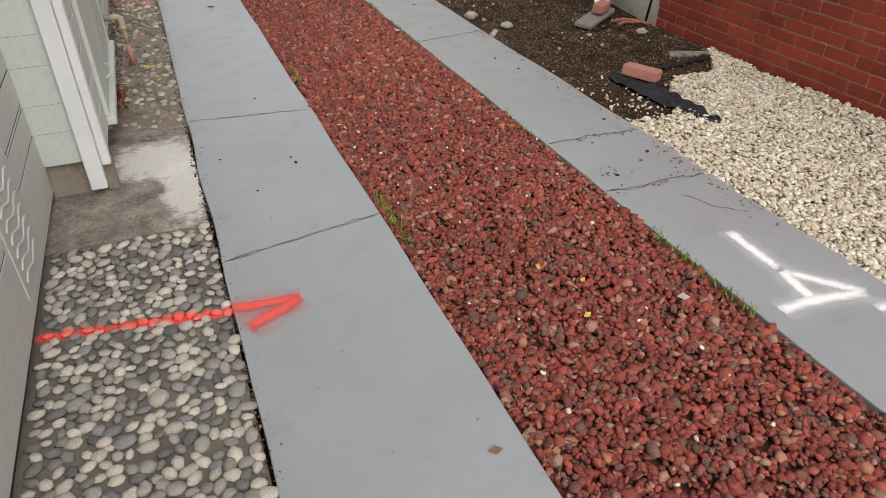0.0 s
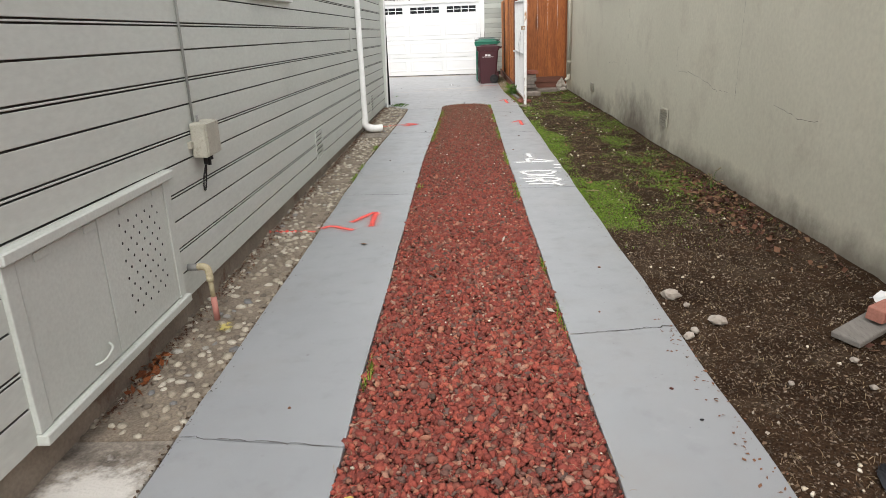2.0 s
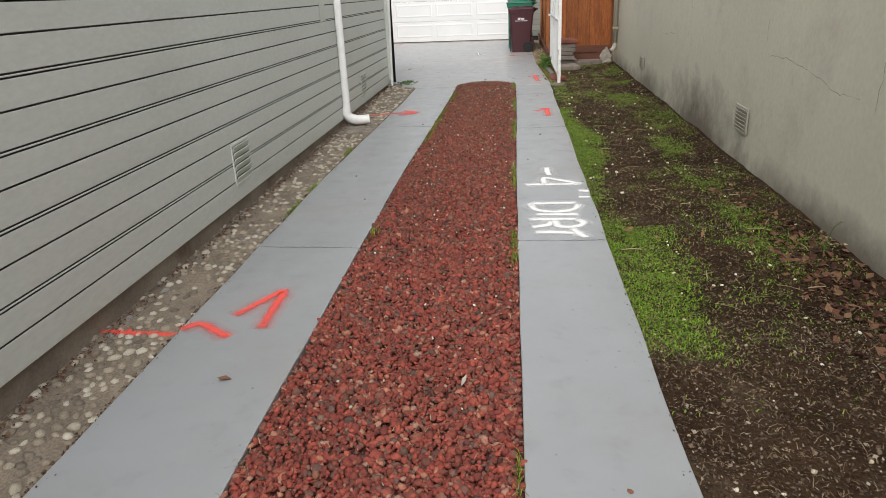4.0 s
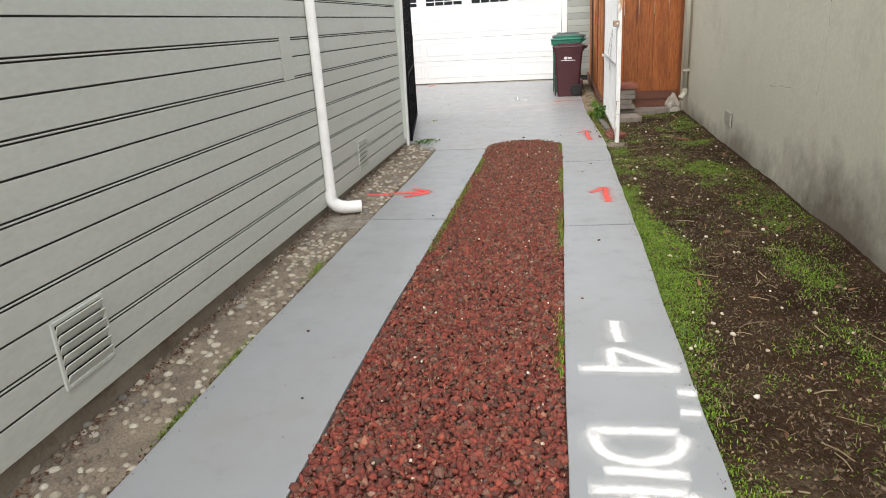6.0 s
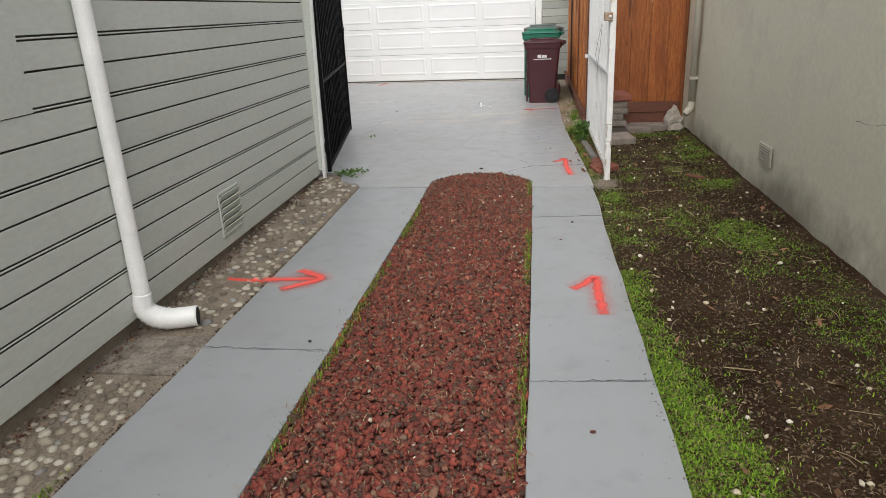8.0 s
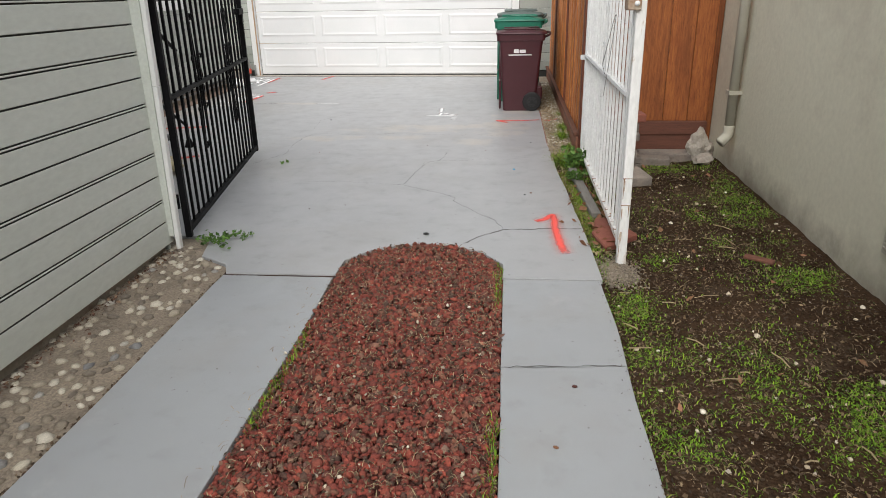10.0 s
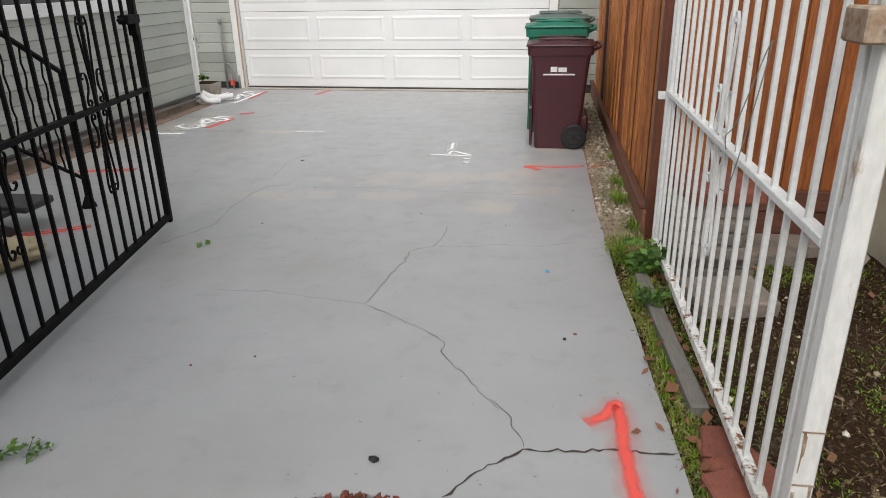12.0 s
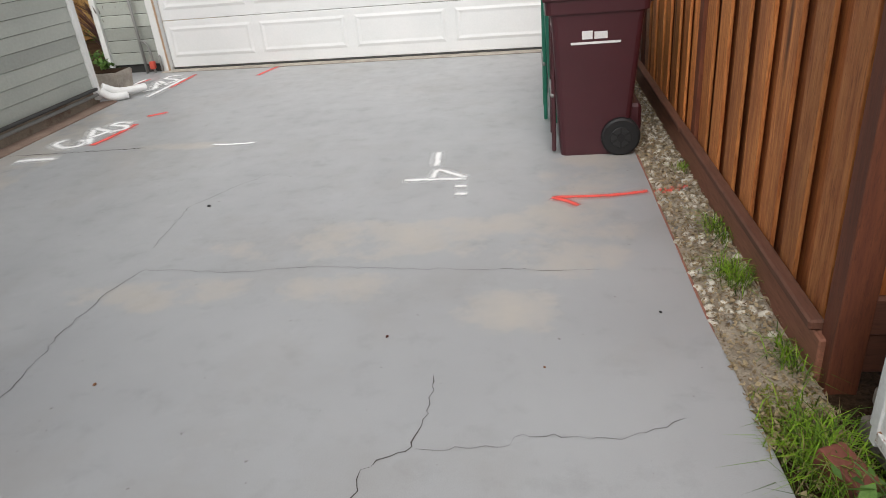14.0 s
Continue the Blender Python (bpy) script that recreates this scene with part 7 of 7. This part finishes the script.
# dirt swept along the joints of the strips
q = np.concatenate([np.column_stack([nrg.normal(1.82, 0.05, 16), nrg.normal(2.29, 0.035, 16)]), np.column_stack([nrg.uniform(1.74, 2.27, 30), nrg.normal(2.13, 0.02, 30)]),
                    np.column_stack([nrg.uniform(1.74, 2.27, 25), nrg.normal(2.69, 0.02, 25)]), np.column_stack([nrg.normal(2.24, 0.03, 160), nrg.uniform(1.6, 4.8, 160)])])
tagged(flakes("joint_crumbs", np.column_stack([q, np.full(len(q), 0.003)]), nrg.uniform(0.004, 0.013, len(q)), BROWNLEAF, 0.15), "brown soil crumbs along the cracked slab joints", "debris", kind="stuff")
q = np.concatenate([np.column_stack([np.abs(nrg.normal(0, 0.02, 420)) + 0.012, nrg.uniform(0.6, 15, 420)]), np.column_stack([2.29 - np.abs(nrg.normal(0, 0.025, 420)), nrg.uniform(4, 15, 420)])])
tagged(flakes("edge_crumbs", np.column_stack([q, np.full(len(q), 0.003)]), nrg.uniform(0.002, 0.007, len(q)), LITTER, 0.3), "soil crumbs along the edges of the strips", "debris", kind="stuff")

# crumbs, leaves and gum spots on the slabs
def crumb(x, y, s, mat_, label, cat, k):
    solid("debris" if cat == "debris" else cat, rock((x, y, s * 0.35), s, (1, 0.75, 0.4), rng.uniform(0, 180), 0.3, 1, k), mat_, label, cat, "bits on the slabs")


for k, (x, y, s) in enumerate(((0.467, 3.0, 0.013), (0.455, 3.07, 0.009), (0.12, 3.18, 0.008), (0.24, 2.78, 0.008), (2.066, 5.62, 0.013), (1.988, 11.20, 0.014), (1.236, 15.68, 0.022), (2.06, 2.35, 0.012), (2.15, 2.42, 0.014), (2.01, 2.70, 0.009), (1.95, 2.62, 0.010), (2.18, 2.86, 0.011), (1.86, 2.26, 0.012),
                           (0.42, 3.95, 0.01), (2.08, 4.05, 0.011), (2.13, 3.8, 0.01), (1.93, 4.9, 0.009), (0.3, 9.6, 0.012), (0.52, 8.9, 0.009), (1.95, 13.5, 0.011), (2.05, 13.9, 0.013), (0.62, 11.9, 0.014), (1.83, 10.1, 0.012), (0.55, 16.3, 0.008), (1.9, 16.6, 0.012), (1.95, 16.65, 0.011), (0.3, 16.2, 0.008), (-0.4, 19.7, 0.014), (-0.1, 18.0, 0.010), (0.95, 18.3, 0.009), (2.0, 18.45, 0.009), (1.55, 18.1, 0.007))):
    crumb(x, y, s, (RUBBER, BROWNLEAF, LAVA_BED)[k % 3], "small dark crumb lying on the slab", "debris", k)
for x, y, s in ((0.424, 6.26, 0.035), (1.35, 14.9, 0.03), (0.6, 1.0, 0.02)):
    ob = flakes("dead_leaf", np.array([[x, y, 0.006]]), np.array([s]), BROWNLEAF, 0.1)
    tagged(ob, "dark dead leaf on the slab", "leaf")
for x, y, s in ((1.13, 1.72, 0.02), (1.24, 1.58, 0.017), (1.09, 1.85, 0.012), (1.15, 1.4, 0.016), (0.78, 3.33, 0.02), (0.80, 3.28, 0.018), (0.85, 3.2, 0.014)):
    tagged(flakes("yellow_leaf", np.array([[x, y, 0.018]]), np.array([s]), YELLOWLEAF, 0.25, (0.6, 0.8)), "small yellow leaf on the red gravel", "leaf", "yellow leaves on the gravel")
for x, y, s in ((1.52, 1.35, 0.022), (1.66, 4.9, 0.03), (1.48, 6.25, 0.03), (1.36, 1.1, 0.012), (1.25, 5.6, 0.012)):
    tagged(flakes("pale_chip", np.array([[x, y, 0.02]]), np.array([s]), PALESTONE, 0.3), "pale chip lying on the red gravel", "chip")
tagged(flakes("green_leaf", np.array([[-0.33, 17.55, 0.01], [-0.30, 17.60, 0.012], [-0.36, 17.58, 0.01]]), np.array([0.035, 0.03, 0.025]), LEAF, 0.3), "fallen green leaves beside the black gate", "leaf")

tagged(flakes("blue_scrap", np.array([[1.82, 17.36, 0.006]]), np.array([0.018]), plain("blue_plastic", (0.05, 0.35, 0.60), 0.5), 0.1), "tiny blue plastic scrap on the drive", "scrap")
q = np.column_stack([nrg.normal(-0.34, 0.03, 60), nrg.normal(4.28, 0.10, 60), nrg.uniform(0.0, 0.03, 60)])
tagged(flakes("rusty_leaves", q, nrg.uniform(0.012, 0.028, 60), stones_mat("orange_brown_leaf", [(0, (0.12, 0.035, 0.012)), (1, (0.33, 0.11, 0.035))]), 0.6), "orange-brown dead leaves at the house footing", "leaves", kind="stuff")

# ---- behind the black gate: steps, rail and sack ----
steps = thing("back_steps", (-2.2, 16.7, 0), "dark wooden back steps of the house", "steps")
for k in range(5):
    part("tread", box(-0.5, 0.55, 0.95 - 0.28 * k - 0.15, 0.95 - 0.28 * k + 0.15, 0.18 * (k + 1) - 0.035, 0.18 * (k + 1), 0.006), DARKGREY, steps)
for s in (-0.45, 0.50):
    part("stringer", place_bm(box(-0.02, 0.02, -1.0, 1.0, -0.1, 0.05, 0.004), pose(s, 0.25, 0.42, -32)), DARKGREY, steps)
rail = thing("stair_rail", (-1.55, 18.25, 0), "black iron stair rail with twisted balusters", "handrail")
part("newel", tube([(0, 0, 0.0), (0, 0, 0.98)], 0.016, 6), BLACKIRON, rail)
part("newel_foot", tube([(0, 0, 0.0), (0, 0, 0.03), (0, 0, 0.09)], 0.05, 8, rings=[0.055, 0.045, 0.018]), BLACKIRON, rail)
part("top_rail", tube([(0, 0.02, 0.97), (0, -2.2, 2.37)], 0.018, 6), BLACKIRON, rail)
part("lower_rail", tube([(0, 0.0, 0.22), (0, -2.2, 1.62)], 0.014, 6), BLACKIRON, rail)
for k in range(1, 12):
    y = -0.17 * k
    z0, z1 = 0.22 - y * 0.636, 0.97 - y * 0.636
    pts = [(0.006 * math.cos(t * 26), y + 0.006 * math.sin(t * 26), z0 + (z1 - z0) * t) for t in np.linspace(0, 1, 15)]
    part("baluster", tube(pts, 0.007, 5), BLACKIRON, rail)
pp = solid("white_post", box(-2.12, -2.05, 17.88, 17.95, 0.0, 0.55, 0.004), WHITE, "short white painted post by the back steps", "post")
sack = bmesh.new()
bmesh.ops.create_icosphere(sack, subdivisions=4, radius=1.0)
for v in sack.verts:
    k = 1 + 0.22 * noise.noise(v.co * 2.3) + 0.10 * noise.noise(v.co * 6)
    v.co = Vector((v.co.x * 0.22 * k, v.co.y * 0.17 * k, max(-0.02, 0.07 + v.co.z * 0.09 * k)))
place_bm(sack, pose(-1.36, 17.15, 0.0, 0, 0, 35))
solid("canvas_sack", sack, SACK, "crumpled tan canvas sack on the concrete", "sack", smooth=True)
solid("grey_slab", place_bm(box(-0.22, 0.22, -0.14, 0.14, 0, 0.05, 0.01), pose(-1.75, 17.75, 0.16)), DARKGREY, "dark grey slab on the lowest step", "slab")

# ---- garage corner: planter, pipes, plants ----
pt = thing("planter", (-2.96, 23.1, 0), "square weathered concrete planter with green plants", "planter")
bm = bmesh.new()
bmesh.ops.create_cone(bm, cap_ends=True, segments=4, radius1=0.19, radius2=0.225, depth=0.22, matrix=pose(0, 0, 0.11, 0, 0, 45))
bmesh.ops.bevel(bm, geom=bm.edges[:], offset=0.012, segments=2, affect="EDGES")
part("pot", bm, PALESTONE, pt)
part("soil", box(-0.13, 0.13, -0.13, 0.13, 0.221, 0.226), SOIL, pt)
leafy("potted_plant", (-3.05, 23.15, 0.22), 45, 0.11, 0.12, 0.03, LEAF, "dark green leafy plant in the planter")


def flax(at, n, h, label):
    f = thing("flax_plant", at, label, "plant")
    bm = bmesh.new()
    for k in range(n):
        a, l = rng.uniform(0, 6.28), rng.uniform(0.7, 1.0) * h
        out = rng.uniform(0.15, 0.6) * l
        s = Vector((-math.sin(a), math.cos(a), 0)) * 0.022
        prev = None
        for i in range(6):
            t = i / 5
            p = Vector((math.cos(a) * out * t ** 1.5, math.sin(a) * out * t ** 1.5, l * (t - 0.25 * t * t * (out / l) * 2)))
            wv = (1 - t) ** 0.5
            cur = (bm.verts.new(p - s * wv), bm.verts.new(p + Vector((0, 0, -0.006)) + s * 0), bm.verts.new(p + s * wv))
            if prev:
                bm.faces.new((prev[0], prev[1], cur[1], cur[0]))
                bm.faces.new((prev[1], prev[2], cur[2], cur[1]))
            prev = cur
    part("leaves", bm, FLAX, f)
    return f


flax((-3.72, 24.45, 0), 70, 1.15, "dark red flax plant with long sword leaves")
flax((-3.95, 25.2, 0), 50, 1.3, "dark red flax plant with long sword leaves")
leafy("shrub", (-3.6, 24.1, 0), 120, 0.25, 0.28, 0.04, LEAF, "green shrub in the side passage")
leafy("shrub", (-4.3, 25.4, 0), 200, 0.4, 0.45, 0.05, LEAF, "green shrub in the side passage")
for k, (a, b, zz) in enumerate((((-2.80, 22.62), (-2.52, 22.95), 0.075), ((-2.79, 22.55), (-2.60, 22.72), 0.05))):
    hs = thing("drain_hose", (a[0], a[1], 0), "white flexible drain pipe lying at the wall foot", "drain pipe", "drain pipes at the corner")
    ln = smooth_line([(0, 0, zz + 0.08), ((b[0] - a[0]) * 0.4, (b[1] - a[1]) * 0.35, zz), (b[0] - a[0], b[1] - a[1], zz - 0.01)], 8)
    part("hose", tube(ln, 0.04, 10, rings=[0.038 + (0.004 if i % 2 else 0) for i in range(len(ln))]), PLASTIC, hs, smooth=True)
    part("mouth", tube([ln[-1], ln[-1] + (ln[-1] - ln[-2]).normalized() * 0.004], 0.033, 10), SHUT, hs)
gp = thing("gas_riser", (-3.08, GARAGE_Y + 0.11, 0), "grey gas riser pipe with red sprayed valve", "gas pipe")
part("pipe", tube([(0.0, 0, 0.0), (-0.0, 0, 1.0)], 0.018, 8), GALV, gp, smooth=True)
part("cap", tube([(0, 0, 0.95), (0, 0, 1.03)], 0.026, 8), GALV, gp, smooth=True)
part("pipe", tube(smooth_line([(0.10, 0, 0.0), (0.10, 0, 0.25), (0.06, 0, 0.36), (0.0, 0, 0.38)], 4), 0.014, 8), GALV, gp, smooth=True)
part("valve", box(0.07, 0.13, -0.05, 0.01, 0.05, 0.14, 0.01), plain("red_sprayed_valve", (0.55, 0.08, 0.05), 0.7), gp, "red sprayed valve")
part("pipe", tube([(0.20, 0, 0.0), (0.20, 0, 0.2)], 0.016, 8), GALV, gp, smooth=True)
